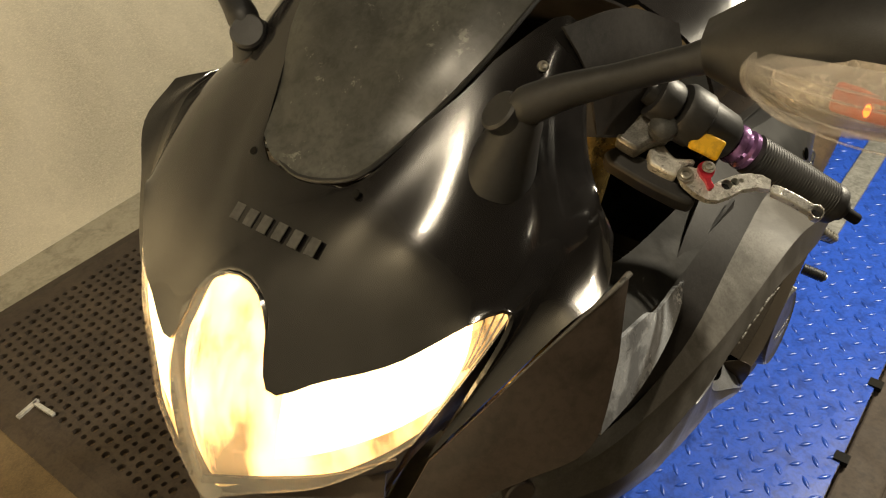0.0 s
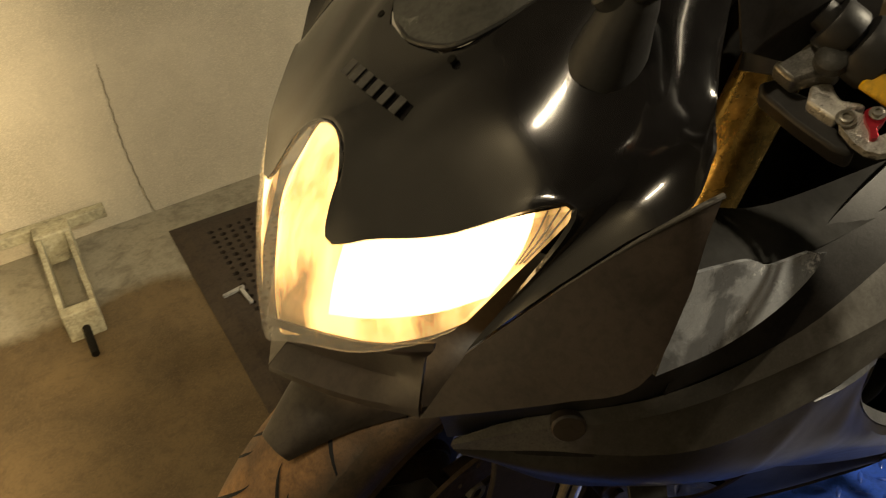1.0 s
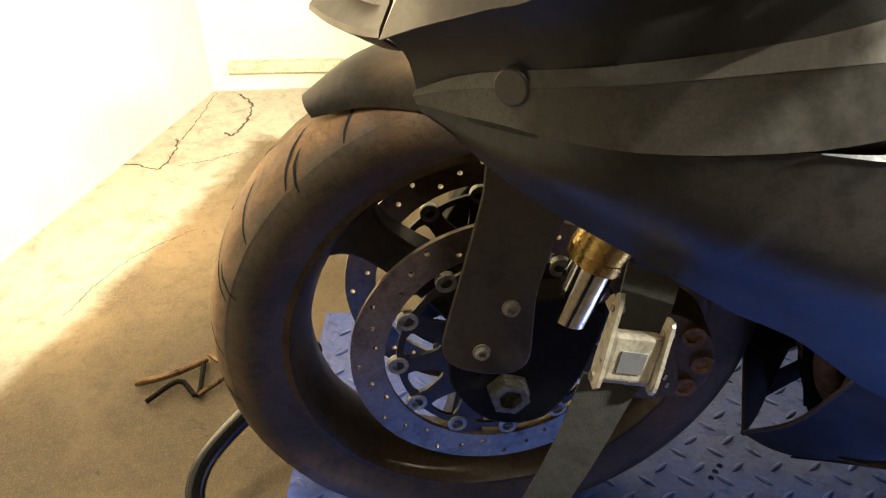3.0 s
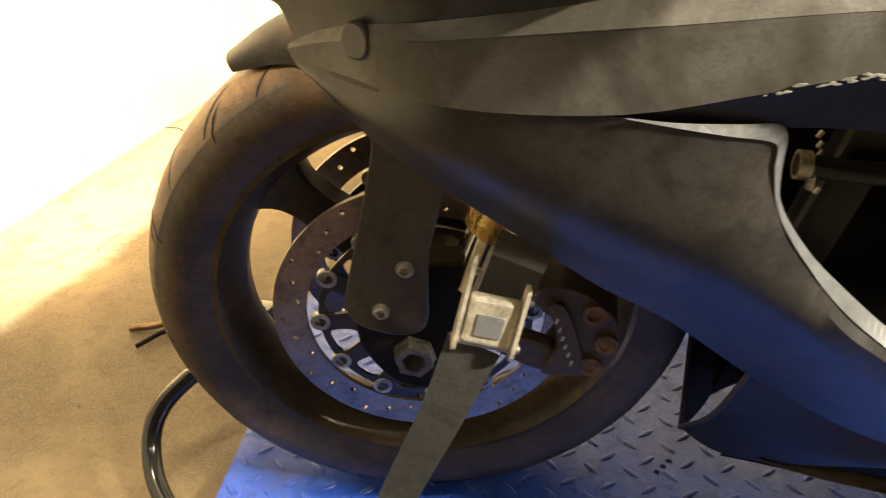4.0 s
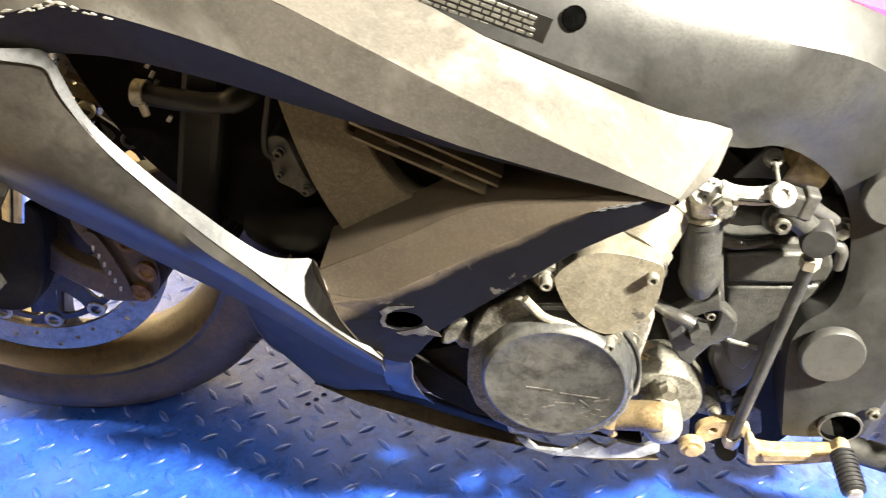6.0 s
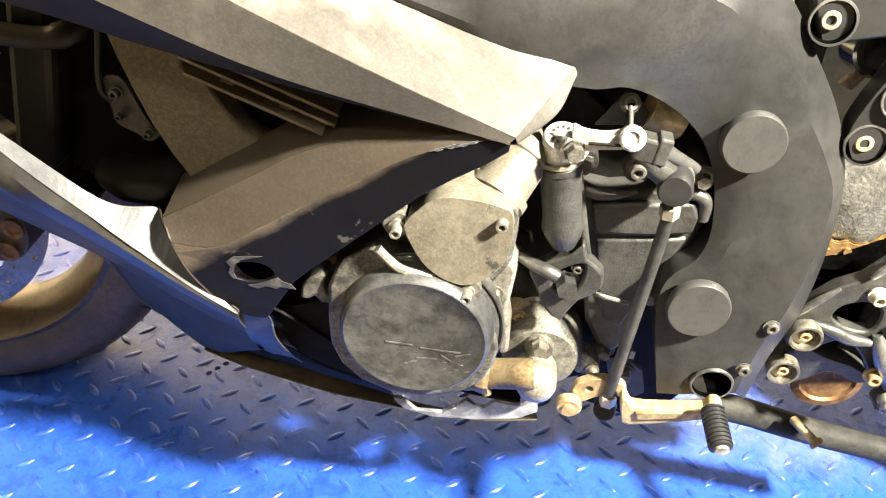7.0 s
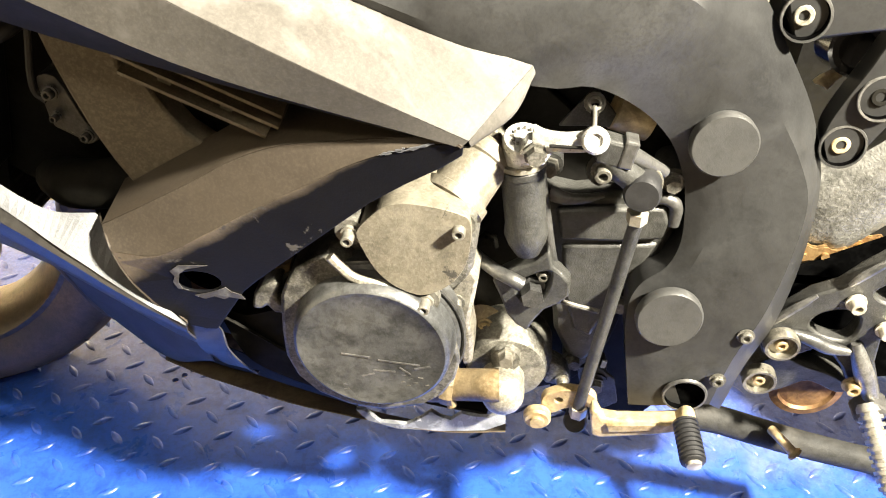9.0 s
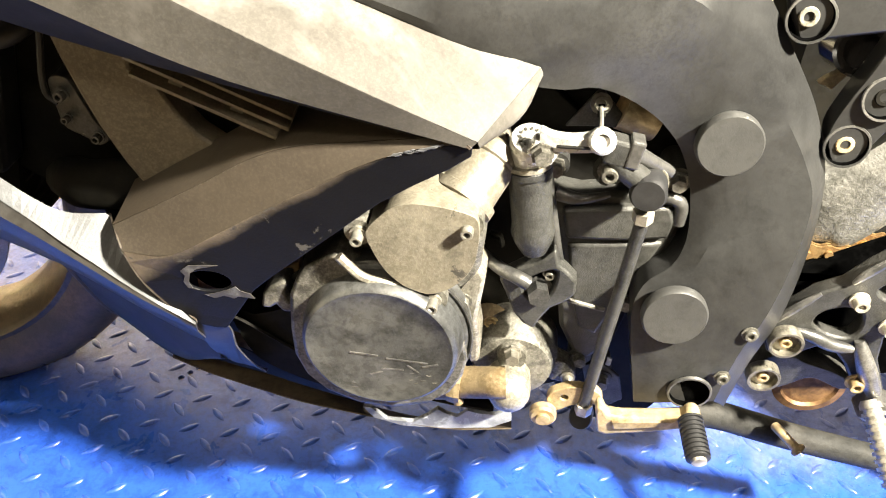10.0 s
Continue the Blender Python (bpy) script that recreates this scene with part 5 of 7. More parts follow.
F_M1 = [(0.4, -0.2, 0.69), (0.52, -0.207, 0.66), (0.6, -0.204, 0.643), (0.67, -0.195, 0.625), (0.7419, -0.178, 0.6059), (0.778, -0.161, 0.5782), (0.8061, -0.153, 0.5471), (0.829, -0.15, 0.5175), (0.8474, -0.152, 0.4904), (0.8589, -0.158, 0.4635), (0.8585, -0.166, 0.4227), (0.8507, -0.175, 0.3755), (0.8379, -0.181, 0.334), (0.8318, -0.183, 0.2852)]
F_M2 = [(0.40, -0.212, 0.65), (0.52, -0.224, 0.625), (0.58, -0.220, 0.605), (0.64, -0.207, 0.583), (0.7192, -0.186, 0.5778), (0.7488, -0.17, 0.552), (0.7739, -0.16, 0.5217), (0.7897, -0.157, 0.4895), (0.7987, -0.159, 0.4596), (0.7989, -0.166, 0.4329), (0.7908, -0.175, 0.4106), (0.7785, -0.181, 0.3789), (0.7802, -0.185, 0.3364), (0.7884, -0.187, 0.2809)]
F_IN = [(0.40, -0.2, 0.62), (0.5, -0.2, 0.59), (0.57, -0.2, 0.57), (0.6693, -0.19, 0.5484), (0.7044, -0.178, 0.545), (0.7364, -0.165, 0.5264), (0.7604, -0.155, 0.5015), (0.7743, -0.152, 0.4757), (0.7811, -0.154, 0.4518), (0.7836, -0.16, 0.424), (0.7764, -0.168, 0.4058), (0.7586, -0.175, 0.3909), (0.7545, -0.18, 0.3604), (0.7707, -0.183, 0.2748)]


HULL = [[(0.4404, -0.2345, 0.3661), (0.4535, -0.236, 0.3654), (0.4635, -0.228, 0.3556), (0.4633, -0.22, 0.331), (0.4686, -0.213, 0.3115), (0.4779, -0.206, 0.2931)], [(0.4362, -0.187, 0.2789), (0.4448, -0.19, 0.2784), (0.4533, -0.194, 0.2817), (0.4613, -0.198, 0.285), (0.4696, -0.202, 0.2884), (0.4787, -0.206, 0.2913)]]
HULL[0] = [(x, blade_y(x, z) + 0.0012, z) for x, y, z in HULL[0]]
HULL.insert(1, [((a + c) / 2, (b + d) / 2 - 0.006 + 0.001 * k, (e + f) / 2) for k, ((a, b, e), (c, d, f)) in enumerate(zip(*HULL))])
LIP = [[(0.332, -0.09, 0.172), (0.3766, -0.105, 0.1849), (0.4118, -0.12, 0.1937), (0.4415, -0.13, 0.1994), (0.481, -0.142, 0.2021), (0.5265, -0.152, 0.202), (0.5698, -0.157, 0.1964), (0.6225, -0.157, 0.1923), (0.677, -0.157, 0.2019)], [(0.3414, -0.1080, 0.1816), (0.3849, -0.1260, 0.1861), (0.4199, -0.1420, 0.1959), (0.4483, -0.1520, 0.2004), (0.4878, -0.1660, 0.2078), (0.5326, -0.1770, 0.2149), (0.5745, -0.1830, 0.2171), (0.6249, -0.1840, 0.2159), (0.6767, -0.1840, 0.2252)]]
# dark sheet that paints the shade of the slot
CAVITY = [[(0.3261, -0.07, 0.1657), (0.3794, -0.085, 0.1881), (0.4116, -0.105, 0.2037), (0.4418, -0.125, 0.2158), (0.4641, -0.138, 0.2211), (0.4947, -0.148, 0.2213), (0.5374, -0.152, 0.21)], [(0.3134, -0.06, 0.131), (0.3615, -0.08, 0.1441), (0.3982, -0.095, 0.1519), (0.4294, -0.105, 0.1575), (0.4721, -0.12, 0.1633), (0.5084, -0.13, 0.1682), (0.5447, -0.14, 0.1726)]]
BELLY = [[(0.2939, -0.156, 0.3436), (0.3308, -0.158, 0.323), (0.3584, -0.162, 0.3101), (0.3868, -0.17, 0.3029), (0.4152, -0.187, 0.3086), (0.4401, -0.203, 0.3177)],
         [(0.2775, -0.012, 0.118), (0.303, -0.043, 0.124), (0.329, -0.078, 0.150), (0.37, -0.124, 0.20), (0.404, -0.155, 0.239), (0.438, -0.188, 0.279)]]
BELLY.insert(1, [((a + c) / 2, (b + d) / 2 - 0.013 + 0.0015 * k, (e + f) / 2 - 0.004) for k, ((a, b, e), (c, d, f)) in enumerate(zip(*BELLY))])
for flip in (False, True):
    for rails, m_, txt in ((HULL, MATTE, "primered skin below the blade"), (LIP, PANM, "brown lower lip of the belly fairing"), (BELLY, BELLYM, "belly fairing in matte dark primer"), (CAVITY, DARK, "dark sheet painted as the shade in the belly slot")):
        bp("belly_fairing", grid_loft(mirrored(rails, NOSE_Y + 0.004) if flip else rails, 5, 4), m_, txt, solid=0.0012)
AXIS = NOSE_Y + 0.004
# dark sheets in the belly stand in for its inner shade
bp("belly_inside", grid_loft([[(0.352, -y0, z), (0.352, AXIS, z - dz), (0.352, 2 * AXIS + y0, z)] for y0, z, dz in ((0.165, 0.42, 0), (0.15, 0.31, 0.01), (0.08, 0.168, 0.03))], 4, 4), DARK, "dark sheet painted as the shade inside the belly fairing", solid=0.002)
for sy in (-1, 1):
    bp("belly_rim", tube([(x, y if sy < 0 else 2 * AXIS - y, z) for x, y, z in (BELLY[0][0], BELLY[1][0], BELLY[2][0])], 0.0026, 12, 8), PANM, "worn front rim of the belly fairing")
bp("belly_inside", grid_loft([[(0.38, -0.2, 0.36), (0.45, -0.205, 0.35), (0.52, -0.2, 0.30), (0.6, -0.19, 0.26), (0.66, -0.18, 0.24)], [(0.36, -0.12, 0.26), (0.43, -0.13, 0.25), (0.5, -0.14, 0.24), (0.6, -0.15, 0.235), (0.66, -0.15, 0.23)]], 5, 3), DARK, "dark sheet painted as the shade inside the belly fairing", solid=0.002)
for k, y in enumerate((-0.11, -0.04, 0.03)):
    bp("exhaust_header", tube([(0.42, y, 0.40), (0.36, y - 0.01, 0.38), (0.335, y, 0.30), (0.36, y * 0.7, 0.20), (0.45, y * 0.5, 0.16)], 0.018, 24, 16), RUST, "rusty exhaust header pipe")
bp("belly_inside", grid_loft([[(0.31, -0.02, 0.27), (0.42, -0.02, 0.28), (0.52, -0.02, 0.28), (0.64, -0.02, 0.26)], [(0.33, -0.025, 0.175), (0.42, -0.025, 0.15), (0.52, -0.025, 0.142), (0.64, -0.03, 0.145)]], 5, 2), DARK, "dark sheet painted as the shade inside the belly fairing", solid=0.002)

def pushed(r, dy):
    return [(x, y + dy, z) for x, y, z in r]


frame_ob = bp("frame", grid_loft([pushed(F_OUT, 0.05), F_OUT, F_M1, F_M2, F_IN, pushed(F_IN, 0.05)], 4, 2, False), FRAMEM, "satin black aluminium main frame, scuffed grey")
fkw = dict(parent=frame_ob)
for (x, y, z), r in (((0.7932, -0.162, 0.5046), 0.0218), ((0.7823, -0.186, 0.3744), 0.0238)):
    bp("pivot_cap", turned((x, y + 0.003, z), (0.04, -1, 0.12), [(0, r), (0.006, r), (0.008, r * 0.94), (0.008, r * 0.86), (0.0075, 0.001)], 40), CAPM, "round dark pivot cap", **fkw)
for c in ((0.8418, -0.1795, 0.3577), (0.8301, -0.1865, 0.3167)):
    bp("bolt", bolt_bm(c, (0, -1, 0.1), 0.0062, 0.004), CAST, **fkw)
# black discs on the frame, painted as the shade in its holes
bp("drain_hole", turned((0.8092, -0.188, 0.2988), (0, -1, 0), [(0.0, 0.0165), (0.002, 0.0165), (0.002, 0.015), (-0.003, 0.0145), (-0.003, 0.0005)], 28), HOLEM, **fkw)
bp("hole_lip", turned((0.8092, -0.188, 0.2988), (0, -1, 0), [(0.0, 0.0172), (0.0024, 0.0166), (0.0024, 0.0152), (0.0, 0.015)], 28), SCUFF, **fkw)
bp("frame_hole", turned((0.5635, -0.2142, 0.637), (0.1, -1, 0.35), [(0.0, 0.0072), (0.0012, 0.0068), (0.0012, 0.0005)], 20), HOLEM, **fkw)


def warning_label():
    m = Matrix.Translation((0.508, -0.2212, 0.640)) @ pose(0, 0, 0, 19, 17, -2)
    bp("warning_label", box(-0.042, 0.042, -0.0002, 0.0003, -0.018, 0.0145, m), PLASTIC, "worn black label with unreadable white print", smooth=False, **fkw)
    rnd = random.Random(4)
    for row in range(7):
        x = -0.038
        while x < 0.033:
            w = rnd.uniform(0.003, 0.0075)
            bp("print_bar", box(-w / 2, w / 2, -0.0002, 0.0002, -0.0011, 0.0011, m @ Matrix.Translation((x + w / 2, -0.0005, 0.011 - row * 0.0042))), WHITEP, smooth=False, **fkw)
            x += w + 0.0012


warning_label()
bp("seat", loft([[(0.6937, -0.15, 0.6367), (0.7198, -0.148, 0.6275), (0.7457, -0.146, 0.6203), (0.7823, -0.144, 0.6116)], [(0.6951, -0.145, 0.6476), (0.7209, -0.143, 0.6392), (0.7466, -0.14, 0.6332), (0.7819, -0.14, 0.626)], [(0.7089, -0.09, 0.6596), (0.7352, -0.09, 0.6536), (0.7615, -0.09, 0.6476), (0.7959, -0.09, 0.6384)]], 14, 4), PINK, "seat wrapped in magenta cloth", solid=0.008)
bp("fuel_tank", grid_loft([[(0.36, -0.16, 0.72), (0.5, -0.165, 0.71), (0.62, -0.16, 0.69), (0.72, -0.14, 0.66)], [(0.36, -0.15, 0.82), (0.5, -0.16, 0.83), (0.62, -0.13, 0.80), (0.72, -0.09, 0.70)], [(0.36, 0.0, 0.88), (0.5, 0.0, 0.89), (0.62, 0.0, 0.85), (0.72, 0.0, 0.72)], [(0.36, 0.15, 0.82), (0.5, 0.16, 0.83), (0.62, 0.13, 0.80), (0.72, 0.09, 0.70)], [(0.36, 0.16, 0.72), (0.5, 0.165, 0.71), (0.62, 0.16, 0.69), (0.72, 0.14, 0.66)]], 6, 4), GLOSS, "black fuel tank", solid=0.004)
# right-hand spar and dark inner parts close the view through the machine
bp("frame_spar", grid_loft([[(x, -y - 0.03, z) for x, y, z in r] for r in (F_OUT, F_M1, F_M2, F_IN)], 3, 2, False), FRAMEM, solid=0.004, **fkw)

radiator = bp("radiator", box(-0.012, 0.012, -0.17, 0.15, -0.13, 0.13, pose(0.30, 0.0, 0.50, 0, 14, 0)), DARK, "black radiator behind the front wheel", smooth=False)
for i in range(26):
    bp("fin", box(-0.014, 0.014, -0.165, 0.145, -0.0008, 0.0008, pose(0.30 + (i - 13) * 0.0096 * math.sin(radians(14)), 0.0, 0.5 + (i - 13) * 0.0096 * math.cos(radians(14)), 0, 14, 0)), DARK, parent=radiator, smooth=False)
bp("side_tank", box(-0.016, 0.016, -0.195, -0.165, -0.05, 0.12, pose(0.30, 0.0, 0.50, 0, 14, 0)), PLASTIC, parent=radiator, smooth=False, bevel=0.006)
hose = bp("coolant_hose", tube([(0.2745, -0.205, 0.563), (0.305, -0.205, 0.560), (0.33, -0.204, 0.559), (0.345, -0.2, 0.562), (0.352, -0.185, 0.566), (0.354, -0.15, 0.566)], lambda u: 0.0075 + (0.0012 if u > 0.5 else 0), 36, 18), PLASTIC, "dusty black rubber coolant hose")
bp("hose_clip", turned((0.277, -0.205, 0.563), (1, 0, -0.08), [(-0.004, 0.0075), (-0.004, 0.0095), (0.004, 0.0095), (0.004, 0.0075)], 24), ZINC, parent=hose)
bp("clip_screw", rod((0.281, -0.214, 0.560), (0.282, -0.213, 0.551), 0.0028, seg=10), ZINC, parent=hose)
for z, x in ((0.582, 0.284), (0.575, 0.2855), (0.569, 0.287), (0.542, 0.291)):
    bp("cable_end", box(-0.0013, 0.0013, -0.001, 0.001, -0.0024, 0.0024, pose(x, -0.2, z, 0, 35, 20)), WHITEP, smooth=False)
# engine mount plate, thermostat and the fins beside it
bp("lower_hose", tube([(0.33, -0.16, 0.43), (0.36, -0.185, 0.442), (0.395, -0.18, 0.445), (0.42, -0.16, 0.44)], 0.018, 20, 14), DARK)
spar = bp("engine_spar", plate2([[(0.3716, 0.5989), (0.3705, 0.5766), (0.3759, 0.5497), (0.3827, 0.525), (0.3904, 0.5011), (0.4009, 0.4774), (0.4166, 0.4492), (0.4378, 0.4605), (0.4597, 0.4729), (0.4821, 0.4886), (0.4668, 0.4947), (0.4546, 0.5033), (0.4452, 0.5156), (0.4387, 0.5274), (0.4344, 0.5365), (0.4193, 0.5459), (0.4196, 0.5608), (0.4314, 0.6033)]], 0.03, warp=lambda x, z: -0.203), CASTG, "dull brown-grey cast engine mount plate", bevel=0.002)
bp("thermostat", plate2([smooth2([(0.3596, 0.5298), (0.3709, 0.5316), (0.3772, 0.5185), (0.383, 0.5024), (0.3899, 0.4893), (0.3825, 0.4833), (0.3755, 0.4879), (0.3684, 0.4915), (0.3615, 0.496), (0.3594, 0.5107)], 36)], 0.03, Matrix.Translation((0, -0.196, 0))), COVER, "dusty cast thermostat housing", bevel=0.004)
for c, r in (((0.3682, -0.199, 0.5213), 0.0048), ((0.3677, -0.199, 0.5043), 0.0034), ((0.3852, -0.199, 0.4919), 0.0042)):
    bp("bolt", bolt_bm(c, (0, -1, 0.1), r, 0.006), COVER)
bp("sensor_cable", tube([(0.3695, -0.2, 0.5789), (0.3639, -0.2, 0.5549), (0.3591, -0.2, 0.5353), (0.3583, -0.2, 0.5213), (0.3645, -0.2, 0.5158)], 0.0022, 20, 8), PLASTIC)
FINS = (((0.4322, -0.218, 0.5661), (0.5281, -0.233, 0.5379), 0.03), ((0.4265, -0.22, 0.5615), (0.5261, -0.235, 0.5316), 0.034), ((0.4288, -0.222, 0.5517), (0.5179, -0.235, 0.525), 0.036))
duct = None
for a, b, deep in FINS:
    a, b = Vector(a), Vector(b)
    inner = Vector((0, deep, 0.004))
    bm = loft([[a, b], [a + inner, b + inner]], 12, 3, False)
    if duct is None:
        duct = bp("cooling_fin", bm, CASTG, "dusty brown air fins", solid=0.0022)
    else:
        bp("cooling_fin", bm, CASTG, parent=duct, solid=0.0022)
for u, v in ((0.24, 0.33), (0.66, 0.74)):
    (a0, b0, _), (a2, b2, _) = FINS[0], FINS[2]
    rails = []
    for w in (u, v):
        rails.append([Vector(a0).lerp(Vector(b0), w) + Vector((0, 0.008, 0)), Vector(a2).lerp(Vector(b2), w) + Vector((0, 0.008, 0))])
    bp("fin_post", loft(rails, 4, 2, False), CASTG, parent=duct, solid=0.004)
# the recess is a dark sheet painted as shade
bp("fin_recess", plate2([[(0.4097, 0.5619), (0.4436, 0.5459), (0.5183, 0.5149), (0.5193, 0.5025), (0.4798, 0.4779), (0.4529, 0.4849), (0.4285, 0.5248)]], 0.004, warp=lambda x, z: -0.185), DARK, "dark sheet painted as the shade behind the fins", parent=duct, smooth=False)

block = bp("engine", plate2([smooth2([(0.43, 0.44), (0.47, 0.53), (0.56, 0.55), (0.64, 0.54), (0.70, 0.50), (0.755, 0.43), (0.76, 0.32), (0.73, 0.24), (0.65, 0.215), (0.56, 0.22), (0.49, 0.27), (0.45, 0.34)], 60)], 0.26, Matrix.Translation((0, -0.13, 0))), DARK, "dirty four-cylinder engine with worn black covers", bevel=0.01)
ek = dict(parent=block)
bp("upper_case", box(0.44, 0.74, -0.12, 0.1, 0.5, 0.62), DARK, smooth=False, **ek)

# generator case with its flange, shoulder and lug
bp("generator_case", plate2([[(0.5093, 0.3878), (0.5137, 0.4001), (0.5222, 0.4156), (0.539, 0.4282), (0.5462, 0.4306), (0.5516, 0.4278), (0.5638, 0.4144), (0.5789, 0.4108), (0.5968, 0.405), (0.615, 0.3929), (0.626, 0.3799), (0.6341, 0.3616), (0.6375, 0.3436), (0.6342, 0.3232), (0.6262, 0.3063), (0.6089, 0.2904), (0.5818, 0.2812), (0.5545, 0.2825), (0.5321, 0.2919), (0.5152, 0.3103), (0.5079, 0.3307), (0.5073, 0.3542)]], 0.06, Matrix.Translation((0, -0.222, 0))), CAST, "grey cast aluminium generator case", bevel=0.005, **ek)
bp("case_lug", plate2([[(0.4851, 0.3685), (0.4873, 0.3816), (0.4941, 0.3895), (0.504, 0.3962), (0.508, 0.3946), (0.5038, 0.3854), (0.5048, 0.378), (0.5106, 0.3755), (0.5098, 0.3664), (0.5012, 0.3663), (0.4966, 0.3724), (0.492, 0.3684)]], 0.02, Matrix.Translation((0, -0.216, 0))), CAST, bevel=0.003, **ek)
bp("bracket_tab", plate2([[(0.4995, 0.3941), (0.5121, 0.4021), (0.5115, 0.3941), (0.5046, 0.3889), (0.5009, 0.3857)]], 0.01, Matrix.Translation((0, -0.2, 0))), BRASSY, smooth=False, bevel=0.001, **ek)
bp("case_rib", tube([(0.5486, -0.228, 0.4345), (0.5549, -0.228, 0.427), (0.5651, -0.228, 0.418), (0.5839, -0.228, 0.4144), (0.5997, -0.228, 0.4074)], 0.0034, 24, 8), ALU, **ek)
stc = (0.5755, -0.213, 0.3605)
gen = bp("generator_cover", turned(stc, (0, -1, 0.02), [(-0.01, 0.0625), (0.004, 0.0625), (0.006, 0.0612), (0.007, 0.0585), (0.0195, 0.0562), (0.0238, 0.0548), (0.0255, 0.0525), (0.0252, 0.0508), (0.0246, 0.0495), (0.0252, 0.03), (0.0252, 0.0005)], 80), GENC, "round black generator cover, paint worn to metal", **ek)
bp("flange_rim", turned((0.5755, -0.2185, 0.3605), (0, -1, 0.02), [(-0.004, 0.0645), (0.001, 0.0652), (0.0015, 0.064), (0.0005, 0.0625), (-0.004, 0.0625)], 80, True), COVER, parent=gen)


def worn_mark():
    """Raised mark on the cover, worn past reading: bars and scraped patches."""
    rnd = random.Random(12)
    for (x, z), ln, tilt in (((0.5956, 0.3529), 0.030, 2), ((0.5852, 0.3432), 0.016, -3), ((0.5998, 0.3455), 0.010, 38), ((0.6121, 0.3503), 0.012, -20), ((0.5734, 0.3377), 0.010, -25), ((0.5646, 0.3556), 0.02, 3)):
        bp("mark_bar", box(-ln / 2, ln / 2, -0.0003, 0.0004, -0.0007, 0.0007, pose(x, -0.2385, z, 0, tilt, 0)), SCUFF, parent=gen, smooth=False)
    for n in range(30):
        u = rnd.random()
        x, z = 0.556 + 0.062 * u, 0.334 - 0.012 * rnd.random() + 0.012 * u - 0.02 * (u - 0.5) ** 2
        bp("scrape", box(-rnd.uniform(0.0012, 0.0045), 0.0015, -0.0002, 0.0003, -0.0004, 0.0004, pose(x, -0.2384, z, 0, rnd.uniform(-30, 10), 0)), SCUFF if n % 2 else CAST, parent=gen, smooth=False)


worn_mark()
cov2 = smooth2([(0.568, 0.4593), (0.5776, 0.4729), (0.5868, 0.481), (0.5976, 0.4844), (0.6137, 0.4841), (0.6273, 0.4818), (0.6375, 0.4778), (0.64, 0.4658), (0.6392, 0.4483), (0.6354, 0.4345), (0.6287, 0.4239), (0.6194, 0.4157), (0.6079, 0.4116), (0.593, 0.4166), (0.5807, 0.4279), (0.5718, 0.4445)], 60)
bp("starter_cover", plate2([cov2], 0.05, warp=lambda x, z: -0.231), TANC, "stained dusty starter gear cover", bevel=0.004, **ek)
bp("case_wall", plate2([[(0.5481, 0.4584), (0.5642, 0.4762), (0.5947, 0.4795), (0.6366, 0.4708), (0.6431, 0.4388), (0.6404, 0.4031), (0.6211, 0.3734), (0.5788, 0.3786), (0.5544, 0.4127), (0.5431, 0.4364)]], 0.06, Matrix.Translation((0, -0.2, 0))), CAST, bevel=0.004, **ek)
for c in ((0.5624, -0.226, 0.4545), (0.6325, -0.226, 0.4684), (0.6117, -0.226, 0.4027)):
    bp("bolt_boss", rod((c[0], -0.17, c[2]), (c[0], -0.226, c[2]), 0.0098, seg=22), CAST, **ek)
    bp("bolt", bolt_bm(c, (0, -1, 0), 0.0056, 0.011), STEEL, **ek)
bp("case_flange", plate2([[(0.6166, 0.3838), (0.6293, 0.3985), (0.6399, 0.4124), (0.6453, 0.4038), (0.6438, 0.3876), (0.6411, 0.3622), (0.645, 0.3393), (0.6453, 0.3192), (0.6384, 0.3156), (0.6334, 0.3465), (0.6265, 0.3657)]], 0.03, Matrix.Translation((0, -0.2, 0))), ALU, "pale cast flange", bevel=0.003, **ek)
bp("bolt", bolt_bm((0.6301, -0.201, 0.3822), (0, -1, 0), 0.0068, 0.007), CAST, **ek)
# starter motor: a stout barrel rising to the rear with an end cap
sm0, sm1 = Vector((0.6215, -0.205, 0.4633)), Vector((0.6482, -0.165, 0.4941))
bp("starter_motor", turned(sm0, sm1 - sm0, [(-0.01, 0.0205), (0.006, 0.0205), (0.007, 0.0225), (0.0135, 0.0225), (0.0145, 0.0198), (0.04, 0.0192), (0.0415, 0.0205), (0.05, 0.0205), (0.053, 0.016), (0.054, 0.001)], 44), TANC, "oxidised aluminium starter motor", **ek)
bp("motor_ear", plate2([smooth2([(0.6365, 0.496), (0.6447, 0.5054), (0.6517, 0.4988), (0.6543, 0.4858), (0.6508, 0.481), (0.6471, 0.4882), (0.6403, 0.4853)], 30)], 0.02, Matrix.Translation((0, -0.168, 0))), ALU, bevel=0.002, **ek)
bp("rear_plate", plate2([smooth2([(0.6345, 0.4556), (0.6398, 0.4752), (0.6458, 0.4655), (0.65, 0.4475), (0.644, 0.4379), (0.6367, 0.433)], 24)], 0.01, Matrix.Translation((0, -0.14, 0))), CAST, bevel=0.002, **ek)
bp("bolt", bolt_bm((0.6426, -0.142, 0.4489), (0, -1, 0.2), 0.006, 0.006), BRASSY, **ek)
bp("bolt", bolt_bm((0.6473, -0.14, 0.3907), (0, -1, 0.2), 0.0085, 0.008, True), DARK, smooth=False, **ek)

# pump cover with its pipe elbow
pc = Vector((0.6718, -0.168, 0.2846))
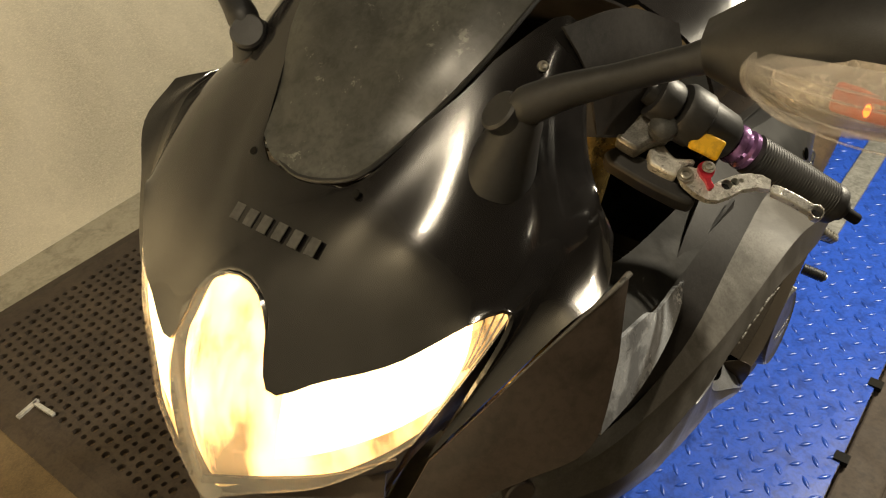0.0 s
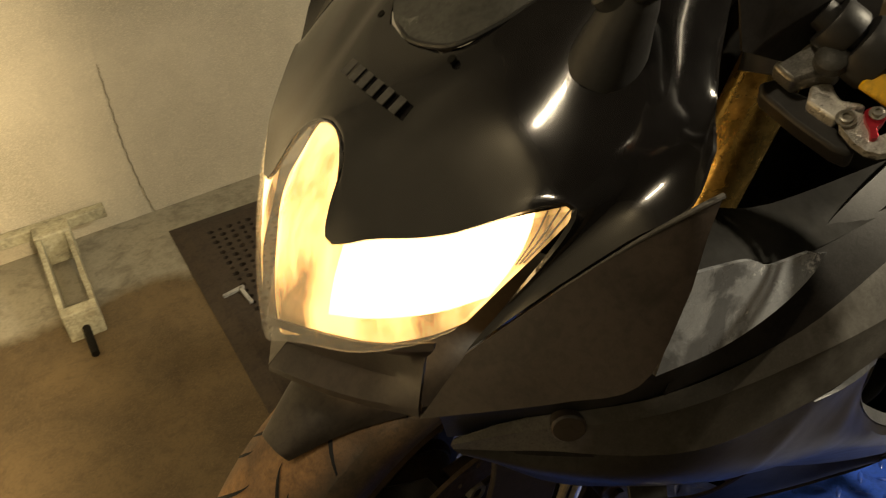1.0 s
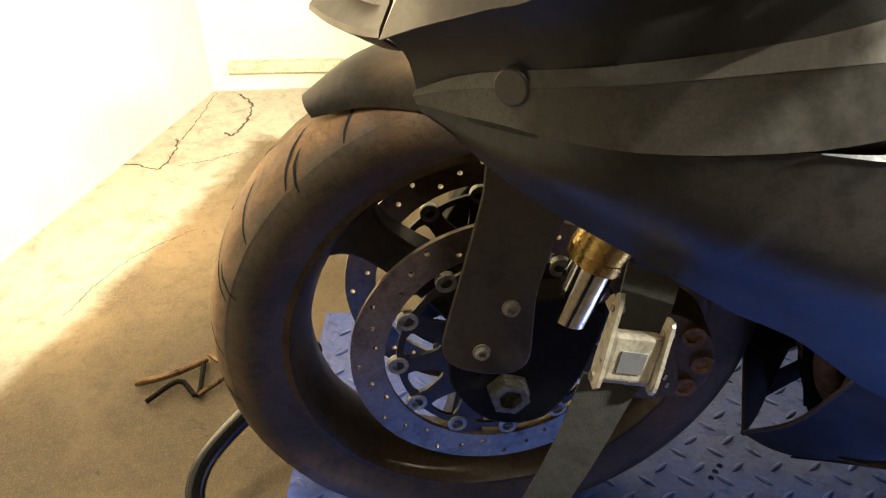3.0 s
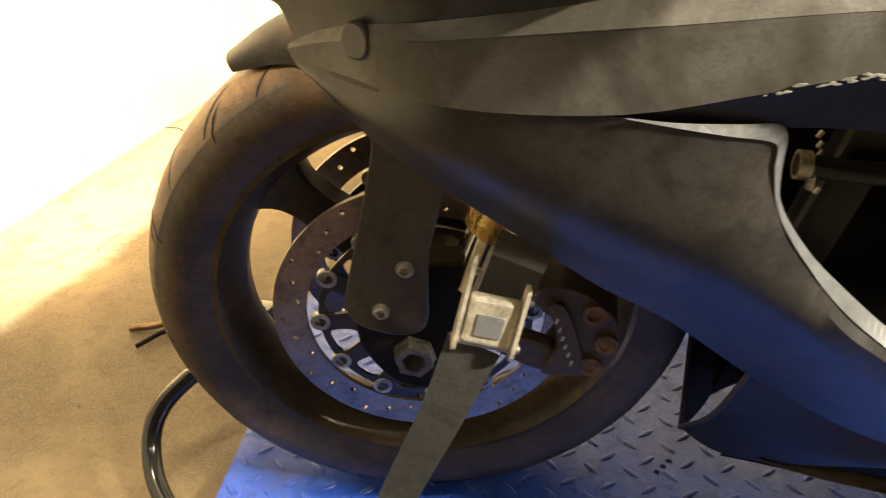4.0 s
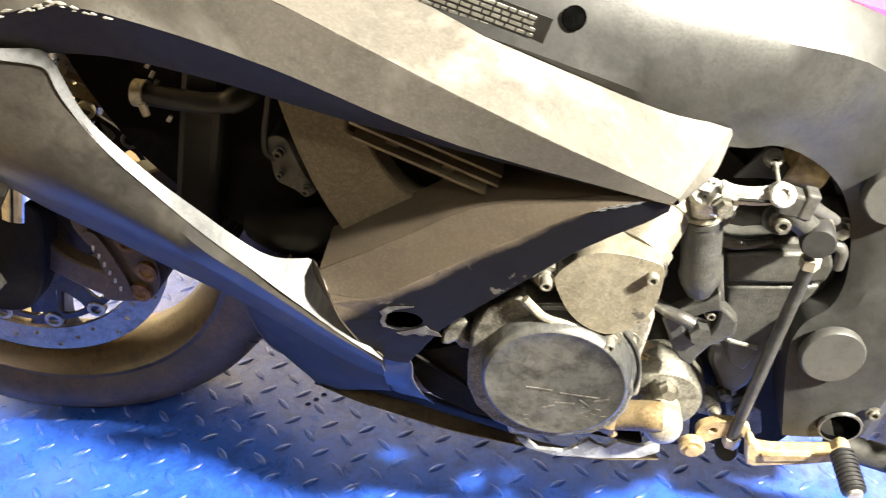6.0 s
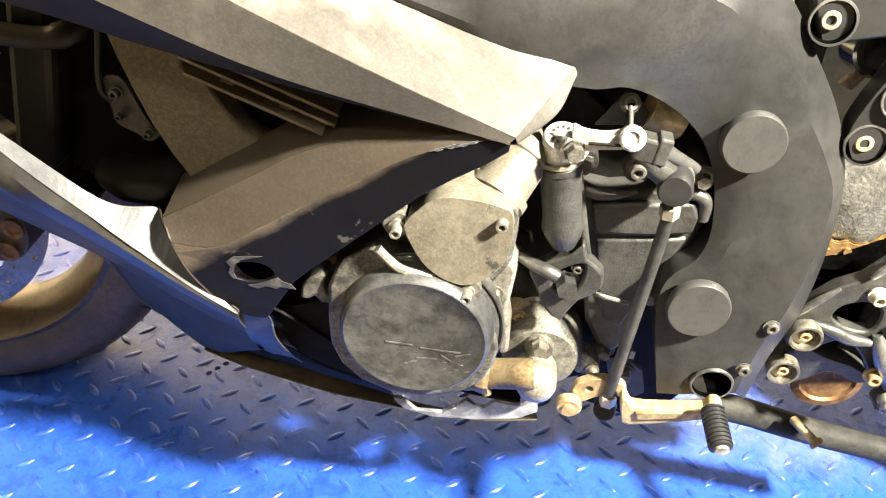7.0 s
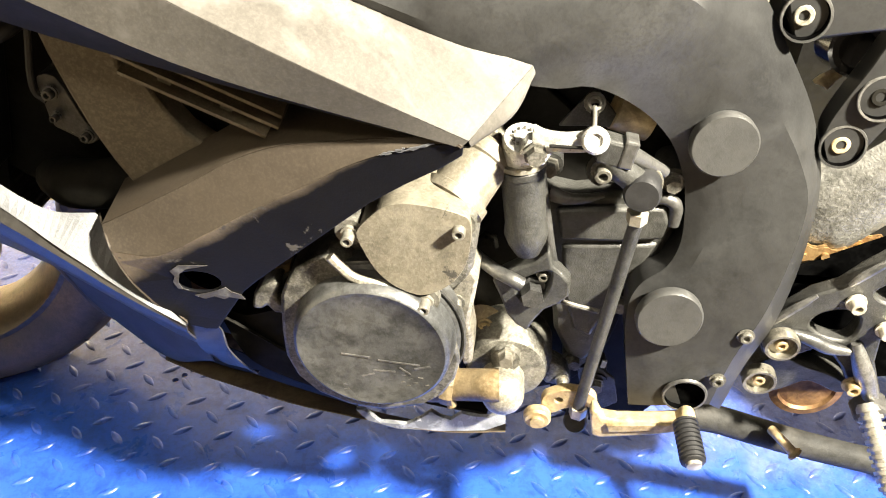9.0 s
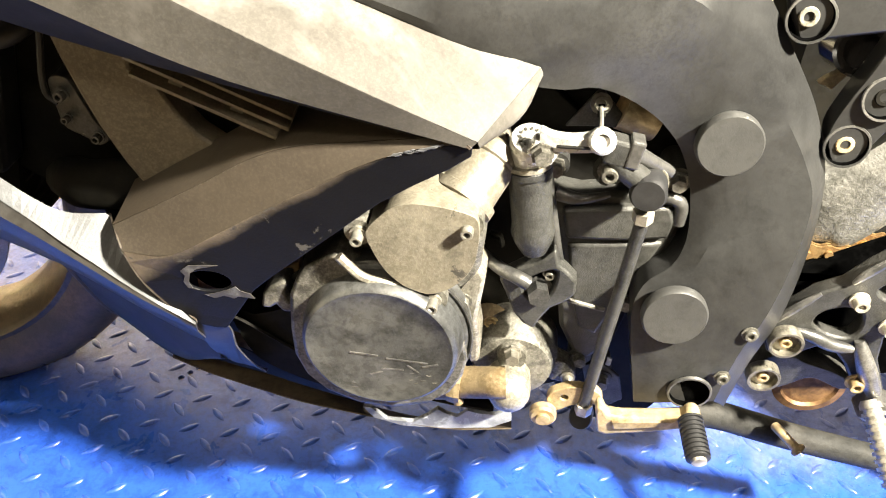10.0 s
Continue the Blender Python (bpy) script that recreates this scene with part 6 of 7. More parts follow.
bp("pump_cover", turned(pc + Vector((0, 0.02, 0)), (0, -1, 0.02), [(-0.02, 0.0365), (0.008, 0.0365), (0.011, 0.0345), (0.016, 0.0335), (0.021, 0.0312), (0.0218, 0.0285), (0.0218, 0.001)], 52), CAST, "dusty grey round pump cover", **ek)
bp("cover_lug", plate2([smooth2([(0.703, 0.2861), (0.7126, 0.2849), (0.7215, 0.2776), (0.7258, 0.2665), (0.722, 0.2589), (0.7129, 0.2616), (0.7039, 0.2644)], 24)], 0.016, Matrix.Translation((0, -0.158, 0))), CAST, bevel=0.002, **ek)
bp("bolt", bolt_bm((0.7188, -0.159, 0.2692), (0, -1, 0), 0.0058, 0.007), STEEL, **ek)
bp("bolt_lug", turned((0.6702, -0.165, 0.3018), (0, -1, 0.1), [(0, 0.0125), (0.012, 0.0115), (0.012, 0.001)], 20), CAST, **ek)
bp("bolt", bolt_bm((0.6707, -0.179, 0.3124), (0, -1, 0.12), 0.0066, 0.012, True), STEEL, smooth=False, **ek)
bp("pipe_elbow", tube([(0.6105, -0.18, 0.2688), (0.6299, -0.185, 0.2773), (0.6463, -0.19, 0.2852), (0.66, -0.195, 0.2927), (0.6672, -0.195, 0.2939)], lambda u: 0.0145 if u < 0.35 else 0.013, 24, 20), PIPEM, "yellowed pipe elbow", **ek)
bp("pipe_dome", turned((0.6701, -0.178, 0.2785), (0.05, -1, 0.05), [(-0.01, 0.0175), (0.01, 0.0175), (0.017, 0.0165), (0.022, 0.014), (0.0255, 0.0095), (0.027, 0.004), (0.0272, 0.0005)], 32), ALU, "bare metal pipe dome", **ek)
bp("pipe_union", turned((0.6286, -0.187, 0.2792), (1, -0.1, 0), [(-0.006, 0.0165), (0, 0.0172), (0.004, 0.0165), (0.004, 0.013)], 8), PIPEM, smooth=False, **ek)
bp("hose_end", tube([(0.6091, -0.186, 0.2632), (0.6212, -0.19, 0.2723), (0.6277, -0.193, 0.2719), (0.6317, -0.196, 0.2641)], 0.0042, 14, 10), PIPEM, **ek)
bp("rear_boss", rod((0.6485, -0.13, 0.2898), (0.649, -0.15, 0.3084), 0.02, seg=24), PIPEM, **ek)
bp("cross_screw", bolt_bm((0.6514, -0.151, 0.3154), (0, -1, 0.1), 0.006, 0.004), BRASSY, **ek)
# scalloped silver edge of the lower pan
bp("pan_edge", plate2([[(0.5489, 0.2316), (0.5568, 0.2307), (0.5697, 0.2181), (0.5923, 0.2191), (0.6037, 0.2286), (0.6133, 0.2398), (0.6203, 0.2344), (0.6302, 0.2318), (0.6386, 0.242), (0.6474, 0.2399), (0.662, 0.2402), (0.6742, 0.2503), (0.6759, 0.2354), (0.6592, 0.2236), (0.6249, 0.2166), (0.5848, 0.2125), (0.5586, 0.2192)]], 0.004, warp=lambda x, z: -0.184), SILVERP, "scuffed silver edge of the lower pan", smooth=False)

# sprocket cover: upper recess, face, step and ribs
bp("sprocket_cover", plate2([[(0.6785, 0.457), (0.6887, 0.4494), (0.7074, 0.4466), (0.727, 0.4508), (0.7506, 0.4534), (0.771, 0.4548), (0.7787, 0.4464), (0.7812, 0.4267), (0.7772, 0.4121), (0.7707, 0.3897), (0.7591, 0.358), (0.7504, 0.3295), (0.7435, 0.2965), (0.7342, 0.283), (0.7188, 0.2913), (0.7063, 0.3168), (0.6985, 0.3643), (0.6893, 0.4076)]], 0.05, warp=lambda x, z: -0.15), BLACKC, "dusty black front sprocket cover", bevel=0.004, **ek)
bp("cover_face", plate2([[(0.6948, 0.4366), (0.7203, 0.4411), (0.7693, 0.4473), (0.7744, 0.436), (0.772, 0.4194), (0.741, 0.4135), (0.7004, 0.4106)]], 0.01, warp=lambda x, z: -0.156), BLACKC, bevel=0.003, **ek)
bp("cover_face", plate2([[(0.7021, 0.404), (0.7376, 0.4089), (0.7709, 0.4136), (0.762, 0.3893), (0.747, 0.35), (0.7353, 0.3143), (0.7205, 0.3217), (0.7097, 0.3567)]], 0.008, warp=lambda x, z: -0.153), BLACKC, bevel=0.003, **ek)
bp("cover_shoulder", tube([(0.6888, -0.152, 0.4488), (0.7013, -0.154, 0.4466), (0.7132, -0.154, 0.448), (0.7259, -0.153, 0.4521)], lambda u: 0.0058 - 0.0035 * u, 16, 10), COVER, **ek)
bp("cover_shoulder", tube([(0.7589, -0.151, 0.4512), (0.7682, -0.153, 0.4536), (0.7758, -0.153, 0.4476), (0.777, -0.152, 0.4322)], lambda u: 0.005, 16, 10), COVER, **ek)
bp("cover_ridge", tube([(0.6794, -0.168, 0.4754), (0.684, -0.168, 0.4549), (0.6905, -0.168, 0.4261), (0.6967, -0.168, 0.4009), (0.703, -0.166, 0.3837)], lambda u: 0.0042 - 0.001 * u, 24, 10), COVER, **ek)
bp("cover_ridge", tube([(0.7073, -0.158, 0.3547), (0.7202, -0.158, 0.3512), (0.7375, -0.158, 0.3477)], 0.002, 12, 8), CAST, **ek)
bp("cover_shelf", plate2([[(0.6614, 0.5124), (0.7091, 0.5211), (0.7423, 0.507), (0.7713, 0.4783), (0.7862, 0.4362), (0.7887, 0.3942), (0.7605, 0.3561), (0.6885, 0.4302), (0.6636, 0.4671)]], 0.02, warp=lambda x, z: -0.118), DARK, smooth=False, **ek)
for c, m_ in (((0.6858, -0.152, 0.4713), CAST), ((0.7702, -0.15, 0.4666), CAST), ((0.7273, -0.145, 0.281), CAST), ((0.7497, -0.14, 0.2501), CAST), ((0.7529, -0.15, 0.353), CAST)):
    bp("bolt_boss", rod((c[0], c[1] + 0.03, c[2]), c, 0.0098, seg=18), BLACKC, **ek)
    bp("bolt", bolt_bm(c, (0, -1, 0), 0.0066, 0.009, True), m_, smooth=False, **ek)
bp("cable_tie_end", box(-0.002, 0.002, -0.001, 0.001, -0.004, 0.004, pose(*(0.7531, -0.14, 0.2732), 0, 5, 0)), WHITEP, smooth=False, **ek)
bp("drip_plate", plate2([[(0.7322, 0.2624), (0.7457, 0.2702), (0.7652, 0.2536), (0.7723, 0.2255), (0.759, 0.2141), (0.7429, 0.2204)]], 0.004, warp=lambda x, z: -0.138), BLACKC, smooth=False, bevel=0.001, **ek)

# clutch actuator cylinder, its shield-shaped bracket, banjo and line
a0, a1 = Vector((0.6664, -0.176, 0.4892)), Vector((0.6794, -0.176, 0.4006))
bp("clutch_slave", turned(a0, a1 - a0, [(0, 0.0005), (0, 0.0125), (0.004, 0.0158), (0.0085, 0.0158), (0.009, 0.0145), (0.05, 0.0143), (0.058, 0.0155), (0.066, 0.0135), (0.076, 0.009), (0.077, 0.0005)], 32), BLACKC, "black clutch actuator cylinder, scuffed bright", **ek)
bp("collar_lip", turned(a0 + Vector((0, 0, 0.001)), a1 - a0, [(-0.001, 0.012), (0.0, 0.0165), (0.003, 0.0168), (0.004, 0.0155)], 32), ALU, **ek)
brk = [(0.6602, 0.3922), (0.6542, 0.387), (0.6609, 0.3723), (0.6675, 0.3549), (0.6749, 0.3453), (0.6842, 0.3401), (0.688, 0.3508), (0.6948, 0.3634), (0.7047, 0.3705), (0.7112, 0.3792), (0.7105, 0.3913), (0.7027, 0.3999), (0.6964, 0.4044), (0.6923, 0.4185), (0.6838, 0.407), (0.672, 0.4012)]
bp("actuator_bracket", plate2([brk, smooth2([(0.6726, 0.3851), (0.683, 0.3952), (0.6937, 0.3998), (0.6957, 0.3925), (0.6922, 0.3755), (0.6826, 0.3697), (0.6753, 0.3743)], 26)], 0.014, warp=lambda x, z: -0.18), BLACKC, "black cast actuator bracket", bevel=0.0025, **ek)
bp("bracket_floor", plate2([smooth2([(0.6669, 0.3822), (0.6846, 0.3966), (0.7016, 0.395), (0.7004, 0.3698), (0.6823, 0.3558), (0.6707, 0.3629)], 24)], 0.004, warp=lambda x, z: -0.168), DARK, **ek)
bp("banjo_bolt", bolt_bm((0.6834, -0.172, 0.3766), (0.1, -1, 0.1), 0.0105, 0.014, True), COVER, smooth=False, **ek)
bp("banjo_washer", turned((0.6828, -0.17, 0.3731), (0.1, -1, 0.1), [(0, 0.012), (0.003, 0.0125), (0.003, 0.008)], 20), ALU, **ek)
bp("bolt", bolt_bm((0.6907, -0.172, 0.3919), (0, -1, 0), 0.005, 0.006), CAST, **ek)
bp("hydraulic_line", tube([(0.6296, -0.15, 0.3992), (0.6411, -0.165, 0.3968), (0.6557, -0.178, 0.3954), (0.6679, -0.185, 0.3946), (0.6758, -0.186, 0.391)], lambda u: 0.0042 + 0.0012 * u, 24, 12), COVER, **ek)

# clutch arm with its clamp bolt and the cable
bp("clutch_arm", plate2([smooth2([(0.6716, 0.5222), (0.6778, 0.5204), (0.6867, 0.5197), (0.7005, 0.5211), (0.7076, 0.525), (0.7142, 0.5229), (0.7165, 0.5171), (0.7131, 0.5119), (0.702, 0.5103), (0.6879, 0.5097), (0.679, 0.5096), (0.6726, 0.5118)], 60)], 0.008, warp=lambda x, z: -0.198 + 0.1 * abs(x - 0.69)), LEVERM, "scuffed bare metal clutch arm", bevel=0.002, **ek)
bp("arm_groove", tube([(0.682, -0.1995, 0.5148), (0.6908, -0.1995, 0.5149), (0.7048, -0.1995, 0.5155)], 0.0011, 12, 6), DARK, **ek)
bp("pivot_head", turned((0.6665, -0.18, 0.5019), (0, -0.35, 1), [(-0.012, 0.0135), (0.006, 0.0135), (0.0075, 0.0125), (0.008, 0.009), (0.0075, 0.0082), (0.0075, 0.0005)], 26), LEVERM, "splined clutch arm head", **ek)
for k in range(12):
    a = 6.2832 * k / 12
    c = Vector((0.6665, -0.18, 0.5019)) + Vector((0, -0.0026, 0.0078))
    bp("spline_tooth", box(-0.0008, 0.0008, -0.0008, 0.0008, -0.0004, 0.001, Matrix.Translation(c + Vector((0.0072 * math.cos(a), 0.0068 * math.sin(a), 0.0023 * math.sin(a))))), CAST, smooth=False, **ek)
bp("pivot_post", rod((0.6676, -0.176, 0.4849), (0.6664, -0.178, 0.4978), 0.0085, seg=18), CAST, **ek)
bp("clamp_ear", box(-0.009, 0.009, -0.004, 0.008, -0.006, 0.006, pose(*(0.6745, -0.193, 0.5069), 0, 25, 0)), LEVERM, smooth=False, bevel=0.002, **ek)
bp("bolt", bolt_bm((0.6738, -0.197, 0.5076), (0.15, -1, 0), 0.0072, 0.008, True), CAST, smooth=False, **ek)
bp("pivot_head", turned((0.7089, -0.192, 0.5173), (0, -1, 0.5), [(0, 0.0085), (0.009, 0.0085), (0.0105, 0.007), (0.0105, 0.0045), (0.0085, 0.004), (0.0085, 0.0005)], 20), LEVERM, **ek)
bp("clutch_cable", tube([(0.7087, -0.165, 0.5254), (0.7089, -0.175, 0.5225), (0.7086, -0.188, 0.5199)], 0.0014, 10, 8), STEEL, **ek)
bp("cable_sleeve", tube([(0.709, -0.16, 0.5245), (0.7098, -0.165, 0.5181)], 0.0027, 6, 8), DARK, **ek)
bp("cable_nut", bolt_bm((0.709, -0.158, 0.5243), (0, -0.8, 0.4), 0.0068, 0.007), STEEL, **ek)
bp("cable_bracket", plate2([[(0.6888, 0.4985), (0.707, 0.5266), (0.7114, 0.527), (0.7356, 0.4988), (0.7231, 0.5006), (0.704, 0.5)]], 0.003, warp=lambda x, z: -0.146), BLACKC, bevel=0.001, **ek)
bp("starter_relay", rod((0.7256, -0.135, 0.5123), (0.75, -0.135, 0.5051), 0.0165, seg=24), BRASSY, **ek)

# dark sheet added as shade where the deck would show through
bp("engine_shade_sheet", plate2([[(0.7005, 0.2971), (0.7942, 0.3358), (0.8211, 0.1994), (0.7877, 0.1441), (0.7206, 0.1661)]], 0.004, warp=lambda x, z: -0.1), DARK, "dark sheet painted as the shade behind the engine", smooth=False, **ek)
# gear shift linkage
link = bp("shift_linkage", tube([(0.7217, -0.178, 0.4979), (0.7276, -0.18, 0.4924), (0.7364, -0.178, 0.4847), (0.7447, -0.174, 0.4772)], lambda u: 0.0088, 18, 14), BLACKC, "black gear shift linkage with rod", **ek)
lk = dict(parent=link)
bp("clamp_block", box(-0.0105, 0.0105, -0.006, 0.008, -0.009, 0.009, pose(*(0.724, -0.182, 0.5048), 0, 12, 0)), BLACKC, smooth=False, bevel=0.002, **lk)
bp("clamp_ear", box(-0.0045, 0.0045, -0.007, 0.007, -0.010, 0.010, pose(*(0.7318, -0.182, 0.5056), 0, 8, 0)), COVER, smooth=False, bevel=0.0015, **lk)
bp("clamp_arm", tube([(0.7335, -0.178, 0.5017), (0.7465, -0.168, 0.4902), (0.7614, -0.16, 0.4789)], lambda u: 0.0058 - 0.0015 * u, 14, 10), COVER, **lk)
bp("bolt_boss", rod((0.7205, -0.165, 0.4798), (0.7186, -0.18, 0.4888), 0.0105, seg=20), BLACKC, **lk)
bp("bolt", bolt_bm((0.7186, -0.18, 0.4888), (0, -1, 0), 0.0075, 0.009), CAST, **lk)
bj = Vector((0.7482, -0.165, 0.4742))
bp("ball_joint", turned(bj, Vector((0.7444, -0.192, 0.4782)) - bj, [(-0.004, 0.010), (0.0, 0.0118), (0.002, 0.0122), (0.003, 0.011), (0.0045, 0.011), (0.006, 0.0122), (0.023, 0.0122), (0.0262, 0.0105), (0.0262, 0.0005)], 28), PLASTIC, "round black ball joint", **lk)
bp("joint_ring", turned(bj, Vector((0.7444, -0.192, 0.4782)) - bj, [(0.002, 0.0108), (0.002, 0.0128), (0.0042, 0.0128), (0.0042, 0.0108)], 28), ALU, **lk)
bp("rod", rod((0.7462, -0.182, 0.4536), (0.7327, -0.18, 0.2566), 0.0049, seg=16), BLACKC, "black shift rod", **lk)
for a, b in (((0.7455, -0.1825, 0.4614), (0.746, -0.182, 0.4527)), ((0.7334, -0.18, 0.2623), (0.7333, -0.18, 0.2524))):
    bp("lock_nut", rod(a, b, 0.0072, seg=6), ZINC, smooth=False, **lk)
bj = Vector((0.7364, -0.16, 0.2303))
bp("ball_joint", turned(bj, Vector((0.7314, -0.186, 0.2447)) - bj, [(-0.002, 0.0085), (0.002, 0.0098), (0.02, 0.0098), (0.0225, 0.0085), (0.0228, 0.0005)], 24), PLASTIC, **lk)

lever = bp("shift_lever", plate2([[(0.7405, 0.2723), (0.7415, 0.278), (0.7464, 0.2761), (0.7502, 0.2685), (0.7631, 0.268), (0.7804, 0.2724), (0.8057, 0.2809), (0.8103, 0.2884), (0.8174, 0.2883), (0.8216, 0.281), (0.8196, 0.2738), (0.8104, 0.2687), (0.7877, 0.2577), (0.7511, 0.2447), (0.7456, 0.2466)]], 0.013, warp=lambda x, z: -0.196 - 0.006 * max(0, min(1, (x - 0.76) / 0.06))), BRASSY, "yellowed cast gear shift lever with a ribbed rubber", bevel=0.004)
bp("lever_flange", plate2([[(0.7544, 0.2642), (0.7803, 0.2715), (0.8023, 0.2781), (0.7982, 0.2719), (0.7774, 0.2627), (0.7566, 0.2561)]], 0.004, warp=lambda x, z: -0.1985 - 0.006 * max(0, min(1, (x - 0.76) / 0.06))), BRASSY, parent=lever, bevel=0.001)
bp("lever_arm", plate2([smooth2([(0.7034, 0.2574), (0.7041, 0.2687), (0.7117, 0.2755), (0.7213, 0.2798), (0.7389, 0.2787), (0.7464, 0.2717), (0.7469, 0.2621), (0.7389, 0.2622), (0.7231, 0.258), (0.7123, 0.2505)], 40), ring2(0.7165, 0.2667, 0.0034, 12)], 0.008, Matrix.Translation((0, -0.18, 0))), BRASSY, parent=lever, bevel=0.002)
bp("pivot", turned((0.7009, -0.181, 0.2494), (0, -1, 0), [(0, 0.0112), (0.006, 0.0112), (0.008, 0.0095), (0.008, 0.0062), (0.011, 0.0058), (0.0112, 0.0005)], 26), BRASSY, parent=lever)
PEG0 = Vector((0.8102, -0.205, 0.2875))
PEGD = Vector((0.8138, -0.24, 0.2823)) - PEG0
PEGL = PEGD.length
PEGD.normalize()
prof = [(0, 0.0082)]
for i in range(9):
    s = PEGL * (i + 0.3) / 9.6
    prof += [(s, 0.0096), (s + PEGL * 0.05, 0.0096), (s + PEGL * 0.054, 0.0081), (s + PEGL * 0.085, 0.0081)]
bp("toe_rubber", turned(PEG0, PEGD, prof + [(PEGL * 0.97, 0.0092), (PEGL, 0.0078), (PEGL, 0.0005)], 22), PLASTIC, "ribbed black toe rubber", parent=lever)
bp("peg_end", turned(PEG0 + PEGD * PEGL, PEGD, [(-0.001, 0.0062), (0.0025, 0.0056), (0.003, 0.0005)], 16), STEEL, parent=lever)

# side stand, swing arm, chain, footrest, subframe
stand = bp("side_stand", tube([(0.846, -0.11, 0.1893), (0.8729, -0.11, 0.186), (0.9085, -0.112, 0.1785), (0.9523, -0.114, 0.1699), (1.0291, -0.115, 0.1563)], lambda u: 0.0135 - 0.0015 * u, 24, 18), STANDM, "folded black side stand")
bp("spring_post", tube([(0.9119, -0.13, 0.2036), (0.9164, -0.14, 0.2054), (0.9307, -0.15, 0.1968)], lambda u: 0.0042 + (0.0025 if u > 0.9 else 0), 14, 10), BRASSY, parent=stand)
bp("swing_arm", grid_loft([[(0.8678, -0.07, 0.4582), (0.8886, -0.08, 0.4551), (0.9103, -0.085, 0.4712), (0.9394, -0.09, 0.5182)], [(0.8652, -0.1, 0.4458), (0.8837, -0.108, 0.4499), (0.9064, -0.112, 0.4733), (0.9403, -0.115, 0.5138)], [(0.8817, -0.1, 0.3888), (0.9006, -0.105, 0.3949), (0.9184, -0.108, 0.4038), (0.962, -0.11, 0.4628)], [(0.8914, -0.08, 0.3692), (0.9139, -0.08, 0.3732), (0.9313, -0.085, 0.3826), (0.977, -0.09, 0.4416)]], 6, 4), SWINGM, "dusty pale grey cast swing arm", solid=0.004)
chain = bp("drive_chain", rod((0.8852, -0.1, 0.3766), (0.9692, -0.1, 0.3873), 0.003, seg=6), RUST, "rusty golden drive chain")
for i in range(7):
    cx, cz = 0.8928, 0.3853
    x, z = cx + i * 0.0158 - 0.012, cz + 0.002 * math.sin(i * 1.7)
    for dy in ((-0.012, -0.009) if i % 2 else (-0.0085, -0.0055)):
        for back in (0.0, 0.0185):
            side_plate = smooth2([(x - 0.0112, z), (x - 0.008, z + 0.0076), (x, z + 0.0052), (x + 0.008, z + 0.0076), (x + 0.0112, z), (x + 0.008, z - 0.0076), (x, z - 0.0052), (x - 0.008, z - 0.0076)], 18)
            bp("link_plate", plate2([side_plate], 0.0016, warp=lambda a, b, y=dy + back: -0.1 + y), CHAINM, parent=chain, smooth=False)
    bp("roller", rod((x + 0.008, -0.108, z), (x + 0.008, -0.090, z), 0.0052, seg=14), GOLD, parent=chain)
    bp("chain_pin", rod((x + 0.008, -0.1145, z), (x + 0.008, -0.088, z), 0.0032, seg=12), CHAINM, parent=chain)
bp("chain_slider", plate2([[(0.8806, 0.3699), (0.9022, 0.3716), (0.9201, 0.3704), (0.935, 0.3677), (0.9313, 0.3631), (0.9058, 0.3597), (0.8839, 0.3585)]], 0.05, Matrix.Translation((0, -0.115, 0))), BRASSY, "yellowed chain slider", smooth=False, bevel=0.002)
foot = bp("footrest_hanger", plate2([[(0.8646, 0.3401), (0.8773, 0.361), (0.8913, 0.3779), (0.9087, 0.3882), (0.9198, 0.4038), (0.9397, 0.4258), (0.9632, 0.4053), (0.9658, 0.355), (0.9523, 0.3409), (0.956, 0.3165), (0.9737, 0.2797), (0.9762, 0.2648), (0.965, 0.2629), (0.9481, 0.2836), (0.9331, 0.3077), (0.922, 0.3201), (0.9076, 0.3242), (0.8968, 0.3162), (0.8936, 0.3119), (0.8861, 0.3068), (0.8709, 0.3135), (0.8653, 0.3278)],
                                     smooth2([(0.8965, 0.3496), (0.9009, 0.3603), (0.9158, 0.3665), (0.928, 0.3624), (0.9318, 0.3499), (0.9274, 0.3372), (0.9131, 0.3375), (0.9019, 0.3431)], 30),
                                     smooth2([(0.9324, 0.3847), (0.936, 0.3919), (0.9461, 0.3976), (0.9522, 0.3807), (0.9419, 0.3776)], 20)], 0.014, warp=lambda x, z: -0.15), BLACKC, "scuffed black footrest hanger with bolts", bevel=0.004)
hk = dict(parent=foot)
bp("hanger_rib", tube([(0.8848, -0.152, 0.3413), (0.8991, -0.154, 0.338), (0.914, -0.154, 0.3316), (0.9312, -0.154, 0.3292)], lambda u: 0.0056 * math.sin(math.pi * (0.12 + 0.76 * u)) ** 0.6, 20, 10), SCUFF, **hk)
bp("hanger_rib", tube([(0.9343, -0.152, 0.3371), (0.9422, -0.156, 0.3204), (0.9555, -0.156, 0.2966), (0.9671, -0.154, 0.2747)], lambda u: 0.0078 * math.sin(math.pi * (0.1 + 0.8 * u)) ** 0.6, 20, 10), SCUFF, **hk)
bp("hanger_rib", tube([(0.8649, -0.152, 0.3444), (0.8783, -0.152, 0.3635), (0.8924, -0.152, 0.3798)], lambda u: 0.0034 * math.sin(math.pi * (0.08 + 0.84 * u)) ** 0.6, 14, 8), SCUFF, **hk)
bp("hanger_rib", tube([(0.911, -0.152, 0.3923), (0.9191, -0.152, 0.4043), (0.9331, -0.152, 0.4208)], lambda u: 0.0034 * math.sin(math.pi * (0.08 + 0.84 * u)) ** 0.6, 14, 8), SCUFF, **hk)
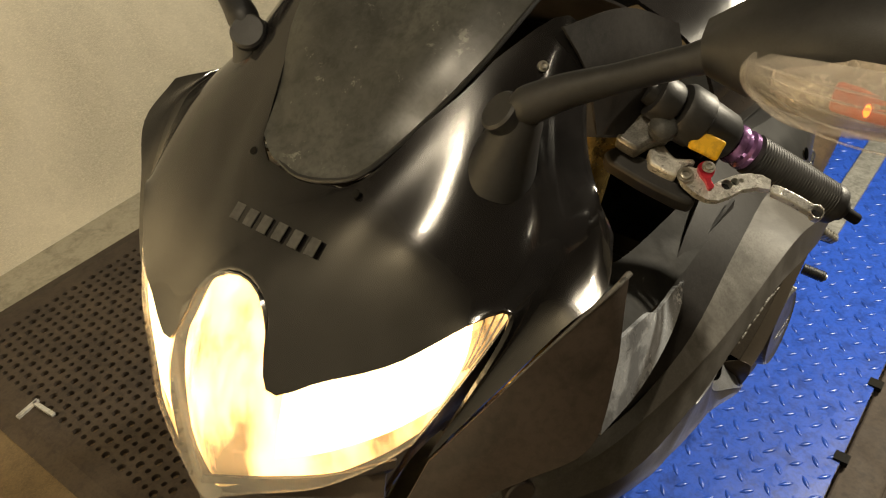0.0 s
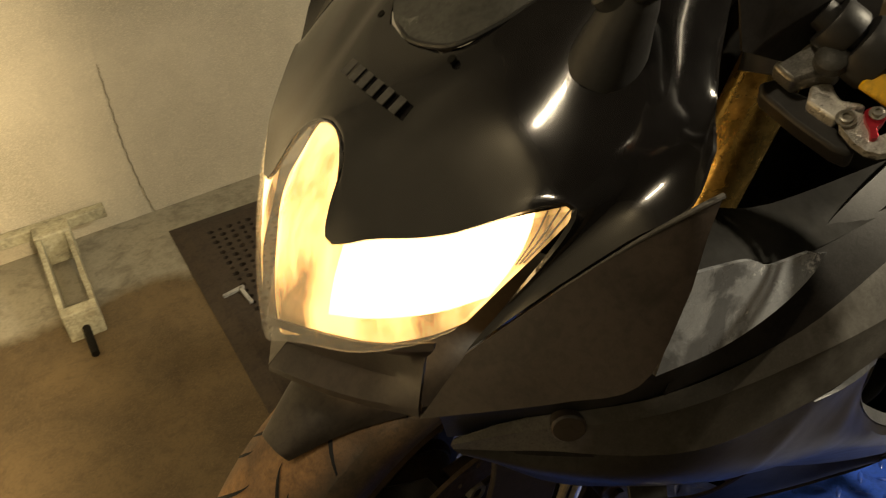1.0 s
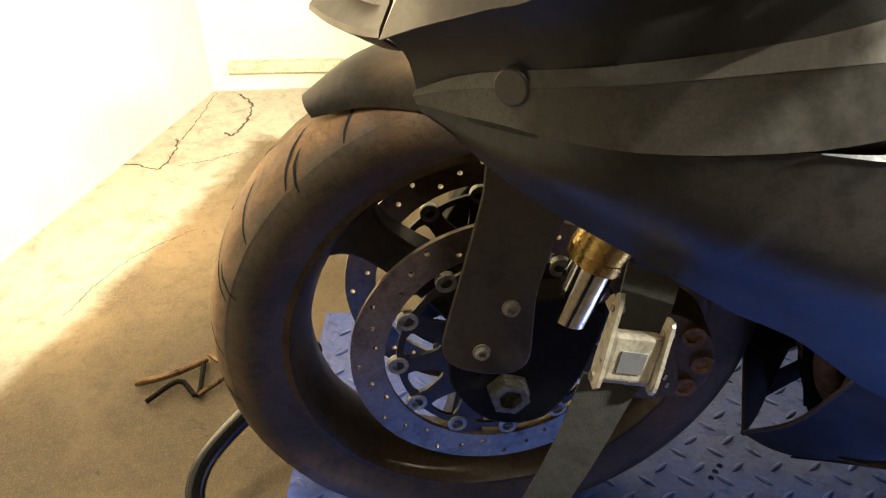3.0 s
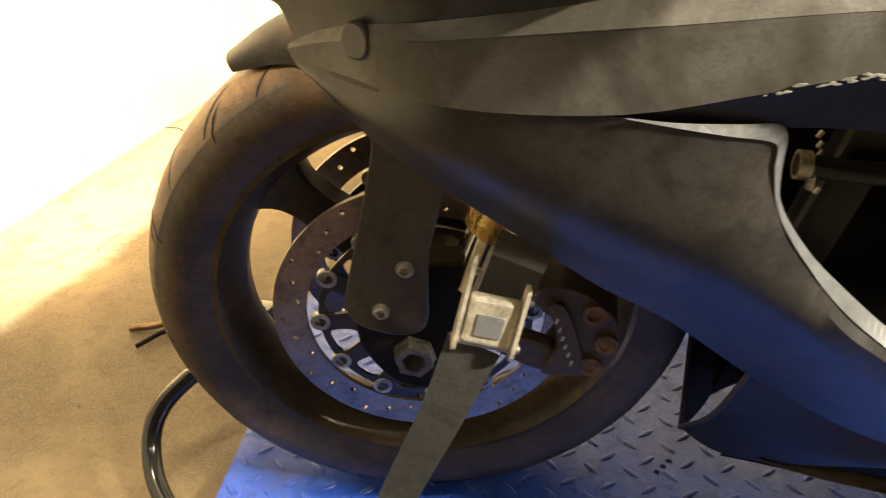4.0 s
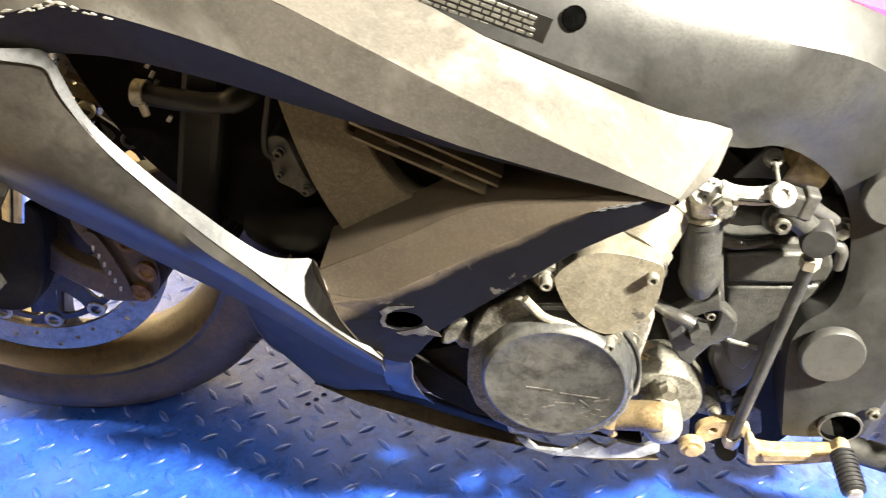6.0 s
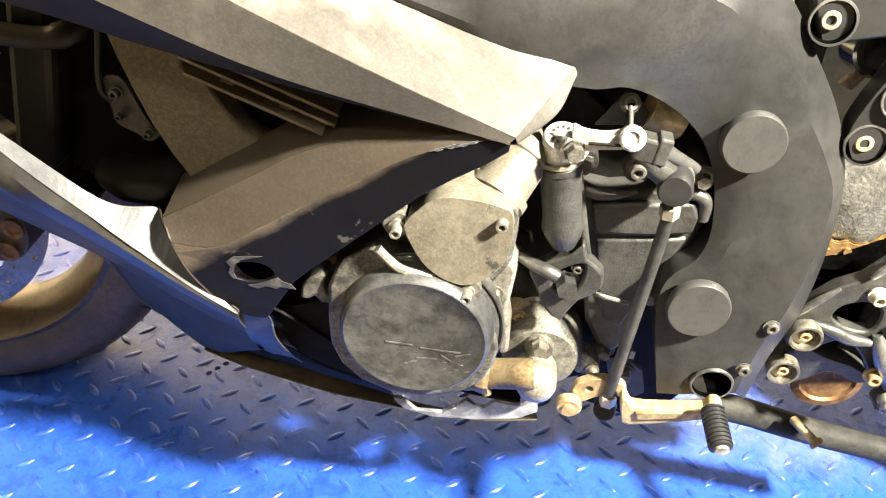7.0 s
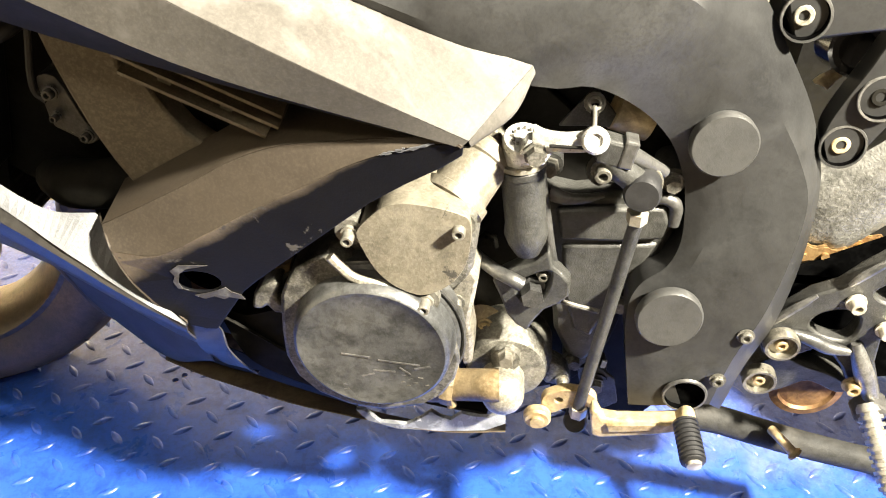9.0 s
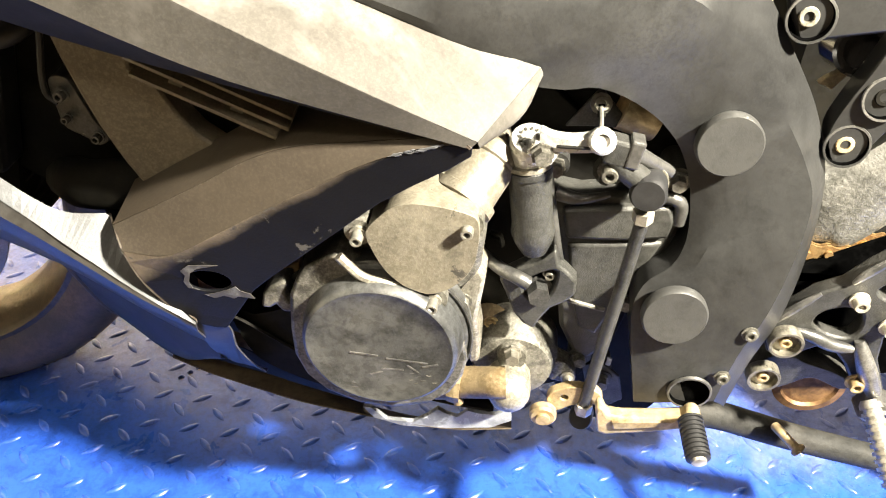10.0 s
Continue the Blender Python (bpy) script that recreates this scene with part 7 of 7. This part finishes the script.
bp("lower_arm", plate2([smooth2([(0.871, 0.285), (0.8896, 0.3013), (0.91, 0.2939), (0.9379, 0.2849), (0.953, 0.2737), (0.9459, 0.2669), (0.9196, 0.2771), (0.9021, 0.2652), (0.8855, 0.2568), (0.8722, 0.2659)], 40)], 0.02, warp=lambda x, z: -0.138), BLACKC, bevel=0.004, **hk)
for (x, y, z), r in (((0.8787, -0.158, 0.3326), 0.0135), ((0.875, -0.152, 0.2866), 0.0135)):
    bp("bolt_boss", turned((x, y, z), (0, -1, 0), [(-0.006, r), (0.002, r), (0.004, r * 0.95), (0.004, r * 0.8), (-0.0015, r * 0.74), (-0.0015, 0.0005)], 28), PIN, "worn bolt boss", **hk)
    bp("bolt", bolt_bm((x, y + 0.003, z), (0, -1, 0), r * 0.48, 0.005), BRASSY, **hk)
for c, m_ in (((0.9209, -0.151, 0.3767), ZINC), ((0.9501, -0.151, 0.3536), ZINC), ((0.9431, -0.155, 0.2962), BRASSY)):
    bp("bolt", bolt_bm(c, (0, -1, 0), 0.0074, 0.009), m_, **hk)
bp("footpeg_clevis", box(-0.009, 0.009, -0.022, 0.0, -0.012, 0.012, pose(*(0.9642, -0.146, 0.2737), 0, 25, 0)), COVER, smooth=False, bevel=0.003, **hk)
p0, p1 = Vector((0.9588, -0.16, 0.2813)), Vector((0.971, -0.2, 0.2544))
prof = [(0, 0.007)]
for i in range(11):
    prof += [(0.004 + i * 0.006, 0.0092), (0.007 + i * 0.006, 0.0092), (0.0072 + i * 0.006, 0.007), (0.0096 + i * 0.006, 0.007)]
bp("footpeg", turned(p0, p1 - p0, prof + [(0.075, 0.0005)], 18), STEEL, "knurled metal footpeg", **hk)
bp("exhaust_plate", turned((0.9438, -0.09, 0.2245), (0, -1, 0.1), [(-0.004, 0.001), (-0.004, 0.03), (0.004, 0.033), (0.006, 0.026), (0.003, 0.024), (0.003, 0.001)], 40), RUST, "rusty round exhaust clamp plate")
sub = bp("subframe_plate", plate2([[(0.8053, 0.6106), (0.8168, 0.5798), (0.8219, 0.5691), (0.8284, 0.5636), (0.8503, 0.5692), (0.8784, 0.5752), (0.9071, 0.5812), (0.8932, 0.6169)]], 0.018, warp=lambda x, z: -0.135), FRAMEM, "black subframe side plate with bolt holes", bevel=0.003)
bp("subframe_strut", plate2([smooth2([(0.8623, 0.5062), (0.8672, 0.5278), (0.8745, 0.5486), (0.8849, 0.578), (0.9063, 0.5833), (0.9158, 0.5504), (0.9054, 0.5314), (0.8973, 0.5097), (0.8896, 0.4935), (0.8818, 0.4828), (0.8733, 0.481), (0.8663, 0.4911)], 60)], 0.018, warp=lambda x, z: -0.136), FRAMEM, parent=sub, bevel=0.003)
for c, m_ in (((0.8269, -0.137, 0.5814), ALU), ((0.8758, -0.137, 0.4964), BRASSY), ((0.8886, -0.137, 0.5329), DARK)):
    # recess floor painted black for its shade
    bp("bolt_recess", turned(c, (0, -1, 0.15), [(0, 0.0142), (0.001, 0.0136), (-0.006, 0.0125), (-0.006, 0.0005)], 28), HOLEM, parent=sub)
    bp("recess_lip", turned(c, (0, -1, 0.15), [(0.0005, 0.0138), (0.0016, 0.0138), (0.0016, 0.0152), (0.0005, 0.0156)], 28), SCUFF, parent=sub)
    bp("bolt", bolt_bm((c[0] - 0.001, c[1] + 0.005, c[2]), (0, -1, 0.15), 0.0085, 0.005), m_, parent=sub)
bp("brake_reservoir_cap", turned((0.8738, -0.11, 0.5526), (0, -1, 0.25), [(-0.03, 0.018), (0.0, 0.018), (0.002, 0.016), (0.002, 0.012), (0.0, 0.011), (0.0, 0.0005)], 28), GLOSS)
bp("cylinder_lug", plate2([[(0.867, 0.5401), (0.8732, 0.5439), (0.8823, 0.5495), (0.8874, 0.5476), (0.8834, 0.5399), (0.8729, 0.5356), (0.868, 0.5368)]], 0.006, warp=lambda x, z: -0.112), ALU, bevel=0.001)
bp("cylinder_lug", plate2([[(0.858, 0.5217), (0.8619, 0.5264), (0.8676, 0.5303), (0.8736, 0.535), (0.8771, 0.5311), (0.8729, 0.5256), (0.8685, 0.5175), (0.863, 0.5204)]], 0.006, warp=lambda x, z: -0.1), BRASSY, bevel=0.001)
# black sheet and dark box added as the shade behind the footrest
bp("rear_shade_fill", plate2([[(0.8609, 0.3572), (0.9665, 0.4264), (1.0234, 0.2782), (0.9543, 0.26), (0.9174, 0.254), (0.8969, 0.2579)]], 0.004, warp=lambda x, z: -0.115), HOLEM, "black sheet painted as the shade behind the footrest", smooth=False)
bp("rear_shade_fill", box(0.86, 1.25, -0.05, 0.06, 0.29, 0.62), DARK, smooth=False)
rear = bp("rear_wheel", turned((1.39, 0.01, 0.30), (0, 1, 0), [(-0.08, 0.22), (-0.09, 0.25), (-0.085, 0.28), (-0.05, 0.305), (0, 0.312), (0.05, 0.305), (0.085, 0.28), (0.09, 0.25), (0.08, 0.22), (0.05, 0.19), (-0.05, 0.19)], 64, True), RUBBER, "wide black rear tyre")


# ---- strap with ratchet that ties the fork to the lift
tie = thing("tie_down_strap", "grey webbing tie-down strap with a zinc ratchet buckle", "strap", (0.04, -0.2, 0.0))
TB = Vector(tie.location)


def tp(name, bm, material, label="", **kw):
    bmesh.ops.translate(bm, vec=-TB, verts=bm.verts)
    return part(name, bm, material, tie, label, **kw)


tp("webbing", loft([[(0.05, -0.214, 0.409), (0.028, -0.226, 0.34), (-0.006, -0.238, 0.255), (-0.04, -0.262, 0.16), (-0.07, -0.30, 0.06), (-0.1, -0.34, 0.0)],
                    [(0.09, -0.219, 0.394), (0.062, -0.232, 0.33), (0.022, -0.243, 0.24), (-0.012, -0.262, 0.16), (-0.045, -0.30, 0.06), (-0.075, -0.34, 0.0)]], 30, 4), WEB, "worn grey webbing", solid=0.003)
tp("webbing", loft([[(0.085, -0.165, 0.475), (0.076, -0.185, 0.45), (0.066, -0.2, 0.425)], [(0.125, -0.17, 0.46), (0.114, -0.19, 0.435), (0.102, -0.205, 0.41)]], 10, 4), WEB, solid=0.003)
RM = Matrix.Translation((0.082, -0.211, 0.426)) @ pose(0, 0, 0, -10, 14, 6)
tp("buckle_plate", box(-0.019, 0.019, -0.012, 0.0, -0.02, 0.02, RM), ZINC, "zinc ratchet buckle", smooth=False, bevel=0.003)
for x, top in ((-0.022, 0.05), (0.022, 0.034)):
    tp("cheek", plate2([smooth2([(-0.009, -0.022), (0.005, -0.024), (0.009, -0.01), (0.007, 0.03), (0.004, top), (-0.005, top), (-0.007, 0.02)], 30)], 0.003, RM @ Matrix.Translation((x, -0.01, 0)) @ pose(0, 0, 0, 0, 0, 90)), ZINC, smooth=False)
    for z in (-0.02, top - 0.012):
        tp("rivet", rod(RM @ Vector((x - 0.004, -0.007, z)), RM @ Vector((x + 0.005, -0.007, z)), 0.003, seg=10), STEEL)
tp("spindle", rod(RM @ Vector((-0.026, -0.006, -0.02)), RM @ Vector((0.026, -0.006, -0.02)), 0.004, seg=14), STEEL)
tp("maker_plate", box(-0.011, 0.009, -0.0135, -0.012, -0.011, 0.007, RM), SILVERP, smooth=False)


# ---- left clip-on bar with lever and switches
bar = bp("handlebar", rod((0.2065, -0.164, 0.8645), (0.297, -0.3045, 0.7542), 0.010, seg=20), PLASTIC, "left clip-on handlebar with folding clutch lever")
hb = dict(parent=bar)
BD = (Vector((0.312, -0.326, 0.737)) - Vector((0.2115, -0.17, 0.8595))).normalized()
B0 = Vector((0.2065, -0.164, 0.8645))
bp("switch_housing", turned(B0 + BD * 0.03, BD, [(0, 0.001), (0, 0.02), (0.004, 0.0225), (0.02, 0.0225), (0.022, 0.0205), (0.046, 0.0195), (0.05, 0.017), (0.05, 0.001)], 28), PLASTIC, "black switch housing", **hb)
bp("yellow_switch", box(-0.005, 0.005, -0.012, 0.012, -0.008, 0.008, Matrix.Translation(B0 + BD * 0.066 + Vector((-0.022, -0.004, 0.0))) @ pose(0, 0, 0, 20, 30, 20)), YELLOW, "yellow switch", smooth=False, bevel=0.002, **hb)
bp("collar", turned(B0 + BD * 0.083, BD, [(0, 0.001), (0, 0.0145), (0.003, 0.016), (0.006, 0.016), (0.008, 0.0135), (0.011, 0.0135), (0.013, 0.016), (0.017, 0.016), (0.019, 0.014), (0.019, 0.001)], 28), PURPLE, "purple anodised collar", **hb)
prof = [(0, 0.014)]
for i in range(31):
    prof += [(0.002 + i * 0.0026, 0.0168), (0.0034 + i * 0.0026, 0.0168), (0.0038 + i * 0.0026, 0.0160)]
bp("grip", turned(B0 + BD * 0.102, BD, prof + [(0.086, 0.0172), (0.09, 0.0165), (0.091, 0.001)], 24), PLASTIC, "ribbed black rubber grip", **hb)
bp("bar_end", turned(B0 + BD * 0.198, BD, [(0, 0.005), (0.02, 0.005), (0.021, 0.001)], 12), DARK, **hb)
bp("perch_clamp", turned(B0 + BD * 0.008, BD, [(0, 0.001), (0, 0.0165), (0.002, 0.0175), (0.016, 0.0175), (0.018, 0.0165), (0.018, 0.001)], 24), PLASTIC, **hb)
# folding lever on its perch, in the plane in which it swings
LEV = Matrix(((0.3477, 0.3986, 0.8487, 0.1970), (-0.9241, 0.2990, 0.2381, -0.2043), (-0.1588, -0.8670, 0.4723, 0.8123), (0, 0, 0, 1)))
perch = bp("lever_perch", plate2([[(-0.0538, 0.0077), (-0.0459, 0.0263), (-0.0361, 0.0446), (-0.0333, 0.0480), (-0.0163, 0.0440), (-0.0152, 0.0320), (-0.0142, 0.0191), (-0.0278, 0.0107), (-0.0359, 0.0009), (-0.0452, 0.0042)]], 0.016, LEV @ Matrix.Translation((0, -0.0100, 0))), SCUFF, "dark grey lever perch with bare edges", bevel=0.003, **hb)
bp("perch_base", plate2([[(-0.0591, 0.0040), (-0.0491, 0.0141), (-0.0356, 0.0088), (-0.0216, 0.0087), (0.0054, -0.0074), (0.0176, -0.0156), (0.0153, -0.0211), (0.0039, -0.0210), (-0.0254, -0.0134), (-0.0537, -0.0036)]], 0.018, LEV @ Matrix.Translation((0, 0.0100, 0))), PLASTIC, parent=perch, bevel=0.003)
bp("perch_cap", turned((0.2000, -0.1846, 0.8412), (-0.4, -0.3, 0.87), [(-0.004, 0.011), (0.002, 0.0105), (0.005, 0.0075), (0.006, 0.001)], 22), BLACKC, parent=perch)
bp("perch_bolt", rod((0.2171, -0.1596, 0.8485), (0.2019, -0.1580, 0.8375), 0.006, seg=14), ALU, parent=perch)
lever_ob = bp("clutch_lever", plate2([[(-0.0271, 0.0102), (-0.0228, 0.0145), (-0.0161, 0.0174), (-0.0110, 0.0118), (-0.0055, 0.0083), (0.0063, 0.0117), (0.0097, 0.0097), (0.0034, 0.0049), (-0.0017, 0.0004), (-0.0023, -0.0072), (-0.0135, -0.0050), (-0.0236, -0.0019)]], 0.012, LEV @ Matrix.Translation((0, 0.0000, 0))), LEVERM, "bare aluminium folding clutch lever", bevel=0.002, **hb)
lk = dict(parent=lever_ob)
bp("lever_blade", plate2([[(-0.0018, -0.0036), (0.0008, 0.0006), (0.0046, 0.0028), (0.0115, 0.0027), (0.0170, -0.0040), (0.0213, -0.0087), (0.0252, -0.0070), (0.0297, -0.0018), (0.0389, 0.0053), (0.0487, 0.0096), (0.0581, 0.0108), (0.0647, 0.0084), (0.0656, 0.0004), (0.0566, -0.0003), (0.0459, -0.0054), (0.0388, -0.0128), (0.0308, -0.0190), (0.0227, -0.0204), (0.0139, -0.0181), (0.0034, -0.0119)], ring2(0.0344, -0.0044, 0.0042, 14), ring2(0.0399, -0.0003, 0.0032, 12), ring2(0.0441, 0.0019, 0.002, 10)], 0.007, LEV @ Matrix.Translation((0, -0.0020, 0))), LEVERM, bevel=0.002, **lk)
bp("lever_blade", plate2([[(-0.0009, 0.0009), (0.0017, 0.0052), (0.0056, 0.0073), (0.0125, 0.0073), (0.0182, 0.0004), (0.0225, -0.0043), (0.0264, -0.0026), (0.0310, 0.0027), (0.0404, 0.0099), (0.0502, 0.0142), (0.0598, 0.0155), (0.0665, 0.0130), (0.0674, 0.0049), (0.0583, 0.0042), (0.0474, -0.0010), (0.0403, -0.0084), (0.0321, -0.0147), (0.0239, -0.0161), (0.0150, -0.0139), (0.0043, -0.0076)]], 0.007, LEV @ Matrix.Translation((0, 0.0075, 0))), DARK, bevel=0.002, **lk)
bp("lever_finger", plate2([[(0.0668, 0.0060), (0.0721, 0.0061), (0.0829, 0.0035), (0.0936, -0.0001), (0.0983, -0.0016), (0.1027, -0.0008), (0.1060, -0.0041), (0.1064, -0.0097), (0.1033, -0.0134), (0.0987, -0.0128), (0.0958, -0.0095), (0.0830, -0.0052), (0.0676, -0.0015)], ring2(0.1012, -0.0074, 0.0042, 14)], 0.007, LEV @ Matrix.Translation((0, -0.0010, 0))), LEVERM, bevel=0.002, **lk)
bp("lever_finger", plate2([[(0.0686, 0.0106), (0.0740, 0.0107), (0.0849, 0.0080), (0.0958, 0.0044), (0.1006, 0.0029), (0.1050, 0.0037), (0.1084, 0.0003), (0.1088, -0.0053), (0.1056, -0.0091), (0.1010, -0.0085), (0.0981, -0.0051), (0.0850, -0.0007), (0.0694, 0.0030)]], 0.007, LEV @ Matrix.Translation((0, 0.0075, 0))), DARK, bevel=0.002, **lk)
bp("lever_bolt", bolt_bm((0.1905, -0.2104, 0.8129), (-0.4, -0.3, 0.87), 0.0062, 0.003), STEEL, **lk)
bp("adjuster", plate2([smooth2([(0.0105, 0.0027), (0.0137, 0.0076), (0.0190, 0.0086), (0.0230, 0.0053), (0.0232, -0.0005), (0.0216, -0.0048), (0.0252, -0.0106), (0.0220, -0.0134), (0.0184, -0.0077), (0.0137, -0.0032)], 36)], 0.006, LEV @ Matrix.Translation((0, -0.0060, 0))), REDM, "red lever adjuster", bevel=0.001, **lk)
bp("adjuster_bolt", bolt_bm((0.2015, -0.2229, 0.8183), (-0.4, -0.3, 0.87), 0.0048, 0.003), STEEL, **lk)
bp("top_clamp", rod((0.245, -0.115, 0.79), (0.27, -0.1, 0.85), 0.03, seg=28), PLASTIC, **hb)
bp("clamp_bolt", bolt_bm((0.222, -0.185, 0.785), (-0.6, -0.4, 0.7), 0.008, 0.006), DARK, **hb)

# black cockpit cover between the screen and the bars
bp("cockpit_cover", grid_loft([[(0.13, -0.135, 0.935), (0.19, -0.15, 0.93), (0.25, -0.165, 0.90)], [(0.14, -0.15, 0.90), (0.2, -0.165, 0.88), (0.26, -0.17, 0.86)], [(0.15, -0.155, 0.85), (0.2, -0.16, 0.83), (0.26, -0.165, 0.82)]], 6, 4), DULL, "black inner cockpit cover", solid=0.002)
bp("cockpit_cover", grid_loft([[(0.17, -0.12, 0.945), (0.2, -0.06, 0.93), (0.21, 0.0, 0.925), (0.2, 0.08, 0.93)], [(0.25, -0.13, 0.90), (0.27, -0.06, 0.89), (0.27, 0.0, 0.885), (0.26, 0.08, 0.89)], [(0.3, -0.13, 0.85), (0.32, -0.06, 0.84), (0.32, 0.0, 0.84), (0.31, 0.08, 0.84)]], 6, 4), DULL, "black instrument cover", solid=0.002)
